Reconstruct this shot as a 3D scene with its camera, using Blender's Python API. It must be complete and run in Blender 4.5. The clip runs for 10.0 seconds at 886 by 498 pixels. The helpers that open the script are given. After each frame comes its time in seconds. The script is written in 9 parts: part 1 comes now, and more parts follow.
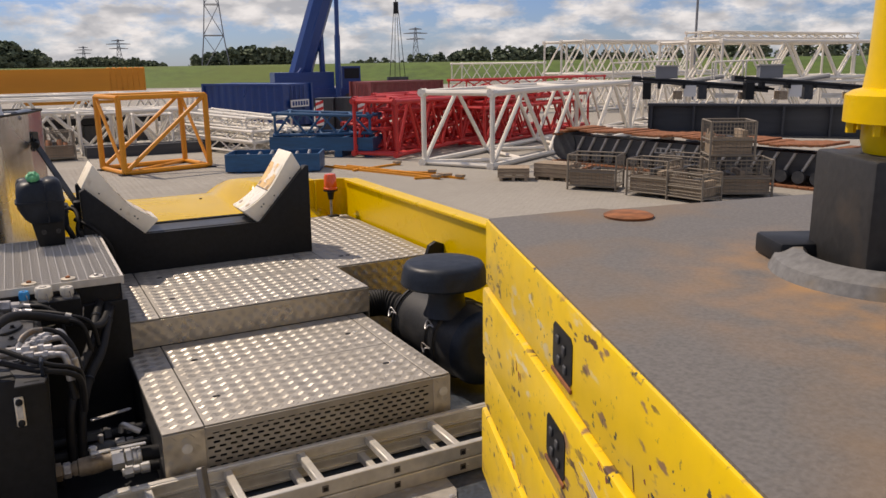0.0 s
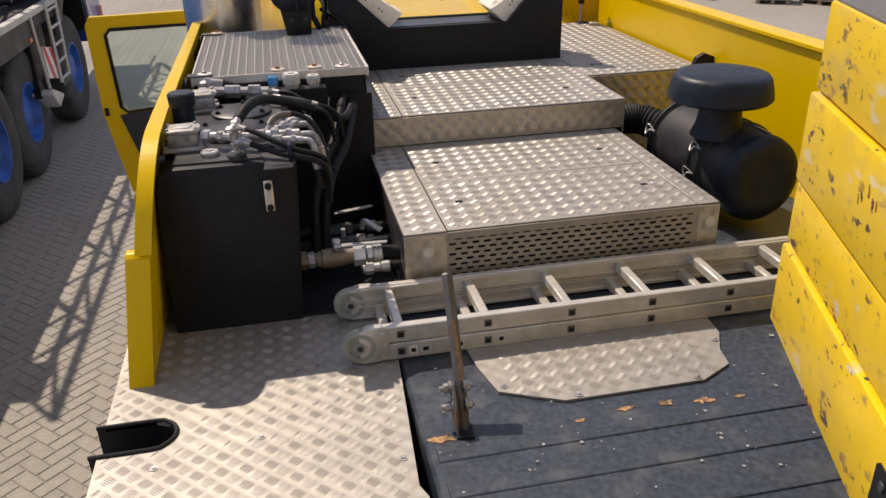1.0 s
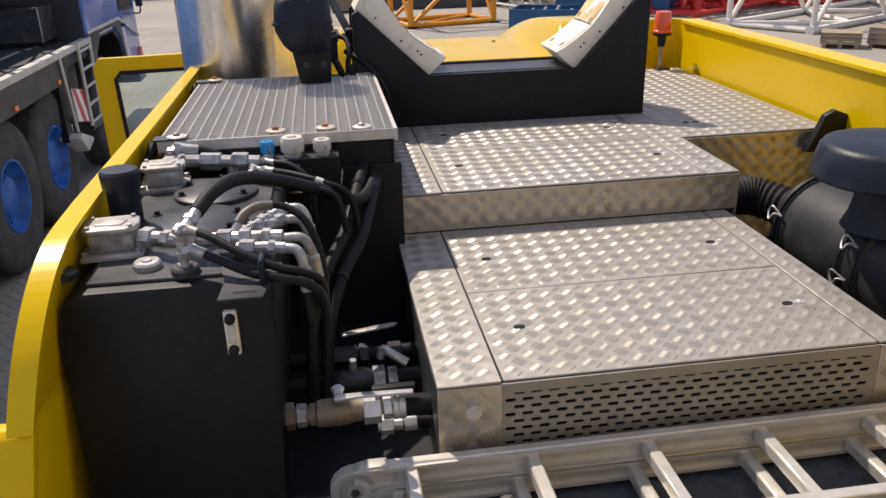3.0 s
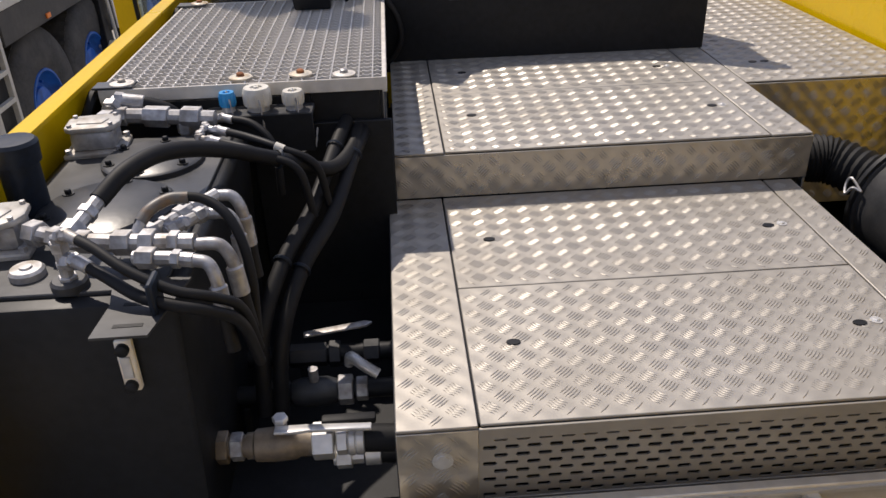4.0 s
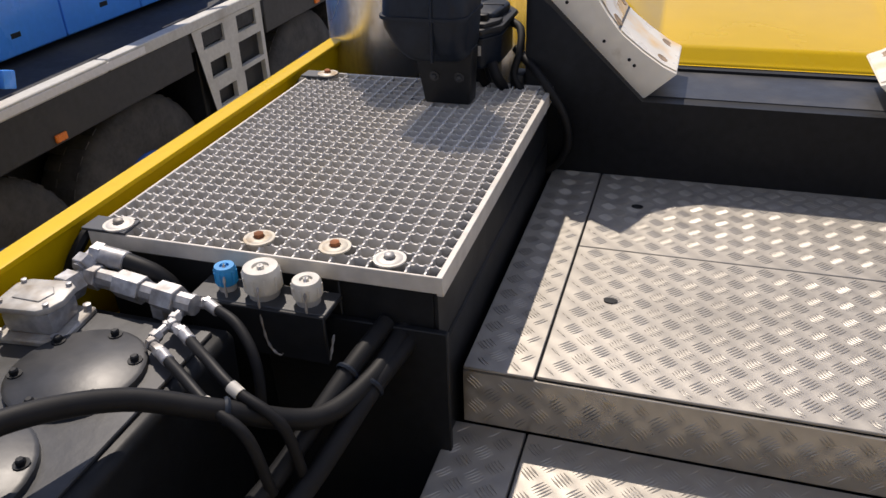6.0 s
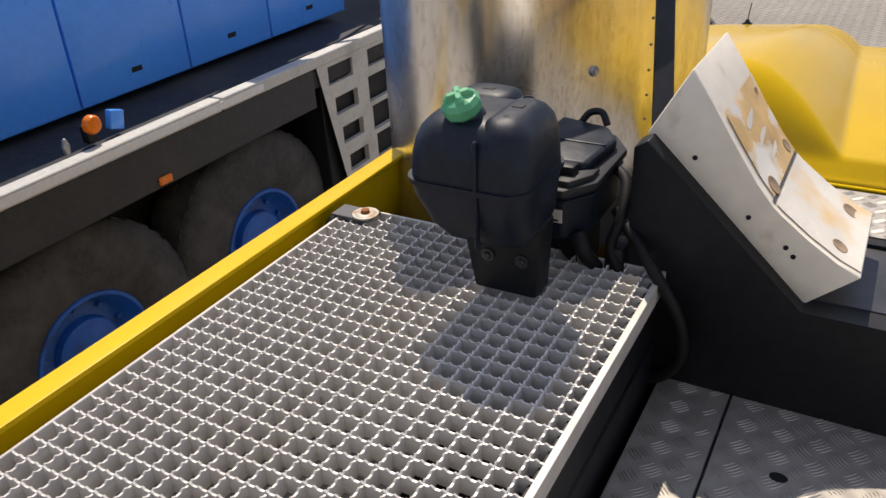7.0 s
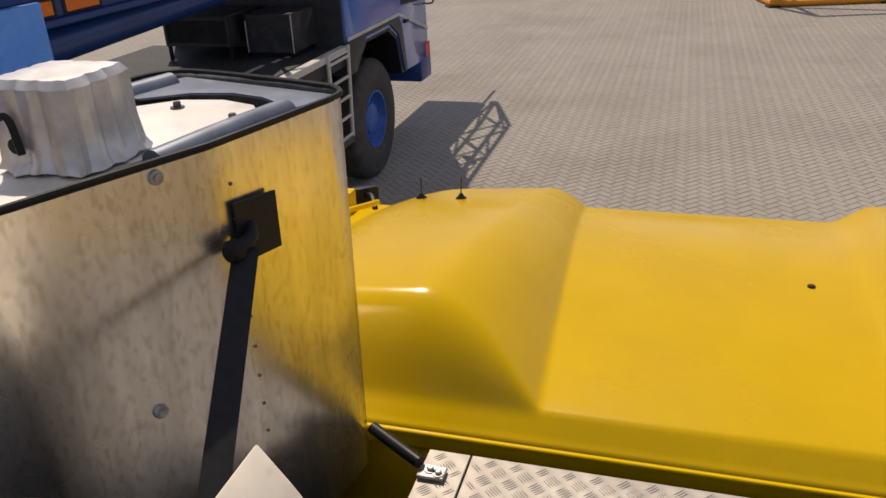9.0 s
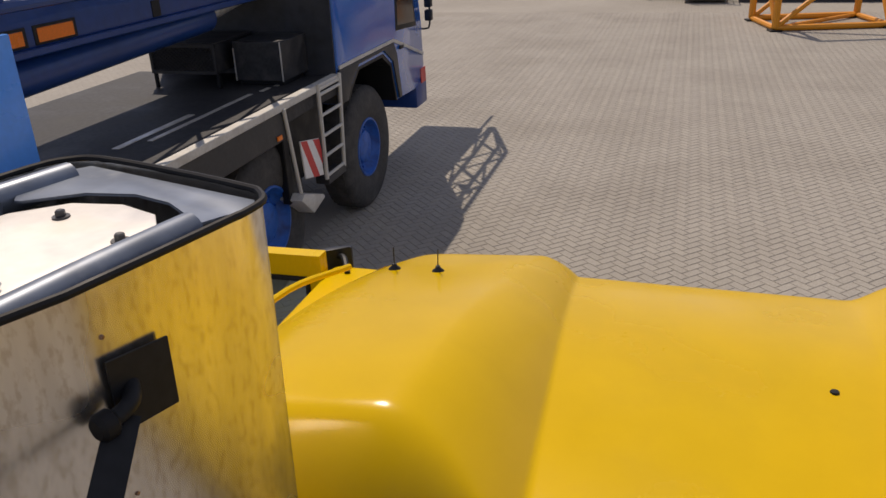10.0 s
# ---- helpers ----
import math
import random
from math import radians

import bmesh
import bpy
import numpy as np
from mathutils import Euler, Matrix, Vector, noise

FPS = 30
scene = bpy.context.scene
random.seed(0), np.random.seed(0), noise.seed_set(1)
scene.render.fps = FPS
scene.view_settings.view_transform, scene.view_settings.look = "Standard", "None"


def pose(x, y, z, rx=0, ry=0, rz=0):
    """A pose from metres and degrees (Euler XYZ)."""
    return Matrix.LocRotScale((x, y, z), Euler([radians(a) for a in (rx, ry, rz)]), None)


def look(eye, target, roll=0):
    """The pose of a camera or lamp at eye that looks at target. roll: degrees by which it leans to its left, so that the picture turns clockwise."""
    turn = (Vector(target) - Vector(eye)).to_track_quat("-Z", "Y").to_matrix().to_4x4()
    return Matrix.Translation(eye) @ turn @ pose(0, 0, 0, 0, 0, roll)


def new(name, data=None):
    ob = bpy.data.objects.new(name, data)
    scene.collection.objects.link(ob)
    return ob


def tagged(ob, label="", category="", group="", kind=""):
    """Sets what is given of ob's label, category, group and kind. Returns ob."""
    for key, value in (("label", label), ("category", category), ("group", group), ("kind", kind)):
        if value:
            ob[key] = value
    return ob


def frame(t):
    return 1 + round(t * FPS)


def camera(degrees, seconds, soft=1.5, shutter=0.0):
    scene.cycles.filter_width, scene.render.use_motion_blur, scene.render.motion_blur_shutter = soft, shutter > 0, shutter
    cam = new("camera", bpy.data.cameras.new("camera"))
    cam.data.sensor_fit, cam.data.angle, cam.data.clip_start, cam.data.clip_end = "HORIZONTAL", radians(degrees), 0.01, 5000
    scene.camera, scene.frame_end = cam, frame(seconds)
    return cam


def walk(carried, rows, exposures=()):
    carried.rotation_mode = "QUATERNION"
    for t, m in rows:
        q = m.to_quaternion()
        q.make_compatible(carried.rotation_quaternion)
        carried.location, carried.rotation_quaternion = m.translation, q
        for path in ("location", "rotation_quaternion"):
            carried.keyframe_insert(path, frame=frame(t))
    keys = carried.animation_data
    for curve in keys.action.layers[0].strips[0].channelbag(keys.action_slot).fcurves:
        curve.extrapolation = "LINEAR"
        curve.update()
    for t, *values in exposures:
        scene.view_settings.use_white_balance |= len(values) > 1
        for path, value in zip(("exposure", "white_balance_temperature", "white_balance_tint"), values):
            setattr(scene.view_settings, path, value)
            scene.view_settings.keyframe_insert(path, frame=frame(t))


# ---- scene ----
cam = camera(58.0, 10.0)
PATH = [
    (0, (0.507, 1.183, 3.516), (1.418, 2.904, 3.06), -0.8),
    (0.5, (0.474, 1.26, 3.456), (1.032, 3.055, 2.774), -1.2),
    (1, (0.487, 1.501, 3.357), (0.843, 3.275, 2.505), -1.4),
    (1.5, (0.522, 1.673, 3.313), (0.81, 3.417, 2.379), -1.8),
    (2, (0.611, 1.874, 3.281), (0.874, 3.628, 2.356), -1.8),
    (2.5, (0.643, 2.061, 3.253), (0.901, 3.884, 2.472), -1.7),
    (2.7, (0.629, 2.176, 3.24), (0.892, 4.019, 2.508), -1.6),
    (3.8, (0.774, 2.644, 3.226), (0.931, 4.406, 2.293), -2),
    (4, (0.843, 2.724, 3.233), (0.938, 4.474, 2.27), -1.9),
    (4.5, (0.932, 2.972, 3.286), (0.895, 4.695, 2.271), -2),
    (5, (1.006, 3.216, 3.33), (0.905, 4.92, 2.288), -2.1),
    (5.2, (1.025, 3.305, 3.35), (0.886, 4.999, 2.296), -2),
    (6.3, (1.176, 3.723, 3.346), (0.468, 5.321, 2.375), -2.4),
    (6.5, (1.136, 3.898, 3.323), (0.348, 5.463, 2.359), -2.5),
    (7, (1.091, 4.257, 3.413), (0.2, 5.764, 2.445), -3.3),
    (7.5, (1.127, 4.449, 3.578), (0.269, 5.968, 2.601), -3.3),
    (8, (1.206, 4.667, 3.654), (0.386, 6.218, 2.693), -3),
    (8.5, (1.229, 4.866, 3.654), (0.512, 6.5, 2.752), -3),
    (9, (1.276, 5.068, 3.642), (0.739, 6.8, 2.797), -2.8),
    (9.5, (1.316, 5.284, 3.651), (0.851, 7.053, 2.84), -2.3),
    (10, (1.259, 5.431, 3.693), (0.718, 7.179, 2.886), -2.4),
]
walk(cam, [(t, look(eye, target, roll)) for t, eye, target, roll in PATH], [
    (0.0, -0.25, 7250, 15), (0.5, -0.23, 7250, 15), (1.0, -0.08, 7050, 15), (1.5, 0.04, 6900, 14), (2.5, 0.12, 6750, 13), (4.0, 0.0, 6600, 13), (6.5, -0.10, 6650, 13), (7.5, 0.08, 6950, 10),
    (8.0, -0.06, 7250, 9), (8.5, -0.27, 7450, 12), (9.0, -0.42, 7350, 15), (9.5, -0.68, 7450, 16), (10.0, -0.45, 7100, 15)])

# ---- light ----
SUN_TO = Vector((-0.38, 0.62, 1.0)).normalized()
sun = new("sun", bpy.data.lights.new("sun", "SUN"))
sun.data.energy, sun.data.angle, sun.data.color = 4.5, radians(0.6), (1.0, 0.91, 0.79)
sun.matrix_world = look(SUN_TO * 60, (0, 0, 0))
world = bpy.data.worlds.new("sky")
scene.world = world
world.use_nodes = True
wn, wl = world.node_tree.nodes, world.node_tree.links
wn.clear()
w_sky = wn.new("ShaderNodeTexSky")
w_sky.sky_type, w_sky.sun_disc = "NISHITA", False
w_sky.sun_elevation = math.asin(SUN_TO.z)
w_sky.sun_rotation = math.atan2(SUN_TO.x, SUN_TO.y)
w_sky.dust_density, w_sky.ozone_density, w_sky.air_density = 0.25, 2.5, 1.0
w_co = wn.new("ShaderNodeTexCoord")
w_map = wn.new("ShaderNodeMapping")
w_map.inputs["Scale"].default_value = (5.6, 5.6, 14.0)
w_map.inputs["Location"].default_value = (0.35, 0.1, 0.2)
w_noise = wn.new("ShaderNodeTexNoise")
w_noise.inputs["Scale"].default_value, w_noise.inputs["Detail"].default_value = 1.9, 8.0
w_noise.inputs["Roughness"].default_value = 0.60
w_ramp = wn.new("ShaderNodeValToRGB")
w_ramp.color_ramp.elements[0].position, w_ramp.color_ramp.elements[1].position = 0.43, 0.56
w_shade = wn.new("ShaderNodeTexNoise")
w_shade.inputs["Scale"].default_value, w_shade.inputs["Detail"].default_value = 4.5, 5.0
w_tone = wn.new("ShaderNodeValToRGB")
w_tone.color_ramp.elements[0].position, w_tone.color_ramp.elements[1].position = 0.36, 0.66
w_tone.color_ramp.elements[0].color, w_tone.color_ramp.elements[1].color = (5.4, 5.9, 6.7, 1), (10.4, 10.7, 11.2, 1)
w_mix = wn.new("ShaderNodeMix")
w_mix.data_type = "RGBA"
w_bg = wn.new("ShaderNodeBackground")
w_bg.inputs["Strength"].default_value = 0.090
w_out = wn.new("ShaderNodeOutputWorld")
wl.new(w_co.outputs["Generated"], w_map.inputs["Vector"])
wl.new(w_map.outputs["Vector"], w_noise.inputs["Vector"])
wl.new(w_map.outputs["Vector"], w_shade.inputs["Vector"])
wl.new(w_noise.outputs["Fac"], w_ramp.inputs["Fac"])
wl.new(w_shade.outputs["Fac"], w_tone.inputs["Fac"])
wl.new(w_ramp.outputs["Color"], w_mix.inputs["Factor"])
w_blue = wn.new("ShaderNodeVectorMath")
w_blue.operation = "MULTIPLY"
w_blue.inputs[1].default_value = (0.62, 0.80, 1.30)
wl.new(w_sky.outputs["Color"], w_blue.inputs[0])
wl.new(w_blue.outputs["Vector"], w_mix.inputs[6])
wl.new(w_tone.outputs["Color"], w_mix.inputs[7])
wl.new(w_mix.outputs[2], w_bg.inputs["Color"])
wl.new(w_bg.outputs["Background"], w_out.inputs["Surface"])


# ---- materials ----
def mat(name, col, rough=0.6, metal=0.0, grain=(40, 0.15), stain=None, bump=None, dirt_rough=0.1, coat=0.0, per_object=0.0, spec=0.5):
    """A procedural surface: fine grain, an optional stain (scale, colour, low, high) and bump (scale, strength, distance)."""
    m = bpy.data.materials.new(name)
    m.use_nodes = True
    n, l = m.node_tree.nodes, m.node_tree.links
    b = n["Principled BSDF"]
    b.inputs["Metallic"].default_value = metal
    b.inputs["Coat Weight"].default_value = coat
    b.inputs["Specular IOR Level"].default_value = spec
    b.inputs["Coat Roughness"].default_value = 0.12
    co = n.new("ShaderNodeTexCoord")
    no = n.new("ShaderNodeTexNoise")
    no.inputs["Scale"].default_value, no.inputs["Detail"].default_value = grain[0], 4.0
    l.new(co.outputs["Object"], no.inputs["Vector"])
    mr = n.new("ShaderNodeMapRange")
    mr.inputs["From Min"].default_value, mr.inputs["From Max"].default_value = 0.3, 0.7
    mr.inputs["To Min"].default_value, mr.inputs["To Max"].default_value = 1 - grain[1], 1 + grain[1]
    l.new(no.outputs["Fac"], mr.inputs["Value"])
    mul = n.new("ShaderNodeVectorMath")
    mul.operation = "SCALE"
    mul.inputs[0].default_value = col
    l.new(mr.outputs["Result"], mul.inputs["Scale"])
    colour = mul.outputs["Vector"]
    if per_object:
        oi = n.new("ShaderNodeObjectInfo")
        pr = n.new("ShaderNodeMapRange")
        pr.inputs["To Min"].default_value, pr.inputs["To Max"].default_value = 1 - per_object, 1 + per_object
        l.new(oi.outputs["Random"], pr.inputs["Value"])
        m3 = n.new("ShaderNodeVectorMath")
        m3.operation = "SCALE"
        l.new(colour, m3.inputs[0])
        l.new(pr.outputs["Result"], m3.inputs["Scale"])
        colour = m3.outputs["Vector"]
    big = n.new("ShaderNodeTexNoise")
    big.inputs["Scale"].default_value = stain[0] if stain else 2.5
    big.inputs["Detail"].default_value = 6.0
    l.new(co.outputs["Object"], big.inputs["Vector"])
    if stain:
        ra = n.new("ShaderNodeMapRange")
        ra.inputs["From Min"].default_value, ra.inputs["From Max"].default_value = stain[2], stain[3]
        l.new(big.outputs["Fac"], ra.inputs["Value"])
        mx = n.new("ShaderNodeMix")
        mx.data_type = "RGBA"
        l.new(ra.outputs["Result"], mx.inputs["Factor"])
        l.new(colour, mx.inputs[6])
        mx.inputs[7].default_value = (*stain[1], 1)
        colour = mx.outputs[2]
    l.new(colour, b.inputs["Base Color"])
    rr = n.new("ShaderNodeMapRange")
    rr.inputs["From Min"].default_value, rr.inputs["From Max"].default_value = 0.3, 0.7
    rr.inputs["To Min"].default_value, rr.inputs["To Max"].default_value = max(0.03, rough - dirt_rough), min(1, rough + dirt_rough)
    l.new(big.outputs["Fac"], rr.inputs["Value"])
    l.new(rr.outputs["Result"], b.inputs["Roughness"])
    if bump:
        bn = n.new("ShaderNodeTexNoise")
        bn.inputs["Scale"].default_value, bn.inputs["Detail"].default_value = bump[0], 4.0
        l.new(co.outputs["Object"], bn.inputs["Vector"])
        bu = n.new("ShaderNodeBump")
        bu.inputs["Strength"].default_value, bu.inputs["Distance"].default_value = bump[1], bump[2]
        l.new(bn.outputs["Fac"], bu.inputs["Height"])
        l.new(bu.outputs["Normal"], b.inputs["Normal"])
    return m


YELLOW = mat("yellow_paint", (0.74, 0.48, 0.0015), 0.30, 0, (60, 0.03), (3.0, (0.68, 0.43, 0.006), 0.5, 0.9), (300, 0.04, 0.0006), spec=0.22)
YELLOW_GRP = mat("yellow_cover", (0.645, 0.410, 0.0), 0.24, 0, (4, 0.04), (2.5, (0.575, 0.372, 0.0), 0.45, 0.75), (18, 0.06, 0.003), spec=0.26)
BLACK = mat("black_paint", (0.0095, 0.0105, 0.0125), 0.5, 0, (50, 0.25), (5, (0.019, 0.019, 0.020), 0.55, 0.8), (120, 0.15, 0.001), spec=0.28)
BLACK_DUSTY = mat("dusty_black_paint", (0.026, 0.028, 0.032), 0.42, 0, (30, 0.3), (6, (0.07, 0.068, 0.068), 0.5, 0.75), (90, 0.2, 0.001))
PLASTIC = mat("black_plastic", (0.008, 0.013, 0.023), 0.46, 0, (90, 0.2), (14, (0.018, 0.026, 0.040), 0.5, 0.75), (38, 0.22, 0.004), spec=0.30)
PLASTIC_DUSTY = mat("dusty_black_plastic", (0.020, 0.021, 0.023), 0.55, 0, (90, 0.25), (7, (0.045, 0.044, 0.044), 0.45, 0.75), (38, 0.1, 0.002), spec=0.35)
RUBBER = mat("black_rubber", (0.009, 0.009, 0.010), 0.6, 0, (40, 0.2), (8, (0.020, 0.020, 0.020), 0.5, 0.8), spec=0.25)
def tread_plate(name, colour, rough, metal):
    return mat(name, colour, rough, metal, (22, 0.08), (3.5, tuple(0.87 * v for v in colour), 0.48, 0.75), (160, 0.10, 0.001), 0.06)


# same aluminium twice: the upright copy is coloured lighter to offset shade on the fronts
TREAD, TREAD_FRONT_LIGHTENED = tread_plate("tread_plate_aluminium", (0.395, 0.37, 0.332), 0.60, 0.70), tread_plate("lightened_upright_tread_plate", (0.52, 0.475, 0.405), 0.32, 0.75)
TREAD_BAR = mat("polished_tread_bar", (0.42, 0.393, 0.352), 0.50, 0.70, (22, 0.08), (3.5, (0.37, 0.345, 0.31), 0.48, 0.75))
ALU = mat("aluminium", (0.64, 0.61, 0.55), 0.40, 0.5, (30, 0.1), (6, (0.46, 0.43, 0.38), 0.5, 0.75), (140, 0.1, 0.001))
CAST = mat("dull_cast_aluminium", (0.42, 0.405, 0.38), 0.58, 0.25, (50, 0.2), (16, (0.27, 0.23, 0.18), 0.50, 0.68), (90, 0.25, 0.001))
LID_ALU = mat("pale_aluminium_lid", (0.80, 0.765, 0.70), 0.42, 0.25, (40, 0.05), (9, (0.66, 0.62, 0.55), 0.52, 0.75))
GALV = mat("galvanised_steel", (0.66, 0.65, 0.63), 0.42, 0.6, (30, 0.15), (8, (0.36, 0.35, 0.34), 0.5, 0.75))
GRATE = mat("grating_steel", (0.60, 0.565, 0.51), 0.5, 0.15, (30, 0.12), (8, (0.48, 0.445, 0.395), 0.5, 0.75))
CORE = mat("dusty_cooler_fins", (0.20, 0.193, 0.182), 0.7, 0.1, (60, 0.2), (6, (0.15, 0.145, 0.136), 0.5, 0.75))
WASHER = mat("cream_stained_washer", (0.52, 0.475, 0.39), 0.5, 0.1, (60, 0.15), (30, (0.36, 0.24, 0.12), 0.52, 0.7))
GRATE_BAR = mat("grating_bar_steel", (0.64, 0.612, 0.572), 0.45, 0.20, (30, 0.12), (8, (0.60, 0.565, 0.51), 0.5, 0.75))
ZINC = mat("zinc_plated_steel", (0.40, 0.395, 0.40), 0.48, 0.55, (60, 0.30), (20, (0.22, 0.20, 0.18), 0.48, 0.66), (80, 0.2, 0.001))
DARK_DECK = mat("dark_deck_paint", (0.040, 0.050, 0.066), 0.38, 0, (60, 0.40), (9, (0.085, 0.092, 0.10), 0.56, 0.72), (40, 0.2, 0.002))
LUG_GREY = mat("worn_dark_grey_casting", (0.022, 0.021, 0.020), 0.6, 0, (60, 0.25), (8, (0.06, 0.045, 0.032), 0.54, 0.75), (60, 0.3, 0.002))
DARK_STEEL = mat("dark_blue_grey_steel", (0.030, 0.034, 0.042), 0.5, 0, (6, 0.3), (1.2, (0.07, 0.07, 0.07), 0.5, 0.8))
CW_TOP = mat("grey_antislip_coating", (0.135, 0.127, 0.12), 0.7, 0, (130, 0.20), (2.1, (0.21, 0.14, 0.08), 0.52, 0.74), (190, 0.35, 0.0025))
COLLAR = mat("worn_grey_casting", (0.15, 0.148, 0.145), 0.65, 0, (60, 0.25), (7, (0.22, 0.17, 0.11), 0.54, 0.72), (70, 0.4, 0.002))
SCUFF = mat("bare_rusty_scuff", (0.40, 0.23, 0.11), 0.8, 0, (120, 0.45), (45, (0.16, 0.09, 0.05), 0.5, 0.62), (90, 0.4, 0.002))
CHIP = mat("pale_paint_chips", (0.36, 0.35, 0.33), 0.7, 0, (80, 0.3))
RUST = mat("rust", (0.28, 0.10, 0.035), 0.85, 0, (30, 0.4), (8, (0.14, 0.06, 0.03), 0.45, 0.7), (60, 0.4, 0.003))
PAD = mat("cream_plastic_pad", (0.93, 0.85, 0.70), 0.42, 0, (30, 0.04), (14, (0.55, 0.44, 0.28), 0.60, 0.8))
PAD_WORN = mat("greasy_worn_pad", (0.80, 0.52, 0.20), 0.28, 0, (11, 0.35), (9, (0.90, 0.86, 0.76), 0.47, 0.56), dirt_rough=0.15)
PAD_PALE = mat("pale_worn_pad", (0.86, 0.80, 0.68), 0.30, 0, (9, 0.10), (7, (0.82, 0.58, 0.28), 0.53, 0.66), dirt_rough=0.12)
PAD_HOLE = mat("dusty_screw_hole", (0.34, 0.24, 0.15), 0.7, 0, (60, 0.2))
BRASS = mat("dull_bronze_casting", (0.20, 0.16, 0.115), 0.5, 0.45, (50, 0.25), (22, (0.30, 0.26, 0.21), 0.5, 0.7))
GREEN_CAP = mat("green_plastic", (0.10, 0.42, 0.20), 0.42, 0, (40, 0.06), (20, (0.10, 0.30, 0.16), 0.5, 0.8))
BLUE_CAP = mat("blue_plastic", (0.02, 0.27, 0.60), 0.35)
WHITE_CAP = mat("white_plastic", (0.62, 0.59, 0.52), 0.45)
BLUE = mat("blue_paint", (0.075, 0.335, 0.97), 0.30, 0, (20, 0.05), (1.5, (0.062, 0.29, 0.90), 0.5, 0.8), coat=0.3)
BLUE_CAB = mat("glossy_blue_cab_paint", (0.02, 0.135, 0.50), 0.18, 0, (20, 0.05), (1.5, (0.018, 0.12, 0.45), 0.5, 0.8), coat=0.6)
BLUE_DARK = mat("dark_blue_paint", (0.008, 0.045, 0.20), 0.35, 0, (10, 0.1), (1.0, (0.010, 0.038, 0.15), 0.5, 0.8))
BLUE_RIM = mat("blue_wheel_paint", (0.012, 0.11, 0.45), 0.45, 0, (20, 0.1), (6, (0.02, 0.06, 0.22), 0.5, 0.75))
BLUE_PETROL = mat("petrol_blue_paint", (0.012, 0.085, 0.20), 0.5, 0, (8, 0.2), (2.0, (0.02, 0.05, 0.10), 0.5, 0.8))
TYRE = mat("tyre_rubber", (0.042, 0.041, 0.040), 0.8, 0, (30, 0.25), (5, (0.085, 0.081, 0.076), 0.45, 0.72), (60, 0.3, 0.003))
GREY_PANEL = mat("dark_grey_panel", (0.036, 0.037, 0.040), 0.5, 0, (20, 0.15), (3, (0.055, 0.054, 0.052), 0.5, 0.8), spec=0.35)
BAR_STEEL = mat("bronze_grey_steel", (0.12, 0.113, 0.105), 0.45, 0.15, (40, 0.2), (18, (0.17, 0.10, 0.05), 0.54, 0.66))
ROLLER = mat("grey_green_plastic", (0.30, 0.31, 0.27), 0.5, 0, (40, 0.12), (20, (0.20, 0.20, 0.17), 0.5, 0.75))
GREY_LIGHT = mat("pale_grey_paint", (0.42, 0.41, 0.39), 0.45, 0, (30, 0.1), (4, (0.28, 0.26, 0.24), 0.5, 0.75))
TRUCK_ALU = mat("pale_aluminium", (0.54, 0.53, 0.49), 0.5, 0.1, (30, 0.08), (4, (0.42, 0.40, 0.36), 0.5, 0.75))
STEEL_BLUE = mat("blue_grey_steel", (0.15, 0.18, 0.23), 0.42, 0.3, (14, 0.2), (6, (0.30, 0.32, 0.34), 0.60, 0.72))
TRUCK_BED = mat("dark_checker_bed", (0.032, 0.033, 0.036), 0.62, 0, (20, 0.3), (1.5, (0.070, 0.069, 0.067), 0.5, 0.8), spec=0.25)
ORANGE_LAMP = mat("amber_plastic", (0.85, 0.20, 0.01), 0.3, 0, (60, 0.1))
BEACON = mat("orange_beacon_plastic", (0.80, 0.10, 0.012), 0.22, 0, (60, 0.1), coat=0.4)
RED = mat("red_paint", (0.52, 0.025, 0.022), 0.45, 0, (5, 0.15), (0.8, (0.30, 0.03, 0.03), 0.55, 0.8))
MAROON = mat("maroon_paint", (0.20, 0.035, 0.035), 0.6, 0, (5, 0.2), (0.6, (0.28, 0.12, 0.10), 0.5, 0.8))
CREAM = mat("cream_white_paint", (0.78, 0.74, 0.66), 0.5, 0, (4, 0.08), (0.9, (0.42, 0.37, 0.30), 0.52, 0.8))
OCHRE = mat("orange_yellow_paint", (0.72, 0.28, 0.012), 0.5, 0, (3, 0.1), (0.7, (0.50, 0.19, 0.012), 0.5, 0.8))
WOOD = mat("weathered_wood", (0.34, 0.26, 0.18), 0.85, 0, (9, 0.25), (3, (0.20, 0.15, 0.11), 0.45, 0.75), per_object=0.15)
WIRE = mat("grey_galvanised_wire", (0.22, 0.19, 0.15), 0.6, 0.2, (9, 0.2), (3, (0.20, 0.15, 0.11), 0.5, 0.75))
WHITE = mat("white_reflective", (0.75, 0.74, 0.72), 0.5, 0, (30, 0.06))
RED_SIGN = mat("red_reflective", (0.55, 0.03, 0.03), 0.45, 0, (30, 0.06))
GREEN_PAINT = mat("green_paint", (0.02, 0.16, 0.06), 0.55, 0, (4, 0.2), (1, (0.03, 0.09, 0.05), 0.5, 0.8))
GROUND = mat("concrete_paving", (0.332, 0.307, 0.265), 0.85, 0, (30, 0.10), (0.22, (0.292, 0.270, 0.233), 0.42, 0.72), (9, 0.3, 0.01))
PAVER = mat("concrete_paver", (0.322, 0.298, 0.258), 0.85, 0, (60, 0.14), (0.5, (0.285, 0.262, 0.226), 0.45, 0.72), (150, 0.35, 0.002), per_object=0.06)
PAVERS = mat("concrete_pavers", (0.322, 0.298, 0.258), 0.85, 0, (60, 0.14), (0.5, (0.285, 0.262, 0.226), 0.45, 0.72), (150, 0.35, 0.002))
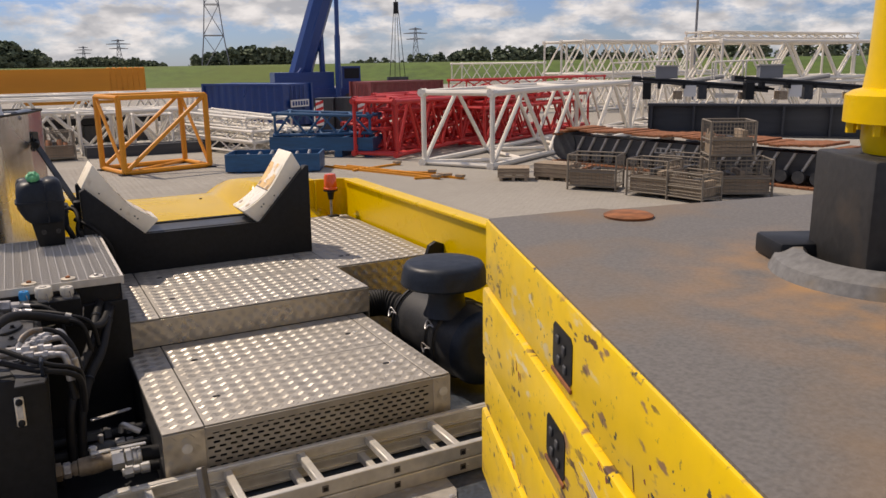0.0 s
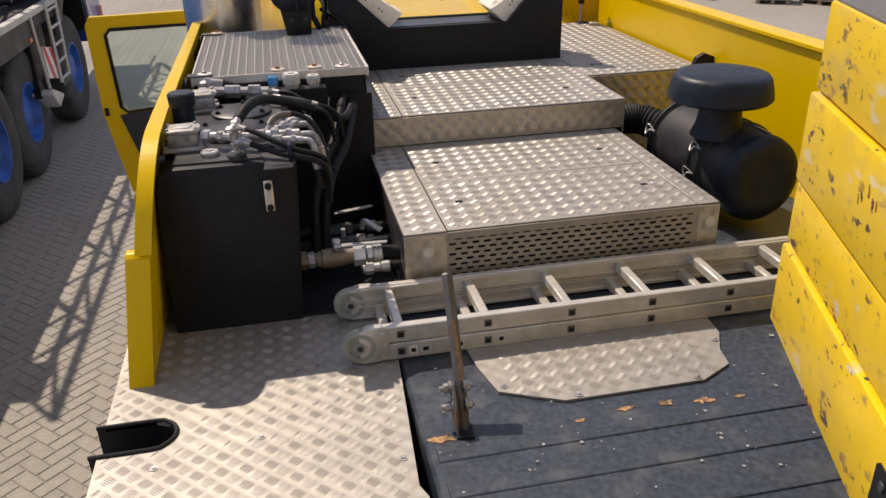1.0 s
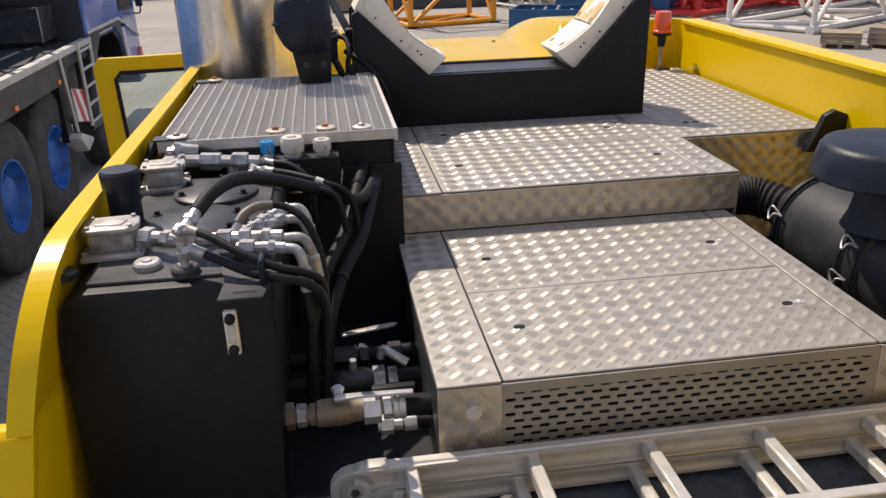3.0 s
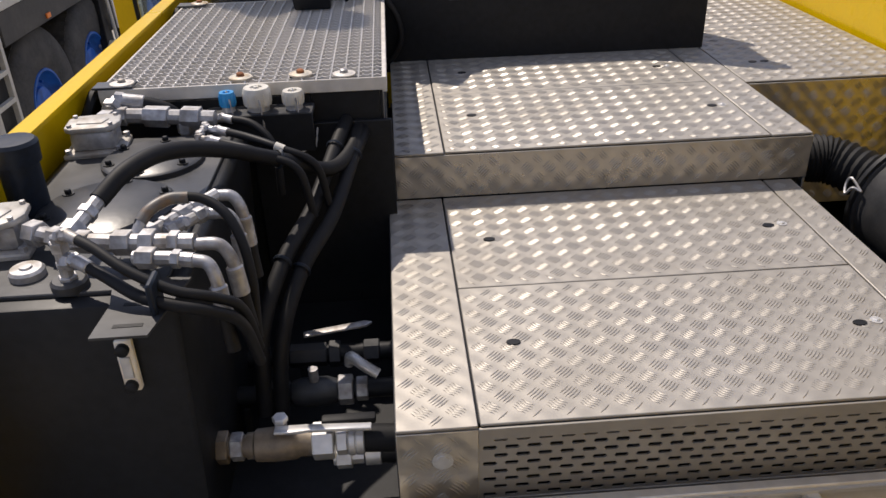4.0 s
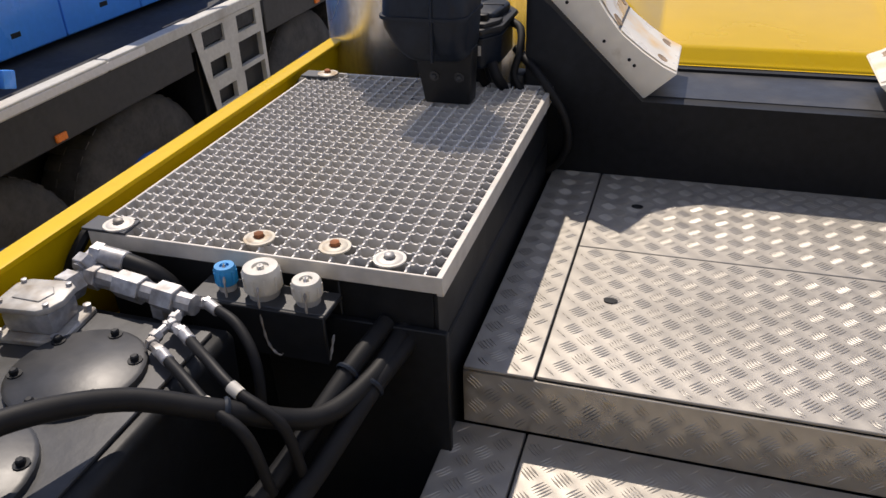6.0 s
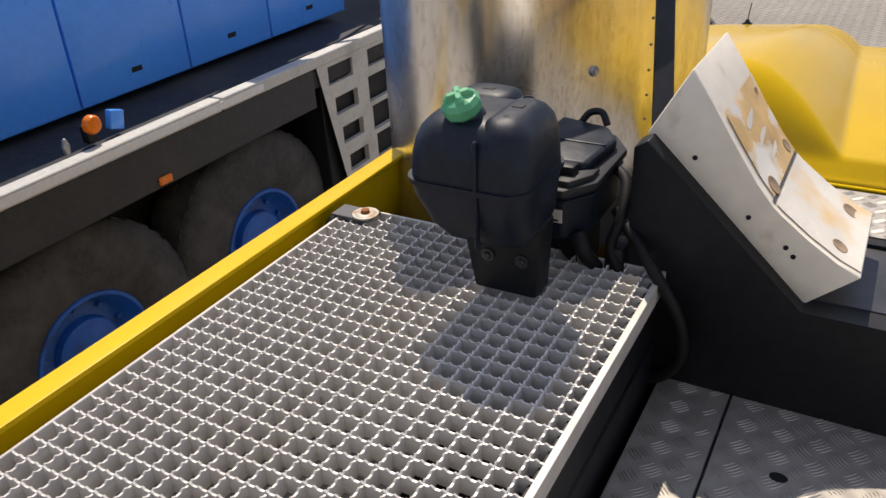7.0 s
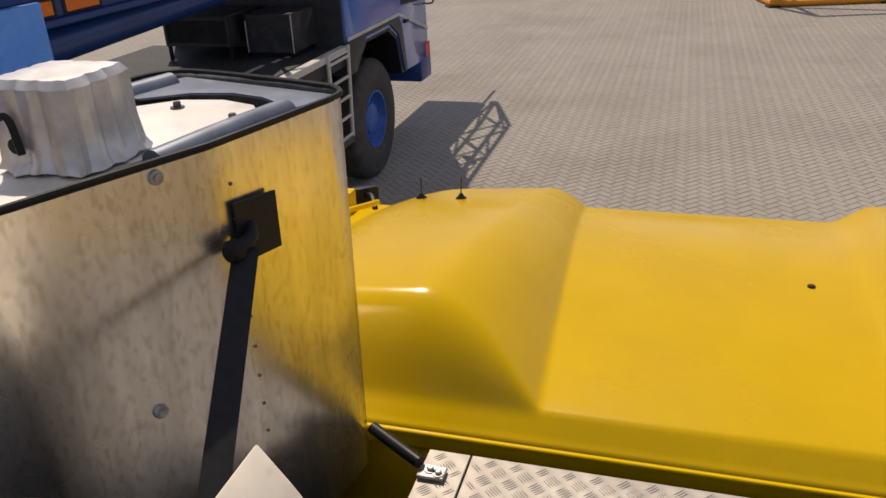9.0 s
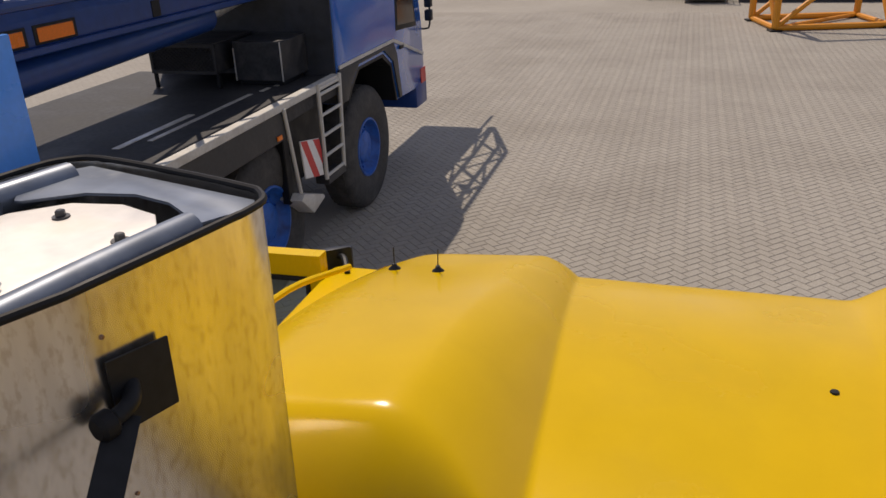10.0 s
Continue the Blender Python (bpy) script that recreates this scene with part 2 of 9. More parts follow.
JOINT = mat("sand_joint", (0.275, 0.252, 0.218), 0.95, 0, (80, 0.3))
GRASS = mat("grass", (0.062, 0.112, 0.010), 0.9, 0, (0.5, 0.3), (0.03, (0.10, 0.13, 0.022), 0.4, 0.7), (2.0, 0.5, 0.2))
LEAVES = mat("dark_foliage", (0.12, 0.15, 0.095), 0.9, 0, (0.3, 0.3), (0.06, (0.15, 0.18, 0.115), 0.45, 0.7), spec=0.15)
STEEL_FAR = mat("grey_lattice_steel", (0.20, 0.21, 0.23), 0.6, 0.2, (1, 0.1))

# faint block courses on the wide paving
n_, l_ = GROUND.node_tree.nodes, GROUND.node_tree.links
k_ = n_.new("ShaderNodeTexBrick")
k_.inputs["Scale"].default_value = 1.0
k_.inputs["Brick Width"].default_value, k_.inputs["Row Height"].default_value, k_.inputs["Mortar Size"].default_value = 0.21, 0.105, 0.006
k_.inputs["Color1"].default_value, k_.inputs["Color2"].default_value, k_.inputs["Mortar"].default_value = (1, 1, 1, 1), (0.90, 0.90, 0.90, 1), (0.62, 0.61, 0.60, 1)
c_ = n_.new("ShaderNodeTexCoord")
l_.new(c_.outputs["Object"], k_.inputs["Vector"])
s_ = n_.new("ShaderNodeVectorMath")
s_.operation = "MULTIPLY"
l_.new(n_["Principled BSDF"].inputs["Base Color"].links[0].from_socket, s_.inputs[0])
l_.new(k_.outputs["Color"], s_.inputs[1])
l_.new(s_.outputs["Vector"], n_["Principled BSDF"].inputs["Base Color"])

# varied colour for each joined paver
n_, l_ = PAVERS.node_tree.nodes, PAVERS.node_tree.links
g_ = n_.new("ShaderNodeNewGeometry")
r_ = n_.new("ShaderNodeMapRange")
r_.inputs["To Min"].default_value, r_.inputs["To Max"].default_value = 0.965, 1.035
s_ = n_.new("ShaderNodeVectorMath")
s_.operation = "SCALE"
src_ = n_["Principled BSDF"].inputs["Base Color"].links[0].from_socket
l_.new(g_.outputs["Random Per Island"], r_.inputs["Value"])
l_.new(src_, s_.inputs[0])
l_.new(r_.outputs["Result"], s_.inputs["Scale"])
l_.new(s_.outputs["Vector"], n_["Principled BSDF"].inputs["Base Color"])


def worn_paint():
    """Yellow paint, scuffed grey, with clustered chips down to primer and rust and slanting scratches."""
    m = mat("worn_yellow_paint", (0.80, 0.53, 0.006), 0.42, 0, (12, 0.05), (5, (0.66, 0.44, 0.03), 0.5, 0.8), (25, 0.2, 0.003))
    n, l = m.node_tree.nodes, m.node_tree.links
    b = n["Principled BSDF"]
    co = n.new("ShaderNodeTexCoord")

    def layer(under, scale, stretch, low, high, colour, gate_scale, gate_low, gate_high):
        mp = n.new("ShaderNodeMapping")
        mp.inputs["Scale"].default_value = stretch
        mp.inputs["Rotation"].default_value = (0.0, radians(14), 0.0)
        a = n.new("ShaderNodeTexNoise")
        a.inputs["Scale"].default_value, a.inputs["Detail"].default_value = scale, 7.0
        g = n.new("ShaderNodeTexNoise")
        g.inputs["Scale"].default_value, g.inputs["Detail"].default_value = gate_scale, 3.0
        ra, rg = n.new("ShaderNodeMapRange"), n.new("ShaderNodeMapRange")
        ra.inputs["From Min"].default_value, ra.inputs["From Max"].default_value = low, high
        rg.inputs["From Min"].default_value, rg.inputs["From Max"].default_value = gate_low, gate_high
        mu = n.new("ShaderNodeMath")
        mu.operation = "MULTIPLY"
        mx = n.new("ShaderNodeMix")
        mx.data_type = "RGBA"
        l.new(co.outputs["Object"], mp.inputs["Vector"])
        l.new(mp.outputs["Vector"], a.inputs["Vector"])
        l.new(co.outputs["Object"], g.inputs["Vector"])
        l.new(a.outputs["Fac"], ra.inputs["Value"])
        l.new(g.outputs["Fac"], rg.inputs["Value"])
        l.new(ra.outputs["Result"], mu.inputs[0])
        l.new(rg.outputs["Result"], mu.inputs[1])
        l.new(mu.outputs["Value"], mx.inputs["Factor"])
        l.new(under, mx.inputs[6])
        mx.inputs[7].default_value = (*colour, 1)
        return mx.outputs[2]

    c = b.inputs["Base Color"].links[0].from_socket
    c = layer(c, 9, (0.9, 0.9, 1.6), 0.54, 0.74, (0.55, 0.40, 0.10), 3.0, 0.45, 0.66)
    c = layer(c, 13, (0.9, 0.9, 2.4), 0.60, 0.66, (0.62, 0.55, 0.36), 3.4, 0.52, 0.62)
    c = layer(c, 15, (0.9, 0.9, 2.3), 0.60, 0.65, (0.27, 0.15, 0.08), 4.0, 0.49, 0.57)
    c = layer(c, 22, (0.8, 0.8, 1.9), 0.60, 0.63, (0.10, 0.055, 0.035), 5.0, 0.51, 0.59)
    c = layer(c, 60, (1, 1, 1), 0.64, 0.66, (0.05, 0.05, 0.055), 7.0, 0.50, 0.60)
    l.new(c, b.inputs["Base Color"])
    return m


YELLOW_WORN = worn_paint()

# rust washed out over the coating round the lifting lug
n_, l_ = CW_TOP.node_tree.nodes, CW_TOP.node_tree.links
c_, d_, e_ = n_.new("ShaderNodeTexCoord"), n_.new("ShaderNodeVectorMath"), n_.new("ShaderNodeVectorMath")
d_.operation, e_.operation = "SUBTRACT", "LENGTH"
d_.inputs[1].default_value = (1.93, 1.90, 3.12)
r_ = n_.new("ShaderNodeMapRange")
r_.inputs["From Min"].default_value, r_.inputs["From Max"].default_value = 0.28, 0.62
r_.inputs["To Min"].default_value, r_.inputs["To Max"].default_value = 1.0, 0.0
t_, q_ = n_.new("ShaderNodeTexNoise"), n_.new("ShaderNodeMapRange")
t_.inputs["Scale"].default_value, t_.inputs["Detail"].default_value = 9.0, 6.0
q_.inputs["From Min"].default_value, q_.inputs["From Max"].default_value = 0.36, 0.68
p_, s_ = n_.new("ShaderNodeMath"), n_.new("ShaderNodeMix")
p_.operation, s_.data_type = "MULTIPLY", "RGBA"
l_.new(c_.outputs["Object"], d_.inputs[0])
l_.new(d_.outputs["Vector"], e_.inputs[0])
l_.new(e_.outputs["Value"], r_.inputs["Value"])
l_.new(c_.outputs["Object"], t_.inputs["Vector"])
l_.new(t_.outputs["Fac"], q_.inputs["Value"])
l_.new(r_.outputs["Result"], p_.inputs[0])
l_.new(q_.outputs["Result"], p_.inputs[1])
l_.new(p_.outputs["Value"], s_.inputs["Factor"])
l_.new(n_["Principled BSDF"].inputs["Base Color"].links[0].from_socket, s_.inputs[6])
s_.inputs[7].default_value = (0.33, 0.19, 0.085, 1)
l_.new(s_.outputs[2], n_["Principled BSDF"].inputs["Base Color"])


def pillow_relief(m, pitch, depth, axes):
    """Adds the soft pillows of rolled tread plate, one under each cluster of bars."""
    n, l = m.node_tree.nodes, m.node_tree.links
    b = n["Principled BSDF"]
    co, sp = n.new("ShaderNodeTexCoord"), n.new("ShaderNodeSeparateXYZ")
    l.new(co.outputs["Object"], sp.inputs["Vector"])
    waves = []
    for axis in axes:
        k, c = n.new("ShaderNodeMath"), n.new("ShaderNodeMath")
        k.operation, c.operation = "MULTIPLY", "COSINE"
        k.inputs[1].default_value = 2 * math.pi / pitch
        l.new(sp.outputs[axis], k.inputs[0])
        l.new(k.outputs["Value"], c.inputs[0])
        waves.append(c.outputs["Value"])
    both = n.new("ShaderNodeMath")
    both.operation = "MULTIPLY"
    l.new(waves[0], both.inputs[0])
    l.new(waves[1], both.inputs[1])
    bu = n.new("ShaderNodeBump")
    bu.inputs["Strength"].default_value, bu.inputs["Distance"].default_value = 1.0, depth
    l.new(both.outputs["Value"], bu.inputs["Height"])
    if b.inputs["Normal"].links:
        l.new(b.inputs["Normal"].links[0].from_socket, bu.inputs["Normal"])
    l.new(bu.outputs["Normal"], b.inputs["Normal"])


TREAD_PITCH = 0.057
pillow_relief(TREAD, TREAD_PITCH, 0.0006, ("X", "Y"))
pillow_relief(TREAD_FRONT_LIGHTENED, TREAD_PITCH, 0.0009, ("X", "Z"))


def steel_sheet():
    """Brushed stainless sheet with vertical streaks and tea-coloured smears."""
    m = bpy.data.materials.new("stainless_sheet")
    m.use_nodes = True
    n, l = m.node_tree.nodes, m.node_tree.links
    b = n["Principled BSDF"]
    b.inputs["Metallic"].default_value = 0.95
    co = n.new("ShaderNodeTexCoord")
    mp = n.new("ShaderNodeMapping")
    mp.inputs["Scale"].default_value = (1, 1, 0.12)
    a = n.new("ShaderNodeTexNoise")
    a.inputs["Scale"].default_value, a.inputs["Detail"].default_value = 26, 5
    c = n.new("ShaderNodeTexNoise")
    c.inputs["Scale"].default_value, c.inputs["Detail"].default_value = 95, 3
    d = n.new("ShaderNodeTexNoise")
    d.inputs["Scale"].default_value = 3.0
    l.new(co.outputs["Object"], mp.inputs["Vector"])
    l.new(mp.outputs["Vector"], a.inputs["Vector"])
    mq = n.new("ShaderNodeMapping")
    mq.inputs["Scale"].default_value = (1, 1, 0.45)
    l.new(co.outputs["Object"], mq.inputs["Vector"])
    l.new(mq.outputs["Vector"], c.inputs["Vector"])
    l.new(co.outputs["Object"], d.inputs["Vector"])
    r1 = n.new("ShaderNodeValToRGB")
    r1.color_ramp.elements[0].position, r1.color_ramp.elements[1].position = 0.3, 0.7
    r1.color_ramp.elements[0].color, r1.color_ramp.elements[1].color = (0.66, 0.635, 0.60, 1), (0.84, 0.82, 0.785, 1)
    l.new(a.outputs["Fac"], r1.inputs["Fac"])
    r2 = n.new("ShaderNodeMapRange")
    r2.inputs["From Min"].default_value, r2.inputs["From Max"].default_value = 0.50, 0.66
    r2.inputs["To Max"].default_value = 0.34
    l.new(c.outputs["Fac"], r2.inputs["Value"])
    mx = n.new("ShaderNodeMix")
    mx.data_type = "RGBA"
    l.new(r2.outputs["Result"], mx.inputs["Factor"])
    l.new(r1.outputs["Color"], mx.inputs[6])
    mx.inputs[7].default_value = (0.37, 0.28, 0.17, 1)
    l.new(mx.outputs[2], b.inputs["Base Color"])
    r3 = n.new("ShaderNodeMapRange")
    r3.inputs["From Min"].default_value, r3.inputs["From Max"].default_value = 0.3, 0.7
    r3.inputs["To Min"].default_value, r3.inputs["To Max"].default_value = 0.19, 0.31
    l.new(d.outputs["Fac"], r3.inputs["Value"])
    l.new(r3.outputs["Result"], b.inputs["Roughness"])
    bu = n.new("ShaderNodeBump")
    bu.inputs["Strength"].default_value, bu.inputs["Distance"].default_value = 0.25, 0.004
    l.new(d.outputs["Fac"], bu.inputs["Height"])
    l.new(bu.outputs["Normal"], b.inputs["Normal"])
    return m


def glass_pane():
    m = bpy.data.materials.new("tinted_glass")
    m.use_nodes = True
    b = m.node_tree.nodes["Principled BSDF"]
    b.inputs["Base Color"].default_value = (0.75, 0.85, 0.82, 1)
    b.inputs["Roughness"].default_value = 0.02
    b.inputs["Transmission Weight"].default_value = 0.92
    b.inputs["IOR"].default_value = 1.1
    return m


STAINLESS = steel_sheet()
GLASS = glass_pane()
BURNT = mat("heat_tinted_steel", (0.40, 0.28, 0.19), 0.36, 0.8, (14, 0.2), (5, (0.32, 0.21, 0.20), 0.45, 0.7))
n_, l_ = BURNT.node_tree.nodes, BURNT.node_tree.links
c_, p_, t_ = n_.new("ShaderNodeTexCoord"), n_.new("ShaderNodeMapping"), n_.new("ShaderNodeTexNoise")
p_.inputs["Scale"].default_value = (1, 1, 0.10)
t_.inputs["Scale"].default_value, t_.inputs["Detail"].default_value = 48, 4
r_ = n_.new("ShaderNodeValToRGB")
r_.color_ramp.elements[0].position, r_.color_ramp.elements[1].position = 0.36, 0.66
r_.color_ramp.elements[0].color, r_.color_ramp.elements[1].color = (0.62, 0.56, 0.58, 1), (1.25, 1.18, 1.05, 1)
s_ = n_.new("ShaderNodeVectorMath")
s_.operation = "MULTIPLY"
l_.new(c_.outputs["Object"], p_.inputs["Vector"])
l_.new(p_.outputs["Vector"], t_.inputs["Vector"])
l_.new(t_.outputs["Fac"], r_.inputs["Fac"])
l_.new(n_["Principled BSDF"].inputs["Base Color"].links[0].from_socket, s_.inputs[0])
l_.new(r_.outputs["Color"], s_.inputs[1])
l_.new(s_.outputs["Vector"], n_["Principled BSDF"].inputs["Base Color"])


# ---- building blocks ----
def thing(name, label, category, group="", kind="", m=None):
    ob = new(name)
    ob.empty_display_size = 0.1
    if m is not None:
        ob.matrix_world = m
    return tagged(ob, label, category, group, kind)


def finish(bm, name, material, sharp=38):
    me = bpy.data.meshes.new(name)
    bmesh.ops.recalc_face_normals(bm, faces=bm.faces)
    bm.to_mesh(me)
    bm.free()
    me.materials.append(material)
    me.shade_smooth()
    me.set_sharp_from_angle(angle=radians(sharp))
    return me


def part(name, bm, material, parent, label="", kind="", m=None, sharp=38):
    ob = new(name, finish(bm, name, material, sharp))
    ob.parent = parent
    if m is not None:
        ob.matrix_local = m
    if label or kind:
        tagged(ob, label, kind=kind)
    return ob


def share(name, me, parent, m, label=""):
    ob = new(name, me)
    ob.parent = parent
    ob.matrix_local = m
    if label:
        tagged(ob, label)
    return ob


def bm_new():
    return bmesh.new()


def box(bm, x0, x1, y0, y1, z0, z1, bevel=0.0, m=None, seg=1):
    vs = [bm.verts.new((x, y, z)) for x in (x0, x1) for y in (y0, y1) for z in (z0, z1)]
    fs = [bm.faces.new([vs[i] for i in f]) for f in ((0, 1, 3, 2), (4, 6, 7, 5), (0, 4, 5, 1), (2, 3, 7, 6), (0, 2, 6, 4), (1, 5, 7, 3))]
    if m is not None:
        bmesh.ops.transform(bm, matrix=m, verts=vs)
    if bevel:
        es = list({e for f in fs for e in f.edges})
        bmesh.ops.bevel(bm, geom=es, offset=bevel, segments=seg, affect="EDGES", profile=0.5)
    return bm


def a_box(x0, x1, y0, y1, z0, z1, bevel=0.0, m=None, seg=1):
    return box(bm_new(), x0, x1, y0, y1, z0, z1, bevel, m, seg)


def frame_to(p0, p1):
    """A matrix whose z axis runs from p0 to p1."""
    p0, p1 = Vector(p0), Vector(p1)
    return Matrix.Translation(p0) @ (p1 - p0).to_track_quat("Z", "Y").to_matrix().to_4x4()


def lathe(bm, profile, m=None, seg=16, sweep=1.0):
    """Turns (radius, z) pairs round the z axis of m."""
    m = m or Matrix()
    rings = []
    for r, z in profile:
        if r < 1e-5:
            rings.append([bm.verts.new(m @ Vector((0, 0, z)))])
        else:
            rings.append([bm.verts.new(m @ Vector((r * math.cos(a), r * math.sin(a), z))) for a in (2 * math.pi * i / seg for i in range(seg))])
    for a, b in zip(rings, rings[1:]):
        for i in range(seg):
            j = (i + 1) % seg
            if len(a) > 1 and len(b) > 1:
                bm.faces.new((a[i], a[j], b[j], b[i]))
            elif len(a) > 1:
                bm.faces.new((a[i], a[j], b[0]))
            elif len(b) > 1:
                bm.faces.new((a[0], b[j], b[i]))
    return bm


def cyl(bm, p0, p1, r, r2=None, seg=12, bevel=0.0):
    r2 = r if r2 is None else r2
    d = (Vector(p1) - Vector(p0)).length
    b = min(bevel, r * 0.5, r2 * 0.5 if r2 else bevel)
    prof = [(0, 0), (r - b, 0)] + ([(r, b), (r2, d - b)] if b else [(r2, d)] if r2 == r and False else [(r, 0), (r2, d)] if not b else []) + [(r2 - b, d), (0, d)]
    if not b:
        prof = [(0, 0), (r, 0), (r2, d), (0, d)]
    return lathe(bm, prof, frame_to(p0, p1), seg)


def smooth_path(pts, n=6):
    """Points of a soft line through pts."""
    pts = [Vector(p) for p in pts]
    if len(pts) < 3:
        return pts
    out, ext = [], [pts[0] * 2 - pts[1], *pts, pts[-1] * 2 - pts[-2]]
    for i in range(1, len(ext) - 2):
        a, b, c, d = ext[i - 1:i + 3]
        for k in range(n):
            t = k / n
            out.append(0.5 * ((2 * b) + (c - a) * t + (2 * a - 5 * b + 4 * c - d) * t * t + (3 * b - a - 3 * c + d) * t ** 3))
    return out + [pts[-1]]


def tube(bm, pts, r, seg=10, soft=6, ribs=0.0):
    """A hose or pipe through pts; ribs makes it corrugated."""
    path = smooth_path(pts, soft) if soft else [Vector(p) for p in pts]
    rings, up = [], Vector((0.12, 0.3, 1)).normalized()
    for i, p in enumerate(path):
        d = (path[min(i + 1, len(path) - 1)] - path[max(i - 1, 0)]).normalized()
        u = d.cross(up)
        if u.length < 0.05:
            u = d.cross(Vector((1, 0, 0)))
        u.normalize()
        up = u.cross(d).normalized()
        rr = r * (1 + (ribs if i % 2 else -ribs))
        rings.append([bm.verts.new(p + (u * math.cos(a) + up * math.sin(a)) * rr) for a in (2 * math.pi * k / seg for k in range(seg))])
    for a, b in zip(rings, rings[1:]):
        for k in range(seg):
            bm.faces.new((a[k], a[(k + 1) % seg], b[(k + 1) % seg], b[k]))
    bm.faces.new(rings[0][::-1])
    bm.faces.new(rings[-1])
    return bm


def prism(bm, poly, z0, z1, m=None, bevel=0.0, seg=2):
    """A flat outline drawn out from z0 to z1."""
    m = m or Matrix()
    lo = [bm.verts.new(m @ Vector((x, y, z0))) for x, y in poly]
    hi = [bm.verts.new(m @ Vector((x, y, z1))) for x, y in poly]
    n = len(poly)
    fs = [bm.faces.new(lo[::-1]), bm.faces.new(hi)]
    fs += [bm.faces.new((lo[i], lo[(i + 1) % n], hi[(i + 1) % n], hi[i])) for i in range(n)]
    if bevel:
        bmesh.ops.bevel(bm, geom=list({e for f in fs for e in f.edges}), offset=bevel, segments=seg, affect="EDGES", profile=0.5)
    return bm


XZ = Matrix(((1, 0, 0, 0), (0, 0, -1, 0), (0, 1, 0, 0), (0, 0, 0, 1)))   # outline in x, z; drawn out towards -y
YZ = Matrix(((0, 0, 1, 0), (1, 0, 0, 0), (0, 1, 0, 0), (0, 0, 0, 1)))    # outline in y, z; drawn out towards x
ROD_MESHES = {}


def rod(name, p0, p1, r, material, parent, label="", seg=8):
    """A round bar as an object of its own; all bars of a material share one mesh."""
    key = (material.name, seg)
    if key not in ROD_MESHES:
        ROD_MESHES[key] = finish(cyl(bm_new(), (0, 0, 0), (0, 0, 1), 1, seg=seg), "rod", material)
    d = (Vector(p1) - Vector(p0)).length
    return share(name, ROD_MESHES[key], parent, frame_to(p0, p1) @ Matrix.Diagonal((r, r, d, 1)), label)


BAR_MESHES = {}


def bar(name, x0, x1, y0, y1, z0, z1, material, parent, label="", m=None):
    """A square bar as an object of its own, on a shared mesh."""
    if material.name not in BAR_MESHES:
        BAR_MESHES[material.name] = finish(a_box(-0.5, 0.5, -0.5, 0.5, -0.5, 0.5), "bar", material)
    t = Matrix.Translation(((x0 + x1) / 2, (y0 + y1) / 2, (z0 + z1) / 2)) @ Matrix.Diagonal((x1 - x0, y1 - y0, z1 - z0, 1))
    return share(name, BAR_MESHES[material.name], parent, (m or Matrix()) @ t, label)


def bolt(bm, p, r=0.008, h=0.006, n=(0, 0, 1)):
    p, n = Vector(p), Vector(n).normalized()
    lathe(bm, [(r * 1.7, -0.002), (r * 1.7, 0.002), (0, 0.002)], frame_to(p, p + n), 10)
    lathe(bm, [(r, 0), (r, h), (r * 0.7, h + 0.002), (0, h + 0.002)], frame_to(p, p + n), 6)
    return bm


def rib_bars(bm, u0, u1, v0, v1, m, pitch=TREAD_PITCH, inset=0.004, rise=0.0013):
    """Raised five-bar tread pattern on the plane z = 0 of m, cut off at the sheet's edges."""
    i0, i1 = math.floor(v0 / pitch * 2), math.ceil(v1 / pitch * 2)
    j0, j1 = math.floor(u0 / pitch) - 1, math.ceil(u1 / pitch) + 1
    lo, hi, le, he = u0 + inset, u1 - inset, v0 + inset, v1 - inset
    for i in range(i0, i1 + 1):
        a = radians(45 if i % 2 else -45)
        du, dv = math.cos(a), math.sin(a)
        for j in range(j0, j1 + 1):
            cu, cv = pitch * (j + (0.5 if i % 2 else 0.0)), i * pitch / 2
            if not (lo - 0.02 < cu < hi + 0.02 and le - 0.02 < cv < he + 0.02):
                continue
            for k in range(-2, 3):
                ou, ov = cu - dv * k * 0.0062, cv + du * k * 0.0062
                h, w = 0.0172 - 0.0014 * abs(k), 0.0021
                if not (lo < ou - h * abs(du) and ou + h * abs(du) < hi and le < ov - h * abs(dv) and ov + h * abs(dv) < he):
                    continue
                base = [bm.verts.new(m @ Vector((ou + x * du - y * dv, ov + x * dv + y * du, 0.0002))) for x, y in ((-h, 0), (0, -w), (h, 0), (0, w))]
                top = [bm.verts.new(m @ Vector((ou + s * h * 0.6 * du, ov + s * h * 0.6 * dv, rise))) for s in (-1, 1)]
                bm.faces.new((base[0], base[1], top[0]))
                bm.faces.new((base[1], base[2], top[1]))
                bm.faces.new((base[1], top[1], top[0]))
                bm.faces.new((base[2], base[3], top[1]))
                bm.faces.new((base[3], base[0], top[0]))
                bm.faces.new((base[3], top[0], top[1]))
    return bm


def fast_part(name, bm, material, parent, kind="", label=""):
    """Like part, for a mesh of very many tiny flat faces."""
    me = bpy.data.meshes.new(name)
    bm.to_mesh(me)
    bm.free()
    me.materials.append(material)
    ob = new(name, me)
    ob.parent = parent
    if kind or label:
        tagged(ob, label, kind=kind)
    return ob

# ---- ground ----
DK, HT, UT, GT = 2.10, 2.352, 2.476, 2.70
part_ground = new("ground", finish(a_box(-900, 900, -500, 1300, -1.0, 0.0), "ground", GROUND))
tagged(part_ground, "pale grey-beige block-paved storage yard, dusty and dry", "ground", kind="structure")

# ---- the crane carrier ----
crane = thing("mobile_crane", "yellow mobile crane carrier with aluminium tread-plate deck", "mobile crane")

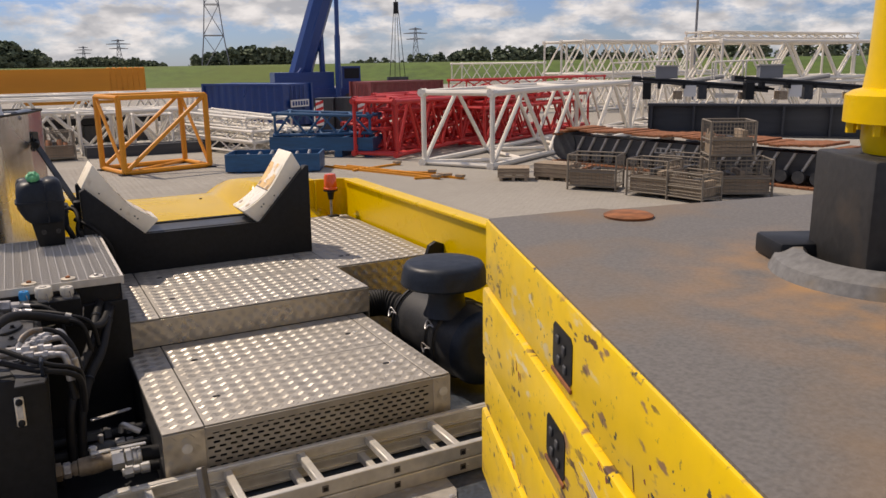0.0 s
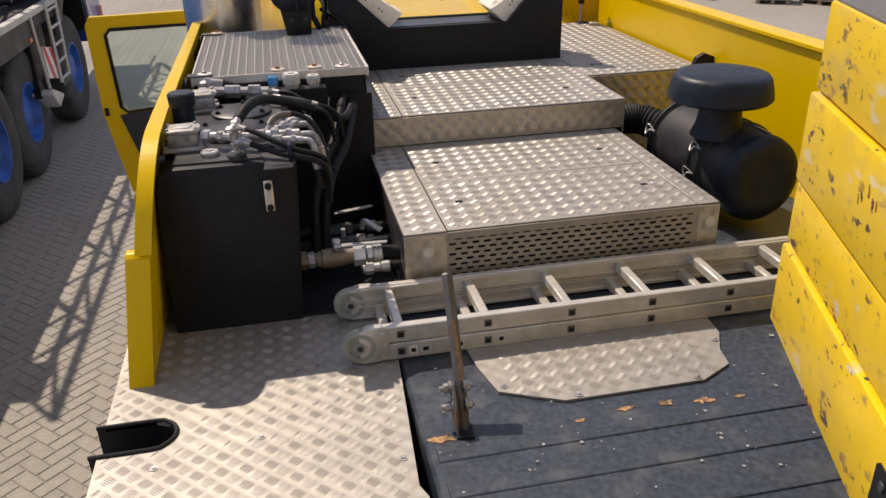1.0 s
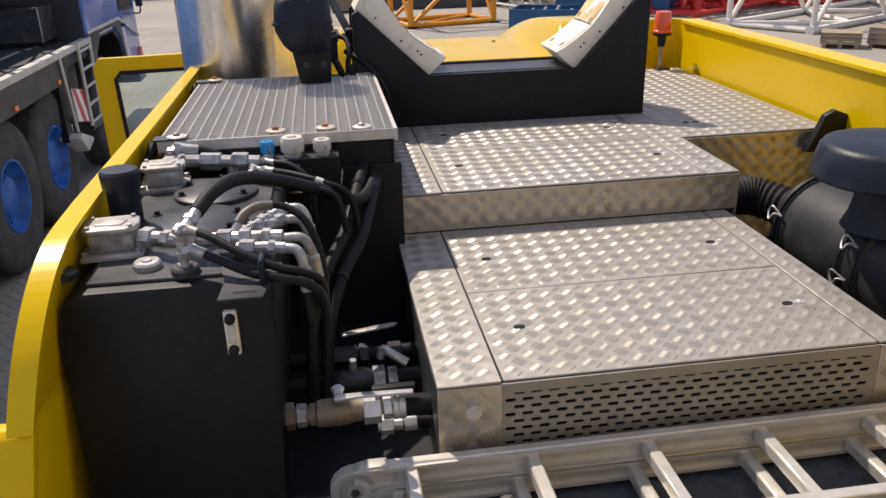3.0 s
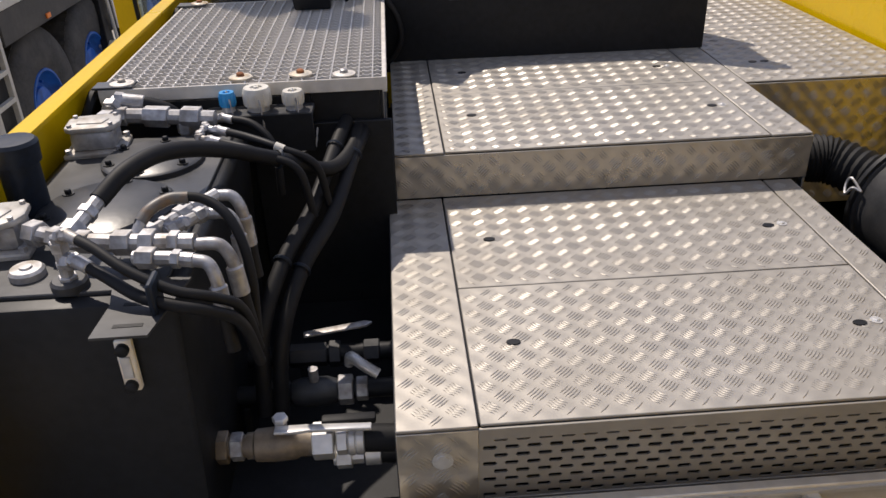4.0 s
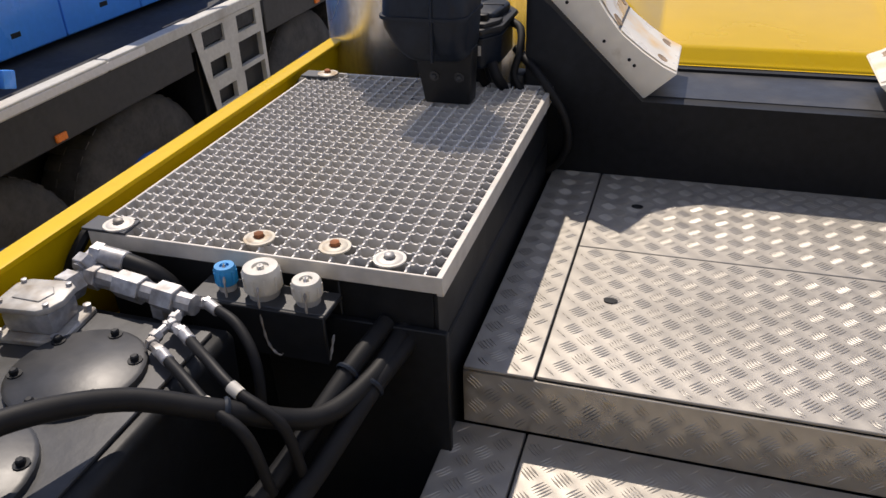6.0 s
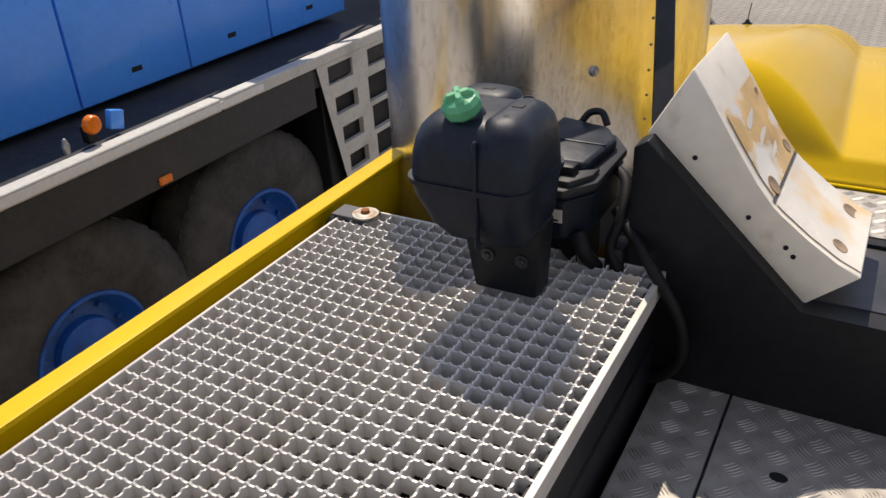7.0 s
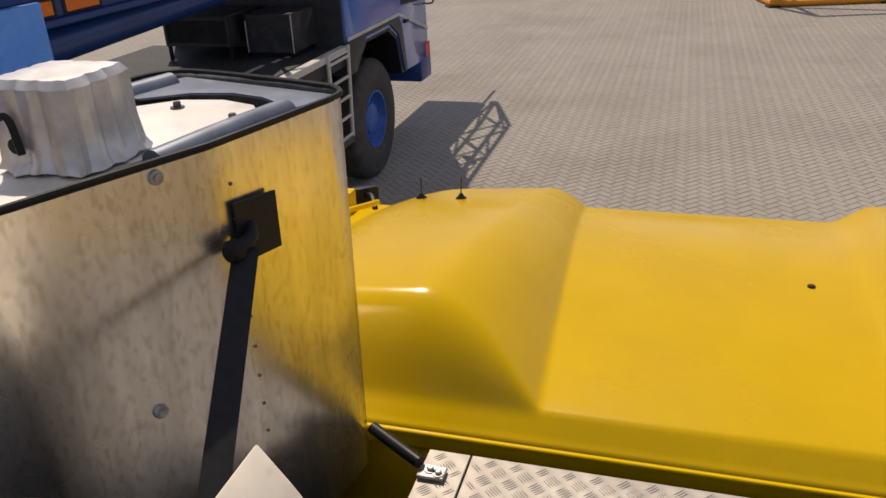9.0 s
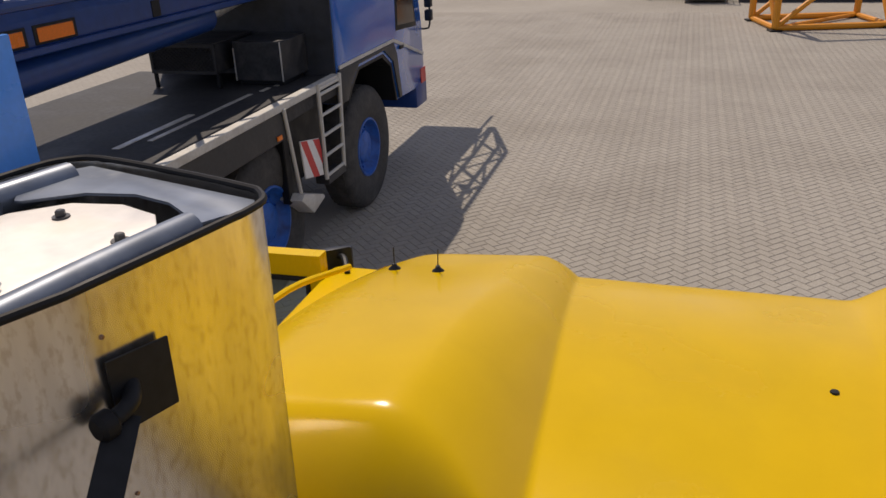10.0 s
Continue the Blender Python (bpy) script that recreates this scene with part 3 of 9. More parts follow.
deck = part("deck_plate", prism(bm_new(), [(-0.04, 0.2), (0.715, 0.2), (0.715, 2.86), (0.700, 2.90), (0.735, 3.42), (0.735, 4.5), (-0.04, 4.5), (-0.04, 3.29), (0.085, 3.29), (0.125, 3.272), (0.142, 3.232), (0.125, 3.19), (0.085, 3.172), (-0.04, 3.172)], DK - 0.012, DK), TREAD, crane, "aluminium five-bar tread plate with a rounded slot")
bm = bm_new()
rib_bars(bm, -0.04, 0.70, 2.2, 3.172, Matrix.Translation((0, 0, DK)))
rib_bars(bm, 0.15, 0.72, 3.172, 3.29, Matrix.Translation((0, 0, DK)))
rib_bars(bm, -0.04, 0.73, 3.29, 4.4, Matrix.Translation((0, 0, DK)))
fast_part("tread_pattern", bm, TREAD_BAR, deck, "stuff")
for x, y in ((0.10, 3.10), (0.35, 3.16), (0.66, 3.28), (0.68, 3.00), (0.30, 3.55), (0.50, 3.45)):
    part("screw", bolt(bm_new(), (x, y, DK), 0.006, 0.003), ZINC, deck)
slot = [(-0.06, 3.29), (0.085, 3.29), (0.112, 3.282), (0.134, 3.260), (0.142, 3.232), (0.134, 3.203), (0.112, 3.180), (0.085, 3.172), (-0.06, 3.172)]
bm = bm_new()
rows_ = [[bm.verts.new((x, y, z)) for x, y in slot] for z in (DK - 0.002, DK - 0.11)]
for a in range(len(slot) - 1):
    bm.faces.new((rows_[0][a], rows_[0][a + 1], rows_[1][a + 1], rows_[1][a]))
bm.faces.new(rows_[1])
part("slot_pocket", bm, BLACK, crane)
part("slot_rim", tube(bm_new(), [(x, y, DK + 0.002) for x, y in slot], 0.006, 8, 2), RUBBER, crane)

chassis = part("chassis_deck", a_box(0.737, 2.56, 0.2, 4.6, DK - 0.14, DK - 0.003, 0.01), DARK_DECK, crane, "dark painted steel deck with rust scuffs")
for y in (2.70, 2.84, 2.965):
    part("pressed_ridge", a_box(0.76, 2.5, y, y + 0.055, DK - 0.008, DK + 0.001, 0.003), DARK_DECK, chassis)
rng = random.Random(4)
for cx, cy, w in ((0.785, 3.05, 0.035), (1.27, 3.06, 0.022), (1.38, 3.055, 0.026), (1.48, 3.045, 0.03), (1.14, 3.04, 0.014), (1.58, 3.04, 0.014), (1.05, 3.0, 0.01)):
    poly = [(cx + w * (0.45 + 0.8 * rng.random()) * math.cos(a), cy + w * 0.5 * (0.4 + 0.8 * rng.random()) * math.sin(a)) for a in (i * math.pi / 9 for i in range(18))]
    part("rust_patch", prism(bm_new(), poly, DK - 0.004, DK - 0.001), SCUFF, chassis)
b = bm_new()
for k in range(150):
    cx, cy, w = rng.uniform(0.76, 1.95), rng.uniform(2.72, 3.42), 0.0012 + 0.0055 * rng.random() ** 3
    ring = [b.verts.new((cx + w * (0.6 + 0.8 * rng.random()) * math.cos(a), cy + w * (0.5 + 0.6 * rng.random()) * math.sin(a), DK + 0.0016)) for a in (i * math.pi / 3 for i in range(6))]
    b.faces.new(ring)
fast_part("paint_chips", b, CHIP, chassis, "stuff", "pale chips and specks on the dark deck")
part("underframe", a_box(0.35, 2.2, -3.5, 7.6, 0.75, DK - 0.15, 0.02), DARK_STEEL, crane)
part("skirt", a_box(0.02, 2.55, 0.2, 7.4, 1.2, DK - 0.15, 0.02), BLACK, crane)

plate = part("cover_plate", prism(bm_new(), [(0.93, 3.50), (0.944, 3.32), (0.969, 3.20), (1.128, 3.122), (1.523, 3.122), (1.626, 3.177), (1.640, 3.25), (1.685, 3.335), (1.70, 3.50)], DK - 0.002, DK + 0.005), TREAD, crane, "scuffed aluminium tread-plate cover")
bm = bm_new()
rib_bars(bm, 1.0, 1.60, 3.14, 3.50, Matrix.Translation((0, 0, DK + 0.005)))
fast_part("tread_pattern", bm, TREAD_BAR, plate, "stuff")
for x, y in ((0.99, 3.22), (1.17, 3.137), (1.51, 3.137), (1.65, 3.30)):
    part("screw", bolt(bm_new(), (x, y, DK + 0.006), 0.007, 0.004), ZINC, plate)

# leaning flat bar bolted to the deck
post = thing("flat_bar_post", "leaning flat steel bar with rusty patches, bolted to the deck", "steel bar")
POST_M = Matrix.Translation((0.848, 3.070, DK - 0.003)) @ pose(0, 0, 0, -28.7, 0, 0) @ pose(0, 0, 0, 0, 0, -32)
part("bar", prism(bm_new(), [(-0.010, 0.0), (0.010, 0.0), (0.019, 0.06), (0.019, 0.392), (0.014, 0.397), (-0.014, 0.397), (-0.019, 0.392), (-0.019, 0.06)], -0.008, 0.008, POST_M @ YZ, 0.002), BAR_STEEL, post)
part("rust_band", prism(bm_new(), [(-0.0195, 0.13), (-0.008, 0.11), (0.004, 0.16), (-0.006, 0.27), (-0.0195, 0.30)], 0.0078, 0.0086, POST_M @ YZ), SCUFF, post)
part("rust_band", prism(bm_new(), [(-0.0190, 0.06), (-0.004, 0.05), (0.006, 0.09), (-0.0195, 0.12)], -0.0088, -0.0079, POST_M @ YZ), SCUFF, post)
plate_y = [(3.046, -0.003), (3.112, -0.003), (3.142, 0.070), (3.130, 0.112), (3.100, 0.118), (3.062, 0.070)]
part("hinge_plate", prism(bm_new(), [(y, DK + z) for y, z in plate_y], 0.822, 0.829, YZ, 0.002), BAR_STEEL, post, "rusty hinge plate welded to the deck")
part("rust_patch", prism(bm_new(), [(3.068, DK + 0.03), (3.085, DK + 0.02), (3.110, DK + 0.085), (3.098, DK + 0.105), (3.080, DK + 0.08)], 0.8286, 0.8296, YZ), SCUFF, post)
for z in (0.055, 0.095):
    p = Vector((0.838, 3.070 + 0.54 * z, DK + z))
    for d in (-1, 1):
        part("washer", cyl(bm_new(), p + Vector((0.016 * d, 0, 0)), p + Vector((0.020 * d, 0, 0)), 0.018, seg=18), ZINC, post)
        part("nut", cyl(bm_new(), p + Vector((0.020 * d, 0, 0)), p + Vector((0.034 * d, 0, 0)), 0.013, seg=6, bevel=0.002), ZINC, post)
    part("bolt", cyl(bm_new(), p - Vector((0.044, 0, 0)), p + Vector((0.040, 0, 0)), 0.007, seg=10), ZINC, post)
part("foot_plate", prism(bm_new(), [(0.820, 3.040), (0.862, 3.032), (0.868, 3.085), (0.828, 3.105)], DK - 0.003, DK + 0.004), BLACK, post)

# side walls
LEAN_M = Matrix(((1, 0, 0.107, -0.005 - 0.107 * 2.09), (0, 1, 0, 0.014), (0, 0, 1, 0), (0, 0, 0, 1)))
UPPER_M = Matrix(((1, 0, 0.14, 0.030 - 0.14 * 2.445), (0, 1, 0, 0.005), (0, 0, 1, 0), (0, 0, 0, 1)))
low_prof = [(3.45, 1.95), (3.45, 2.09), (3.55, 2.445), (3.575, 2.455), (3.64, 2.455), (6.62, 2.455), (6.62, 1.95)]
wall_l = part("side_wall", prism(bm_new(), low_prof, 0.030, 0.062, LEAN_M @ YZ, 0.003), YELLOW, crane, "glossy yellow steel side wall")
part("end_flange", prism(bm_new(), [(3.436, 2.085), (3.54, 2.440), (3.552, 2.452), (3.575, 2.455), (3.560, 2.440), (3.456, 2.085)], 0.0, 0.066, LEAN_M @ YZ, 0.003), YELLOW, wall_l)
arc = [(p.x, p.y) for p in smooth_path([(3.545, 2.45, 0), (3.572, 2.515, 0), (3.605, 2.572, 0), (3.65, 2.622, 0), (3.70, 2.658, 0), (3.76, 2.684, 0), (3.83, 2.697, 0), (4.0, 2.703, 0)], 3)] + [(6.62, 2.703)]
rim = [(y - 0.010 * max(0, 1 - (y - 3.545) / 0.28), z + 0.004 + 0.007 * min(1, (y - 3.545) / 0.28)) for y, z in arc]
part("upper_wall", prism(bm_new(), arc + [(6.62, 2.44), (3.56, 2.44)], 0.040, 0.064, UPPER_M @ YZ, 0.002), YELLOW, wall_l)
part("flange", prism(bm_new(), rim + arc[::-1], 0.030, 0.074, UPPER_M @ YZ, 0.002), YELLOW, wall_l)
wall_r = part("side_wall", a_box(2.53, 2.60, 2.2, 6.45, 1.6, 2.715, 0.006), YELLOW, crane, "glossy yellow steel side wall")
part("flange", a_box(2.515, 2.61, 2.2, 6.45, 2.70, 2.725, 0.006), YELLOW, wall_r)
bm = bm_new()
pts = smooth_path([(2.578, 6.44, 0), (2.572, 6.53, 0), (2.53, 6.59, 0), (2.44, 6.605, 0), (2.30, 6.607, 0)], 5)
cols = []
for i, p in enumerate(pts):
    d = (pts[min(i + 1, len(pts) - 1)] - pts[max(i - 1, 0)]).normalized()
    nrm = Vector((-d.y, d.x, 0)) * 0.018
    cols.append([bm.verts.new((v.x, v.y, z)) for v, z in ((p - nrm, 1.8), (p + nrm, 1.8), (p + nrm, 2.712), (p - nrm, 2.712))])
for a, e in zip(cols, cols[1:]):
    for i in range(4):
        bm.faces.new((a[i], a[(i + 1) % 4], e[(i + 1) % 4], e[i]))
bm.faces.new(cols[0])
bm.faces.new(cols[-1][::-1])
part("front_wall", bm, YELLOW, crane)


def tread_panel(name, x0, x1, y0, y1, z, parent, t=0.006):
    ob = part(name, a_box(x0, x1, y0, y1, z - t, z, 0.0015), TREAD, parent)
    b = bm_new()
    rib_bars(b, x0, x1, y0, y1, Matrix.Translation((0, 0, z)))
    fast_part("tread_pattern", b, TREAD_BAR, ob, "stuff")
    return ob


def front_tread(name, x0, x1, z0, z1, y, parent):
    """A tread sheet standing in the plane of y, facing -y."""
    ob = part(name, a_box(x0, x1, y, y + 0.006, z0, z1, 0.001), TREAD_FRONT_LIGHTENED, parent)
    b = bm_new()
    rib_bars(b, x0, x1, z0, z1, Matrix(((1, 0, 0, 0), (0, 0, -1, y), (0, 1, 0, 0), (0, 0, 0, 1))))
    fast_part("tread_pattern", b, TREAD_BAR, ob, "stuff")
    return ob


def lift_hole(x, y, z, parent, w=0.011):
    b = bm_new()
    lathe(b, [(0, 0.0024), (w, 0.0024), (w, 0.0)], Matrix.Translation((x, y, z)) @ Matrix.Diagonal((1.25, 0.85, 1, 1)), 14)
    part("lifting_hole", b, BLACK, parent)


def hood_bolt(x, y, z, parent):
    part("bolt", bolt(bm_new(), (x, y, z), 0.007, 0.003), GALV, parent)


# lower engine hood
hood = thing("engine_hood", "aluminium tread-plate engine hood with slotted grille", "engine hood")
part("hood_body", a_box(0.818, 1.862, 3.735, 4.60, DK, HT - 0.007, 0.002), BLACK, hood)
tread_panel("side_strip", 0.81, 0.945, 3.72, 4.598, HT, hood)
lid_a = tread_panel("lid_panel", 0.949, 1.792, 3.724, 4.148, HT, hood)
lid_b = tread_panel("lid_panel", 0.949, 1.792, 4.151, 4.598, HT, hood)
tread_panel("side_strip", 1.796, 1.872, 3.724, 4.598, HT, hood)
lift_hole(1.036, 3.945, HT, lid_a)
lift_hole(1.040, 4.357, HT, lid_b)
lift_hole(1.700, 3.935, HT, lid_a)
hood_bolt(1.735, 3.94, HT, lid_a)
lift_hole(1.700, 4.345, HT, lid_b)
hood_bolt(1.735, 4.35, HT, lid_b)
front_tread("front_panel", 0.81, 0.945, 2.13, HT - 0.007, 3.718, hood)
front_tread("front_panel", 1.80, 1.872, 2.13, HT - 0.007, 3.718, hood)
part("front_edge", a_box(0.945, 1.80, 3.718, 3.724, HT - 0.030, HT - 0.006, 0.001), TREAD, hood)
part("front_edge", a_box(0.945, 1.80, 3.718, 3.724, 2.10, 2.190, 0.001), TREAD, hood)
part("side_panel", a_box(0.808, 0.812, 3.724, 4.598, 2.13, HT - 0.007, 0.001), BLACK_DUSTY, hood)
part("side_panel", a_box(1.868, 1.874, 3.724, 4.598, 2.10, HT - 0.007, 0.001), TREAD, hood)
bm = bm_new()
PW, PH, hw, hh = 0.0374, 0.0176, 0.0125, 0.0042
for r in range(8):
    z0 = 2.190 + r * PH - 0.0005
    off = PW / 2 if r % 2 else 0
    edges = [0.945] + [0.945 + off + PW * i for i in range(1 if not off else 0, 24) if 0.9451 < 0.945 + off + PW * i < 1.7999] + [1.80]
    for xa, xb in zip(edges, edges[1:]):
        c = ((xa + xb) / 2, z0 + PH / 2)
        if xb - xa < PW * 0.9:
            bm.faces.new([bm.verts.new(p) for p in ((xa, 3.720, z0), (xb, 3.720, z0), (xb, 3.720, z0 + PH), (xa, 3.720, z0 + PH))])
            continue
        outer = [(xa, z0), (c[0], z0), (xb, z0), (xb, c[1]), (xb, z0 + PH), (c[0], z0 + PH), (xa, z0 + PH), (xa, c[1])]
        inner = [(c[0] - hw + 0.003, c[1] - hh), (c[0], c[1] - hh), (c[0] + hw - 0.003, c[1] - hh), (c[0] + hw, c[1]), (c[0] + hw - 0.003, c[1] + hh), (c[0], c[1] + hh), (c[0] - hw + 0.003, c[1] + hh), (c[0] - hw, c[1])]
        o = [bm.verts.new((x, 3.720, z)) for x, z in outer]
        i1 = [bm.verts.new((x, 3.720, z)) for x, z in inner]
        i2 = [bm.verts.new((x, 3.7235, z)) for x, z in inner]
        for k in range(8):
            j = (k + 1) % 8
            bm.faces.new((o[k], o[j], i1[j], i1[k]))
            bm.faces.new((i1[k], i1[j], i2[j], i2[k]))
fast_part("slotted_grille", bm, TREAD, hood, label="aluminium grille with staggered oblong slots")
for x in (0.885, 1.842):
    part("quarter_turn_lock", lathe(bm_new(), [(0.018, 0), (0.018, 0.002), (0.012, 0.002), (0.012, 0.004), (0, 0.004)], frame_to((x, 3.718, 2.285), (x, 3.70, 2.285)), 14), GALV, hood)

# upper hood
upper = thing("upper_hood", "raised aluminium tread-plate hood", "engine hood")
part("hood_body", a_box(0.838, 1.90, 4.612, 6.42, DK, UT - 0.007, 0.002), BLACK, upper)
tread_panel("side_strip", 0.83, 0.955, 4.602, 5.47, UT, upper)
lid_c = tread_panel("lid_panel", 0.959, 1.800, 4.606, 5.068, UT, upper)
lid_d = tread_panel("lid_panel", 0.959, 1.800, 5.071, 5.47, UT, upper)
tread_panel("side_strip", 1.804, 1.912, 4.606, 5.47, UT, upper)
lift_hole(1.052, 4.868, UT, lid_c)
lift_hole(1.063, 5.285, UT, lid_d)
lift_hole(1.735, 4.848, UT, lid_c)
hood_bolt(1.765, 4.85, UT, lid_c)
lift_hole(1.70, 5.25, UT, lid_d)
hood_bolt(1.735, 5.25, UT, lid_d)
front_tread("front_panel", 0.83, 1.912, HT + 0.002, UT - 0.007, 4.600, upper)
part("side_panel", a_box(1.908, 1.914, 4.606, 5.05, 2.10, UT - 0.007, 0.001), TREAD, upper)

# platform to the right of and behind the boom rest
platf = thing("deck_platform", "aluminium tread-plate platform beside the boom rest", "platform")
part("platform_body", a_box(1.915, 2.50, 5.06, 6.42, DK, UT - 0.007, 0.002), BLACK, platf)
pl_a = tread_panel("lid_panel", 1.916, 2.505, 5.05, 5.72, UT, platf)
tread_panel("lid_panel", 1.916, 2.505, 5.725, 6.43, UT, platf)
lift_hole(2.02, 5.25, UT, pl_a)
lift_hole(2.06, 5.25, UT, pl_a)
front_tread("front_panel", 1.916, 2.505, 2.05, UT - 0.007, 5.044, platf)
tread_panel("lid_panel", 0.80, 0.895, 5.76, 6.43, UT, platf)
rear_b = tread_panel("lid_panel", 0.899, 1.912, 5.76, 6.43, UT, platf)
lift_hole(0.972, 6.20, UT, rear_b)

# grating over the cooler, with its black box
cooler = thing("cooler_box", "black steel cooler box under the grating", "cooler")
part("box_body", a_box(0.180, 0.646, 4.535, 5.446, DK, 2.667, 0.004), BLACK, cooler)
part("side_duct", a_box(0.647, 0.816, 4.535, 5.446, DK, 2.56, 0.004), BLACK, cooler)
part("duct_side", a_box(0.806, 0.8125, 4.535, 5.446, 2.562, 2.690, 0.001), BLACK, cooler)
part("duct_end", a_box(0.647, 0.805, 4.535, 4.541, 2.562, 2.690, 0.001), BLACK, cooler)
part("cooler_core", a_box(0.18, 0.645, 4.54, 5.445, 2.668, GT - 0.030), CORE, cooler, "dusty grey cooler fins")
grate = thing("walk_grating", "galvanised serrated walk grating", "grating")
part("edge_bar", a_box(0.172, 0.178, 4.53, 5.452, 2.662, GT, 0.001), GRATE, grate)
part("edge_bar", a_box(0.813, 0.824, 4.53, 5.452, 2.664, GT, 0.001), GRATE, grate)
part("edge_bar", a_box(0.172, 0.824, 4.527, 4.532, 2.670, GT, 0.001), GRATE, grate)
part("edge_bar", a_box(0.172, 0.824, 5.448, 5.453, 2.664, GT, 0.001), GRATE, grate)


def serrated(length, pitch, depth, top):
    """A flat bar on edge along x with a toothed top."""
    n = int(length / pitch)
    b = bm_new()
    pts = []
    for i in range(n):
        x = i * length / n
        pts += [(x, top), (x + 0.35 * length / n, top - 0.0035), (x + 0.75 * length / n, top - 0.0035)]
    pts.append((length, top))
    lo = [[b.verts.new((x, s, top - depth)) for x, z in pts] for s in (-0.0016, 0.0016)]
    hi = [[b.verts.new((x, s, z)) for x, z in pts] for s in (-0.0016, 0.0016)]
    for i in range(len(pts) - 1):
        b.faces.new((hi[0][i], hi[0][i + 1], hi[1][i + 1], hi[1][i]))
        b.faces.new((lo[0][i], lo[0][i + 1], hi[0][i + 1], hi[0][i]))
        b.faces.new((lo[1][i + 1], lo[1][i], hi[1][i], hi[1][i + 1]))
    return b


def raw_mesh(b, name, material):
    me = bpy.data.meshes.new(name)
    b.to_mesh(me)
    b.free()
    me.materials.append(material)
    return me


me_x = raw_mesh(serrated(0.64, 0.016, 0.030, GT), "bearing_bar", GRATE_BAR)
me_y = raw_mesh(serrated(0.916, 0.016, 0.030, GT), "bearing_bar", GRATE_BAR)
for i in range(1, 29):
    share("cross_bar", me_x, grate, pose(0.178, 4.53 + i * 0.0318, 0))
for i in range(1, 20):
    share("bearing_bar", me_y, grate, pose(0.174 + i * 0.0325, 4.532, 0, 0, 0, 90))


def washer(x, y, z, parent, rusty):
    b = bm_new()
    lathe(b, [(0.0, 0.0), (0.027, 0.0), (0.027, 0.003), (0.012, 0.003)], Matrix.Translation((x, y, z)), 20)
    lathe(b, [(0.022, 0.003), (0.018, 0.005), (0.010, 0.005), (0.010, 0.003)], Matrix.Translation((x, y, z)), 20)
    ob = part("washer", b, WASHER if rusty else GRATE, parent)
    b = bm_new()
    lathe(b, [(0.009, 0.003), (0.009, 0.011), (0.006, 0.013), (0, 0.013)], Matrix.Translation((x, y, z)), 6)
    part("bolt_head", b, RUST if rusty else ZINC, ob)


washer(0.486, 4.572, GT + 0.001, grate, True)
washer(0.624, 4.576, GT + 0.001, grate, True)
washer(0.726, 4.560, GT + 0.001, grate, False)
washer(0.222, 4.550, GT + 0.006, grate, False)
washer(0.228, 5.420, GT + 0.006, grate, True)
for y in (4.550, 5.42):
    part("hold_down_tab", a_box(0.160, 0.25, y - 0.024, y + 0.024, GT + 0.001, GT + 0.006, 0.001), DARK_STEEL, grate)
    b = bm_new()
    tube(b, [(0.118, y - 0.05, 2.60), (0.143, y - 0.045, 2.650), (0.155, y, 2.688), (0.143, y + 0.045, 2.650), (0.118, y + 0.05, 2.60)], 0.011, 8)
    part("rubber_loop", b, RUBBER, grate)

# oil tank
tank_prof = [(0.100, DK), (0.485, DK), (0.51, 2.61), (0.50, 2.622), (0.165, 2.622), (0.125, 2.60), (0.108, 2.52)]
tank = thing("hydraulic_oil_tank", "black steel hydraulic oil tank with fittings on top", "oil tank")
part("tank_body", prism(bm_new(), tank_prof, -4.42, -3.725, XZ, 0.006), BLACK, tank)
TT = 2.625
part("lid_plate", a_box(0.165, 0.485, 3.755, 4.40, TT - 0.004, TT + 0.004, 0.002), BLACK_DUSTY, tank)
for cx, cy, r in ((0.325, 4.03, 0.118), (0.35, 4.255, 0.10)):
    lid_r = part("round_lid", lathe(bm_new(), [(r, 0), (r, 0.010), (r - 0.006, 0.014), (0, 0.014)], Matrix.Translation((cx, cy, TT + 0.003)), 32), BLACK_DUSTY, tank)
    for i in range(6):
        a = i * math.pi / 3 + 0.45
        part("bolt", bolt(bm_new(), (cx + (r - 0.016) * math.cos(a), cy + (r - 0.016) * math.sin(a), TT + 0.017), 0.0065, 0.008), BLACK, lid_r)
brk = part("gauge_bracket", prism(bm_new(), [(0.420, 3.62), (0.497, 3.62), (0.525, 3.77), (0.410, 3.77), (0.425, 3.70)], TT + 0.008, TT + 0.012), BLACK_DUSTY, tank, "slotted black bracket")
for y in (3.645, 3.70):
    bar("slot", 0.445, 0.485, y - 0.004, y + 0.004, TT + 0.0118, TT + 0.0128, BLACK, brk)
gauge = part("level_gauge", a_box(0.411, 0.436, 3.708, 3.722, 2.478, 2.570, 0.003), PAD, tank, "small oil level gauge")
part("sight_glass", a_box(0.416, 0.431, 3.704, 3.710, 2.505, 2.543, 0.001), GALV, gauge)
for z in (2.491, 2.557):
    part("gauge_screw", lathe(bm_new(), [(0.010, 0), (0.010, 0.009), (0.007, 0.011), (0, 0.011)], frame_to((0.4235, 3.708, z), (0.4235, 3.66, z)), 12), BLACK, gauge)


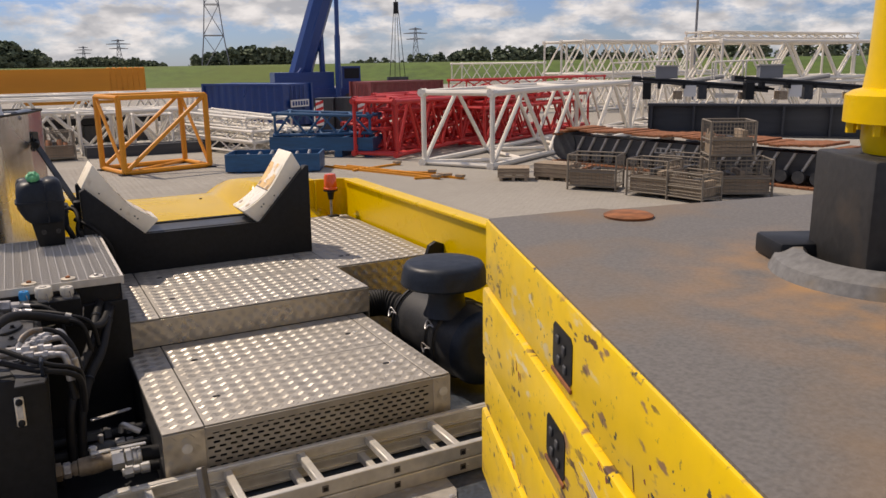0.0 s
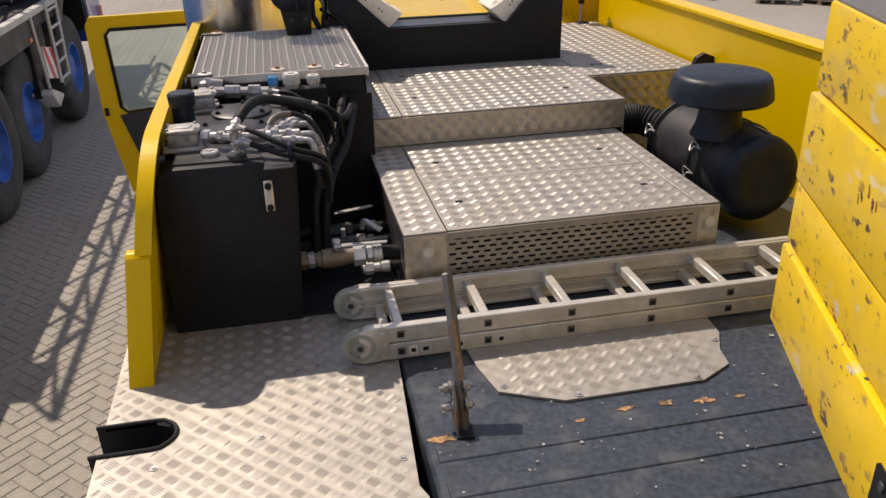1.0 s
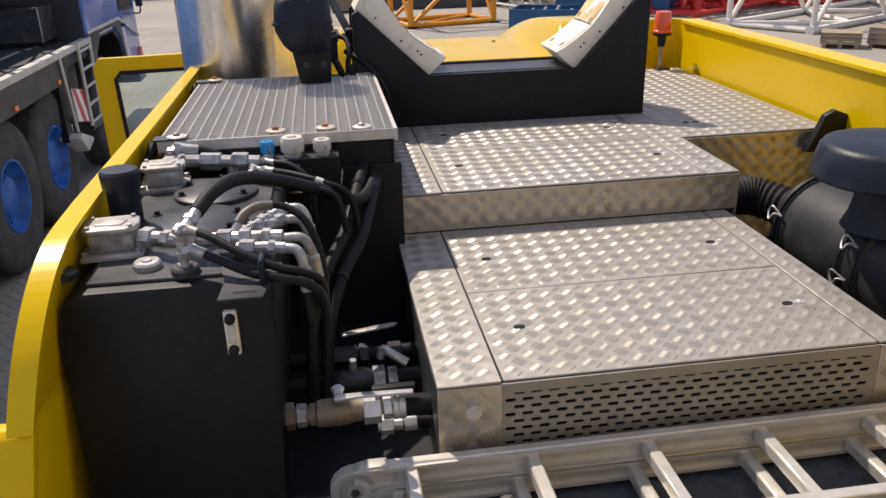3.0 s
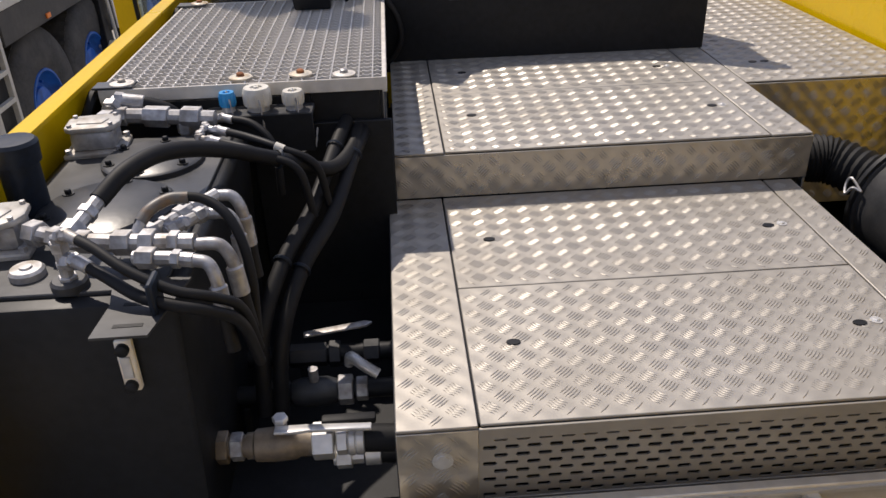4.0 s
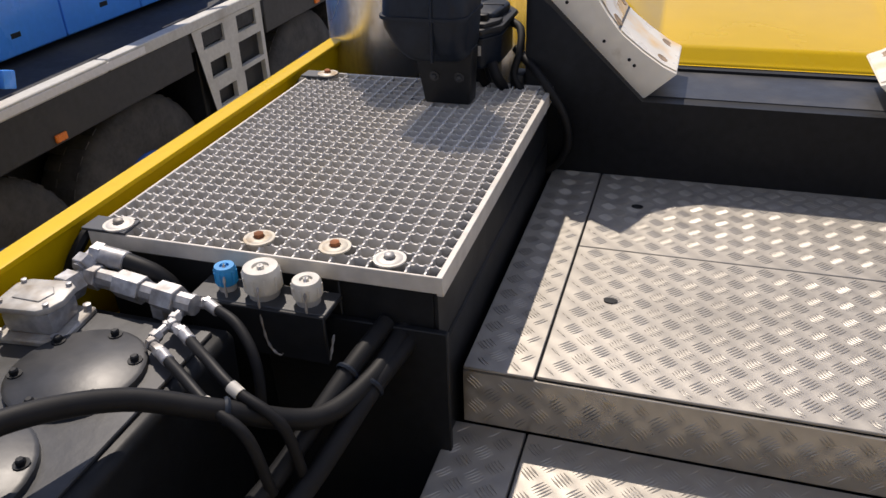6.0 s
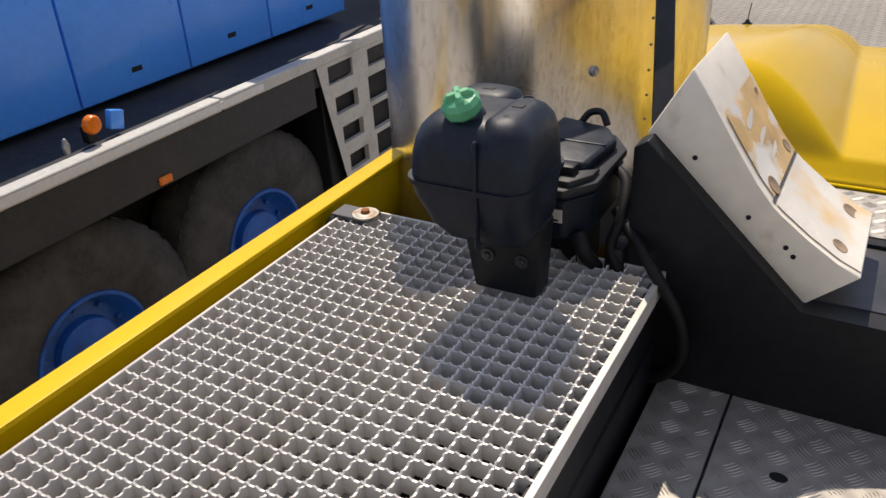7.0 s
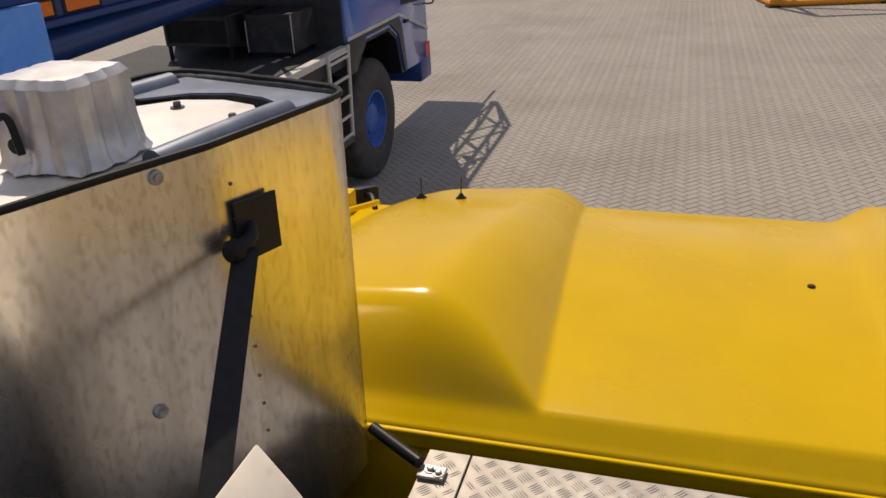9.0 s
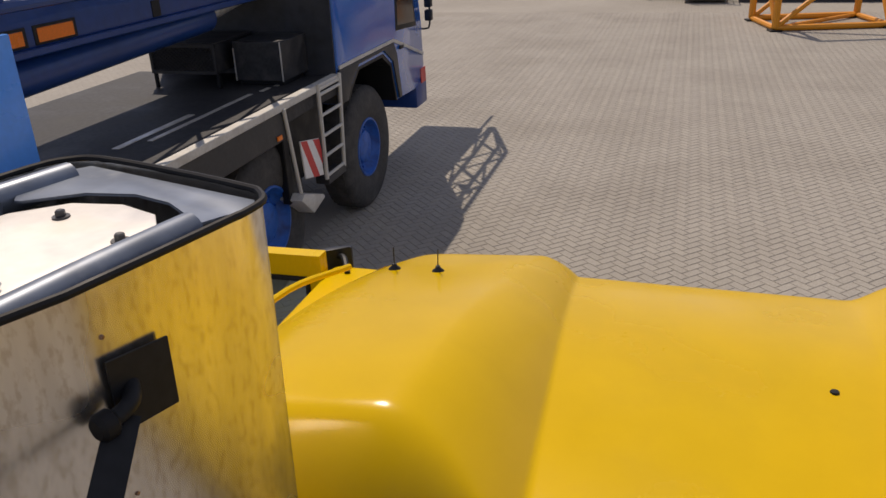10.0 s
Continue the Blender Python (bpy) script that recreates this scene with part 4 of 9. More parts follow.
def filter_head(x, y, turn=0.0):
    """A cast aluminium filter head on a square flange."""
    m = Matrix.Translation((x, y, TT)) @ Matrix.Rotation(radians(turn), 4, "Z")
    ob = part("return_filter", a_box(-0.060, 0.060, -0.052, 0.052, 0.002, 0.014, 0.003, m), CAST, tank, "cast aluminium filter head with bolted lid")
    b = bm_new()
    box(b, -0.045, 0.045, -0.037, 0.037, 0.012, 0.056, 0.012, m, 2)
    part("filter_body", b, ZINC, ob)
    lid = part("filter_lid", prism(bm_new(), [(-0.052, -0.030), (-0.038, -0.044), (0.030, -0.044), (0.046, -0.034), (0.056, -0.010), (0.052, 0.030), (0.034, 0.044), (-0.036, 0.042), (-0.052, 0.026)], 0.054, 0.066, m, 0.004, 2), CAST, ob)
    part("lid_boss", prism(bm_new(), [(-0.030, -0.016), (0.022, -0.022), (0.032, 0.004), (0.018, 0.022), (-0.028, 0.018)], 0.065, 0.0685, m, 0.002), CAST, lid)
    for sx in (-1, 1):
        for sy in (-1, 1):
            part("bolt", lathe(bm_new(), [(0.007, 0), (0.007, 0.009), (0, 0.011)], m @ Matrix.Translation((sx * 0.050, sy * 0.043, 0.014)), 6), ZINC, ob)
            part("lid_screw", lathe(bm_new(), [(0.005, 0), (0.005, 0.005), (0, 0.006)], m @ Matrix.Translation((sx * 0.040, sy * 0.030, 0.066)), 6), ZINC, lid)
    return ob


filter_head(0.188, 3.915, 4)
filter_head(0.216, 4.345, 6)
b = bm_new()
lathe(b, [(0.034, -0.06), (0.034, 0.056), (0.040, 0.058), (0.042, 0.092), (0.037, 0.098), (0, 0.100)], Matrix.Translation((0.185, 4.055, 2.664)), 20)
part("breather_cap", b, PLASTIC, tank, "black ribbed breather cap")


def fitting_run(name, pts, r, parent, label="", material=ZINC):
    """A row of hydraulic fittings: a pipe with hexagons and collars along it."""
    pts = [Vector(p) for p in pts]
    r *= 0.86
    ob = part(name, tube(bm_new(), pts, r * 0.88, 10, 0), material, parent, label, sharp=25)
    for n, (p0, p1) in enumerate(zip(pts, pts[1:])):
        d = p1 - p0
        k = max(1, int(d.length / (r * 2.3)))
        for i in range(k):
            size = (1.30, 1.12, 1.22)[(i + n) % 3]
            a, e = p0 + d * ((i + 0.10) / k), p0 + d * ((i + (0.62, 0.48, 0.75)[(i + n) % 3]) / k)
            part("hex_nut", cyl(bm_new(), a, e, r * size, seg=6, bevel=0.0015), material, ob, sharp=25)
    return ob


def hose(name, pts, r, parent, material=RUBBER, label="", ends=True):
    ob = part(name, tube(bm_new(), pts, r, 10, 7), material, parent, label)
    if ends:
        for p, q in ((pts[0], pts[1]), (pts[-1], pts[-2]))[:1 if ends == "start" else 2]:
            d = (Vector(q) - Vector(p)).normalized()
            b = bm_new()
            cyl(b, Vector(p) - d * 0.006, Vector(p) + d * r * 2.6, r * 1.16, seg=12, bevel=0.002)
            cyl(b, Vector(p) - d * r * 1.3, Vector(p) - d * 0.004, r * 1.28, seg=6)
            part("crimp_collar", b, ZINC, ob)
    return ob


fitting_run("pipe_fitting", [(0.245, 3.90, 2.662), (0.335, 3.845, 2.668), (0.40, 3.825, 2.672), (0.53, 3.805, 2.675)], 0.019, tank, "zinc-plated hydraulic fittings")
fitting_run("pipe_fitting", [(0.325, 3.85, 2.672), (0.352, 3.935, 2.694)], 0.017, tank)
fitting_run("pipe_fitting", [(0.345, 3.775, 2.632), (0.345, 3.775, 2.712), (0.365, 3.768, 2.716)], 0.013, tank)
fitting_run("pipe_fitting", [(0.345, 3.775, 2.672), (0.372, 3.762, 2.676)], 0.012, tank)
fitting_run("pipe_fitting", [(0.445, 3.780, 2.668), (0.50, 3.768, 2.670), (0.535, 3.762, 2.668)], 0.015, tank)
fitting_run("pipe_fitting", [(0.445, 3.85, 2.668), (0.495, 3.925, 2.672), (0.535, 3.965, 2.680)], 0.015, tank)
fitting_run("pipe_fitting", [(0.475, 3.85, 2.672), (0.53, 3.905, 2.678)], 0.013, tank)
fitting_run("pipe_fitting", [(0.218, 4.39, 2.666), (0.226, 4.446, 2.666), (0.285, 4.442, 2.664), (0.368, 4.430, 2.661), (0.448, 4.420, 2.658)], 0.0225, tank)
hose("hydraulic_hose", [(0.245, 4.476, 2.688), (0.29, 4.478, 2.680), (0.34, 4.485, 2.655), (0.37, 4.495, 2.60), (0.38, 4.50, 2.5)], 0.016, tank)
fitting_run("pipe_fitting", [(0.220, 4.438, 2.680), (0.225, 4.476, 2.690), (0.245, 4.476, 2.688)], 0.018, tank)
fitting_run("pipe_fitting", [(0.380, 4.428, 2.656), (0.380, 4.428, 2.56)], 0.018, tank)
fitting_run("pipe_fitting", [(0.425, 4.44, 2.650), (0.432, 4.375, 2.652), (0.425, 4.33, 2.648)], 0.010, tank)
for p0, p1 in (((0.432, 4.375, 2.652), (0.47, 4.355, 2.652)), ((0.425, 4.33, 2.648), (0.462, 4.308, 2.648)), ((0.425, 4.44, 2.652), (0.465, 4.435, 2.652))):
    fitting_run("pipe_fitting", [p0, p1], 0.010, tank)
for pts in (((0.535, 3.762, 2.668), (0.556, 3.755, 2.664), (0.566, 3.748, 2.640), (0.570, 3.742, 2.595)), ((0.53, 3.805, 2.672), (0.565, 3.802, 2.670), (0.582, 3.795, 2.645), (0.588, 3.79, 2.60)), ((0.535, 3.965, 2.678), (0.560, 3.962, 2.676), (0.574, 3.955, 2.65), (0.578, 3.95, 2.60)), ((0.53, 3.905, 2.674), (0.560, 3.903, 2.672), (0.574, 3.895, 2.648), (0.578, 3.89, 2.60))):
    el = part("elbow_tube", tube(bm_new(), pts, 0.0100, 10, 6), ZINC, tank)
    d = (Vector(pts[-1]) - Vector(pts[-2])).normalized()
    part("sleeve", cyl(bm_new(), Vector(pts[-2]) + d * 0.008, Vector(pts[-1]) + d * 0.012, 0.0135, seg=12, bevel=0.003), ZINC, el)
    part("hose_end", cyl(bm_new(), Vector(pts[-1]) + d * 0.010, Vector(pts[-1]) + d * 0.07, 0.0115, seg=12), RUBBER, el)
for x, y, mm in ((0.268, 3.815, ZINC), (0.345, 3.775, BLACK_DUSTY), (0.428, 3.835, BLACK_DUSTY), (0.118, 3.80, BLACK_DUSTY)):
    b = bm_new()
    lathe(b, [(0.027, 0), (0.027, 0.012), (0.023, 0.016), (0.010, 0.016), (0.009, 0.019), (0, 0.019)], Matrix.Translation((x, y, TT + 0.002)), 18)
    part("plug", b, mm, tank)

hose("hydraulic_hose", [(0.352, 3.935, 2.694), (0.385, 3.995, 2.718), (0.43, 4.08, 2.716), (0.50, 4.18, 2.677), (0.60, 4.245, 2.625), (0.69, 4.325, 2.565), (0.735, 4.43, 2.565), (0.752, 4.54, 2.587)], 0.0160, tank, label="thick black hydraulic hose", ends=False)
hose("hydraulic_hose", [(0.365, 3.768, 2.716), (0.405, 3.742, 2.708), (0.46, 3.708, 2.685), (0.52, 3.692, 2.660), (0.57, 3.70, 2.640), (0.60, 3.73, 2.60), (0.60, 3.80, 2.48)], 0.008, tank, ends="start")
hose("hydraulic_hose", [(0.372, 3.762, 2.676), (0.412, 3.735, 2.667), (0.47, 3.692, 2.655), (0.52, 3.678, 2.645), (0.57, 3.686, 2.625), (0.598, 3.72, 2.58), (0.60, 3.79, 2.46)], 0.009, tank, ends="start")
hose("hydraulic_hose", [(0.438, 3.832, 2.682), (0.447, 3.850, 2.702), (0.478, 3.878, 2.714), (0.53, 3.885, 2.710), (0.575, 3.862, 2.680), (0.60, 3.825, 2.61), (0.60, 3.80, 2.50)], 0.008, tank, ends="start")
part("rusty_sleeve", tube(bm_new(), [(0.443, 3.842, 2.695), (0.456, 3.860, 2.7075), (0.482, 3.880, 2.7145), (0.51, 3.884, 2.7135)], 0.0100, 10, 6), BAR_STEEL, tank, "dull rusty sleeve")
hose("hydraulic_hose", [(0.725, 4.53, 2.60), (0.70, 4.42, 2.575), (0.655, 4.25, 2.51), (0.60, 4.12, 2.455), (0.56, 4.02, 2.36), (0.55, 3.97, 2.2)], 0.016, tank, ends=False)
hose("hydraulic_hose", [(0.765, 4.53, 2.575), (0.74, 4.42, 2.555), (0.695, 4.25, 2.49), (0.635, 4.12, 2.435), (0.595, 4.02, 2.34), (0.58, 3.97, 2.18)], 0.016, tank, ends=False)
for pts in (((0.465, 4.435, 2.652), (0.53, 4.405, 2.645), (0.575, 4.37, 2.60), (0.58, 4.35, 2.5)), ((0.47, 4.355, 2.652), (0.53, 4.315, 2.65), (0.60, 4.275, 2.637), (0.67, 4.265, 2.60), (0.69, 4.27, 2.5)), ((0.462, 4.308, 2.648), (0.52, 4.272, 2.646), (0.58, 4.238, 2.636), (0.64, 4.225, 2.605), (0.66, 4.23, 2.5))):
    ob = hose("control_hose", pts, 0.0085, tank, ends="start")
    if len(pts) > 4:
        a = Vector(pts[2])
        d = (Vector(pts[3]) - Vector(pts[1])).normalized()
        part("white_band", cyl(bm_new(), a - d * 0.010, a + d * 0.010, 0.0098, seg=12), WHITE_CAP, ob)
for p, d in (((0.70, 4.42, 2.577), (0.3, 1, 0.3)), ((0.74, 4.42, 2.557), (0.3, 1, 0.3)), ((0.60, 4.12, 2.457), (0.4, 1, 0.4)), ((0.635, 4.12, 2.437), (0.4, 1, 0.4)), ((0.60, 4.245, 2.625), (1, 0.7, -0.4))):
    part("cable_tie", lathe(bm_new(), [(0.0185, -0.004), (0.0205, 0), (0.0185, 0.004)], frame_to(p, Vector(p) + Vector(d)), 14), PLASTIC, tank)
part("cable_tie", a_box(0.49, 0.50, 3.665, 3.71, 2.635, 2.685, 0.003), PLASTIC, tank)

# filler manifold with caps
mani = thing("coupling_bracket", "black bracket with capped quick couplings", "bracket")
part("plate", a_box(0.412, 0.655, 4.455, 4.522, 2.640, 2.650, 0.002), BLACK_DUSTY, mani)
part("bracket_web", a_box(0.412, 0.655, 4.448, 4.456, 2.56, 2.650, 0.002), BLACK, mani)
for x, y, r, h, mm, name in ((0.465, 4.490, 0.018, 0.032, BLUE_CAP, "blue plastic dust cap"), (0.532, 4.490, 0.031, 0.040, WHITE_CAP, "white plastic dust cap"), (0.612, 4.487, 0.024, 0.030, WHITE_CAP, "small white plastic dust cap")):
    b = bm_new()
    lathe(b, [(r * 0.9, -0.10), (r * 0.9, -0.012), (r * 0.82, -0.01), (r * 0.82, 0.016), (0, 0.016)], Matrix.Translation((x, y, 2.650)), 14)
    ob = part("coupling", b, GALV, mani)
    b = bm_new()
    prof = [(r * 0.96, 0.012), (r, 0.014), (r, 0.012 + h * 0.80), (r * 0.9, 0.012 + h), (r * 0.45, 0.012 + h), (r * 0.42, 0.008 + h), (r * 0.2, 0.008 + h), (r * 0.18, 0.014 + h), (0, 0.015 + h)]
    lathe(b, prof, Matrix.Translation((x, y, 2.650)), 20)
    cap = part("dust_cap", b, mm, ob, name)
    for i in range(10):
        a = i * math.pi / 5
        bar("grip_rib", -0.0015, 0.0015, r - 0.001, r + 0.0012, 0.016, 0.012 + h * 0.75, mm, cap, m=Matrix.Translation((x, y, 2.650)) @ Matrix.Rotation(a, 4, "Z"))
    part("chain", tube(bm_new(), [(x, y, 2.665 + h), (x + 0.010, y - r - 0.004, 2.669), (x + 0.018, y - r - 0.012, 2.59), (x + 0.04, y - r - 0.01, 2.565), (x + 0.05, y - r, 2.61)], 0.002, 6, 6, 0.35), ZINC, ob)
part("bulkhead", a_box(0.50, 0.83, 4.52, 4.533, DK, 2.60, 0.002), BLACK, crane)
# added black sheet over the tread deck, standing in for the gap's deep shade
part("gap_shade_sheet", a_box(0.47, 0.818, 3.735, 4.515, DK + 0.003, DK + 0.010, 0.001), BLACK, crane)
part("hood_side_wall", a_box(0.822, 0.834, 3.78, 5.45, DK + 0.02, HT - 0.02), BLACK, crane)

# hydraulic valves between tank and hood
valve = thing("ball_valve", "steel ball valve with a lever between tank and hood", "valve")
VY, VZ = 3.822, 2.254
part("valve_body", lathe(bm_new(), [(0.0, 0.0), (0.024, 0.0), (0.024, 0.012), (0.029, 0.016), (0.031, 0.05), (0.029, 0.085), (0.025, 0.095), (0.025, 0.115), (0, 0.115)], frame_to((0.545, VY, VZ), (0.70, VY, VZ)), 24), BRASS, valve, "dull bronze ball valve body")
for x0, x1, r, mm in ((0.492, 0.512, 0.030, BRASS), (0.516, 0.538, 0.026, ZINC), (0.660, 0.698, 0.034, GALV), (0.702, 0.722, 0.028, GALV)):
    part("hex_nut", cyl(bm_new(), (x0, VY, VZ), (x1, VY, VZ), r, seg=6, bevel=0.002), mm, valve, sharp=25)
part("inlet_pipe", cyl(bm_new(), (0.478, VY, VZ), (0.55, VY, VZ), 0.020, seg=18), BRASS, valve)
part("crimp_collar", lathe(bm_new(), [(0.026, 0), (0.029, 0.003), (0.029, 0.012), (0.027, 0.014), (0.029, 0.016), (0.029, 0.028), (0.026, 0.030)], frame_to((0.722, VY, VZ), (0.80, VY, VZ)), 24), GALV, valve)
part("suction_hose", tube(bm_new(), [(0.745, VY, VZ), (0.78, VY, VZ - 0.002), (0.826, VY, VZ - 0.006)], 0.025, 16, 4), RUBBER, valve, "black rubber suction hose")
part("lever", prism(bm_new(), [(0.600, -0.010), (0.640, -0.009), (0.660, -0.006), (0.768, -0.008), (0.768, 0.008), (0.655, 0.009), (0.600, 0.010)], 0.0, 0.006, Matrix.Translation((0, VY, VZ + 0.046)) @ pose(0, 0, 0, 0, 0, -2), 0.002), GALV, valve, "flat steel valve lever")
part("lever_grip", a_box(0.680, 0.775, VY - 0.014, VY + 0.006, VZ + 0.042, VZ + 0.056, 0.004, None, 2), RUBBER, valve)
part("valve_stem", cyl(bm_new(), (0.608, VY, VZ + 0.02), (0.608, VY, VZ + 0.060), 0.011, seg=12), ZINC, valve)
part("stem_nut", cyl(bm_new(), (0.608, VY, VZ + 0.050), (0.608, VY, VZ + 0.062), 0.014, seg=6, bevel=0.002), GALV, valve)
fitting_run("pipe_fitting", [(0.690, 3.845, 2.192), (0.745, 3.845, 2.192)], 0.020, valve, material=GALV)
part("crimp_collar", cyl(bm_new(), (0.748, 3.845, 2.192), (0.778, 3.845, 2.192), 0.019, seg=18, bevel=0.002), GALV, valve)
part("return_hose", tube(bm_new(), [(0.775, 3.845, 2.192), (0.80, 3.845, 2.190), (0.826, 3.845, 2.186)], 0.016, 12, 4), RUBBER, valve)
low = thing("shut_off_valve", "black shut-off valve deep between tank and hood", "valve")
part("valve_body", lathe(bm_new(), [(0.0, 0.0), (0.024, 0.0), (0.030, 0.02), (0.030, 0.07), (0.024, 0.09), (0, 0.09)], frame_to((0.600, 4.025, 2.205), (0.75, 4.025, 2.205)), 20), BLACK_DUSTY, low)
for x0, x1, r, mm in ((0.555, 0.595, 0.026, BLACK_DUSTY), (0.692, 0.722, 0.031, ZINC), (0.728, 0.752, 0.025, ZINC)):
    part("hex_nut", cyl(bm_new(), (x0, 4.025, 2.205), (x1, 4.025, 2.205), r, seg=6, bevel=0.002), mm, low, sharp=25)
part("pipe", cyl(bm_new(), (0.49, 4.025, 2.205), (0.82, 4.025, 2.205), 0.020, seg=16), BLACK, low)
part("lever", prism(bm_new(), [(0.630, -0.009), (0.760, -0.010), (0.775, 0.0), (0.760, 0.010), (0.630, 0.009)], 0.0, 0.006, Matrix.Translation((0, 4.02, 2.252)) @ pose(0, 0, 0, 0, -3, 8), 0.002), ZINC, low)
part("valve_stem", cyl(bm_new(), (0.645, 4.025, 2.225), (0.645, 4.025, 2.262), 0.010, seg=12), ZINC, low)
part("elbow", tube(bm_new(), [(0.715, 4.06, 2.245), (0.722, 4.04, 2.275), (0.745, 4.02, 2.268), (0.775, 4.01, 2.25)], 0.011, 10, 5), GALV, low)
for z in (2.13, 2.205):
    part("saddle", a_box(0.50, 0.515, 4.00, 4.05, DK + 0.010, z - 0.015, 0.002), BLACK, low)
pipes = thing("pipe_fitting", "dark pipe union deep between tank and hood", "pipe fitting")
part("pipe", cyl(bm_new(), (0.49, 4.165, 2.195), (0.82, 4.165, 2.195), 0.021, seg=16), BLACK, pipes)
for x0, x1, r in ((0.545, 0.575, 0.029), (0.58, 0.66, 0.026), (0.665, 0.69, 0.029), (0.74, 0.775, 0.027)):
    part("hex_nut", cyl(bm_new(), (x0, 4.165, 2.195), (x1, 4.165, 2.195), r, seg=6, bevel=0.002), BLACK_DUSTY, pipes, sharp=25)
part("saddle", a_box(0.60, 0.63, 4.14, 4.19, DK + 0.010, 2.18, 0.002), BLACK, pipes)

# boom rest with two pads
rest_prof = [(0.79, 2.44), (1.925, 2.44), (1.928, 2.965), (1.905, 2.965), (1.64, 2.672), (1.04, 2.672), (0.775, 2.93), (0.752, 2.915), (0.752, 2.62)]
rest = thing("boom_rest", "black steel boom rest with two cream pads", "boom rest")
part("front_plate", prism(bm_new(), rest_prof, -5.505, -5.455, XZ, 0.003), BLACK, rest)
part("rear_plate", prism(bm_new(), rest_prof, -5.77, -5.738, XZ, 0.003), BLACK, rest)
part("top_plate", a_box(1.05, 1.63, 5.505, 5.738, 2.640, 2.668, 0.002), BLACK_DUSTY, rest)
for s in (1, -1):
    def mx(x):
        return x if s > 0 else 2.672 - x
    inner = [(1.116, 2.736), (1.080, 2.752), (1.030, 2.785), (0.985, 2.820), (0.970, 2.834), (0.942, 2.868), (0.905, 2.922), (0.864, 2.985), (0.826, 3.042)]
    poly = [(mx(x), z) for x, z in [(0.762, 2.928), (1.020, 2.648), *inner]]
    pad = part("pad", prism(bm_new(), poly, -5.735, -5.492, XZ, 0.004), PAD, rest, "cream plastic pad with a greasy worn hollow")

    def hollow(u):
        """The place and direction at the share u of the hollow, from its low end to its tip."""
        t = u * (len(inner) - 1)
        i = min(int(t), len(inner) - 2)
        a, c = Vector(inner[i]), Vector(inner[i + 1])
        d = (c - a).normalized()
        return a.lerp(c, t - i), d

    def liner(name, u0, u1, y0, y1, material, lift, label=""):
        b = bm_new()
        n = 14
        ring = []
        for i in range(n + 1):
            p, d = hollow(u0 + (u1 - u0) * i / n)
            o = Vector((d.y, -d.x)) * -lift
            o = o if o.x > 0 else -o
            ring.append([b.verts.new((mx(p.x + o.x), y0 + (y1 - y0) * k / 4, p.y + o.y)) for k in range(5)])
        for p, q in zip(ring, ring[1:]):
            for k in range(4):
                b.faces.new((p[k], p[k + 1], q[k + 1], q[k]))
        return part(name, b, material, pad, label)

    liner("lower_face", 0.015, 0.485, 5.506, 5.730, PAD_PALE, 0.0024, "pale worn lower pad face")
    liner("worn_face", 0.515, 0.845, 5.516, 5.730, PAD_WORN, 0.0024, "orange greasy upper pad face")
    liner("pad_joint", 0.487, 0.513, 5.502, 5.733, BAR_STEEL, 0.0012)
    for u, yc, w, h in ((0.765, 5.605, 0.028, 0.064), (0.695, 5.622, 0.024, 0.068), (0.625, 5.640, 0.026, 0.058)):
        b = bm_new()
        ring = []
        for i in range(18):
            a = i * math.pi / 9
            wob = 1 + 0.14 * math.sin(3 * a + u * 30)
            p, d = hollow(u + (w * math.cos(a) * 0.55 + h * math.sin(a) * 0.12) * wob)
            o = Vector((d.y, -d.x))
            o = o if o.x > 0 else -o
            ring.append(b.verts.new((mx(p.x + o.x * 0.0030), yc + (h * 0.5 * math.sin(a) + w * 0.3 * math.cos(a)) * wob, p.y + o.y * 0.0030)))
        b.faces.new(ring)
        part("bare_spot", b, PAD_PALE, pad)
    for x, z in ((0.843, 2.897), (0.937, 2.808), (1.000, 2.766), (1.013, 2.752)):
        part("pad_screw", lathe(bm_new(), [(0.0042, 0), (0.0042, 0.002), (0, 0.002)], frame_to((mx(x), 5.492, z), (mx(x), 5.48, z)), 10), BLACK, pad)
    for u, y, r in ((0.80, 5.708, 0.006), (0.545, 5.543, 0.017), (0.575, 5.705, 0.013), (0.14, 5.546, 0.015), (0.13, 5.690, 0.018)):
        p, d = hollow(u)
        o = Vector((d.y, -d.x))
        o = o if o.x > 0 else -o
        c = Vector((p.x, y, p.y)) + Vector((o.x, 0, o.y)) * 0.0026
        e = c + Vector((o.x, 0, o.y))
        part("countersunk_hole", lathe(bm_new(), [(r, 0), (r, 0.0010), (r * 0.86, 0.0012), (r * 0.8, 0.0006), (0, 0.0006)], frame_to((mx(c.x), c.y, c.z), (mx(e.x), e.y, e.z)), 18), PAD_HOLE, pad)
hose("cable_conduit", [(0.72, 5.49, 2.78), (0.80, 5.42, 2.73), (0.86, 5.41, 2.64), (0.87, 5.42, 2.56), (0.84, 5.43, 2.50), (0.80, 5.44, 2.47)], 0.011, rest, ends=False, label="black corrugated cable conduit")

# air cleaner
AC0, AC1 = Vector((2.195, 3.965, 2.300)), Vector((2.157, 4.555, 2.300))
ACD = (AC1 - AC0).normalized()
cleaner = thing("air_cleaner", "black plastic air cleaner with a mushroom rain cap", "air cleaner")
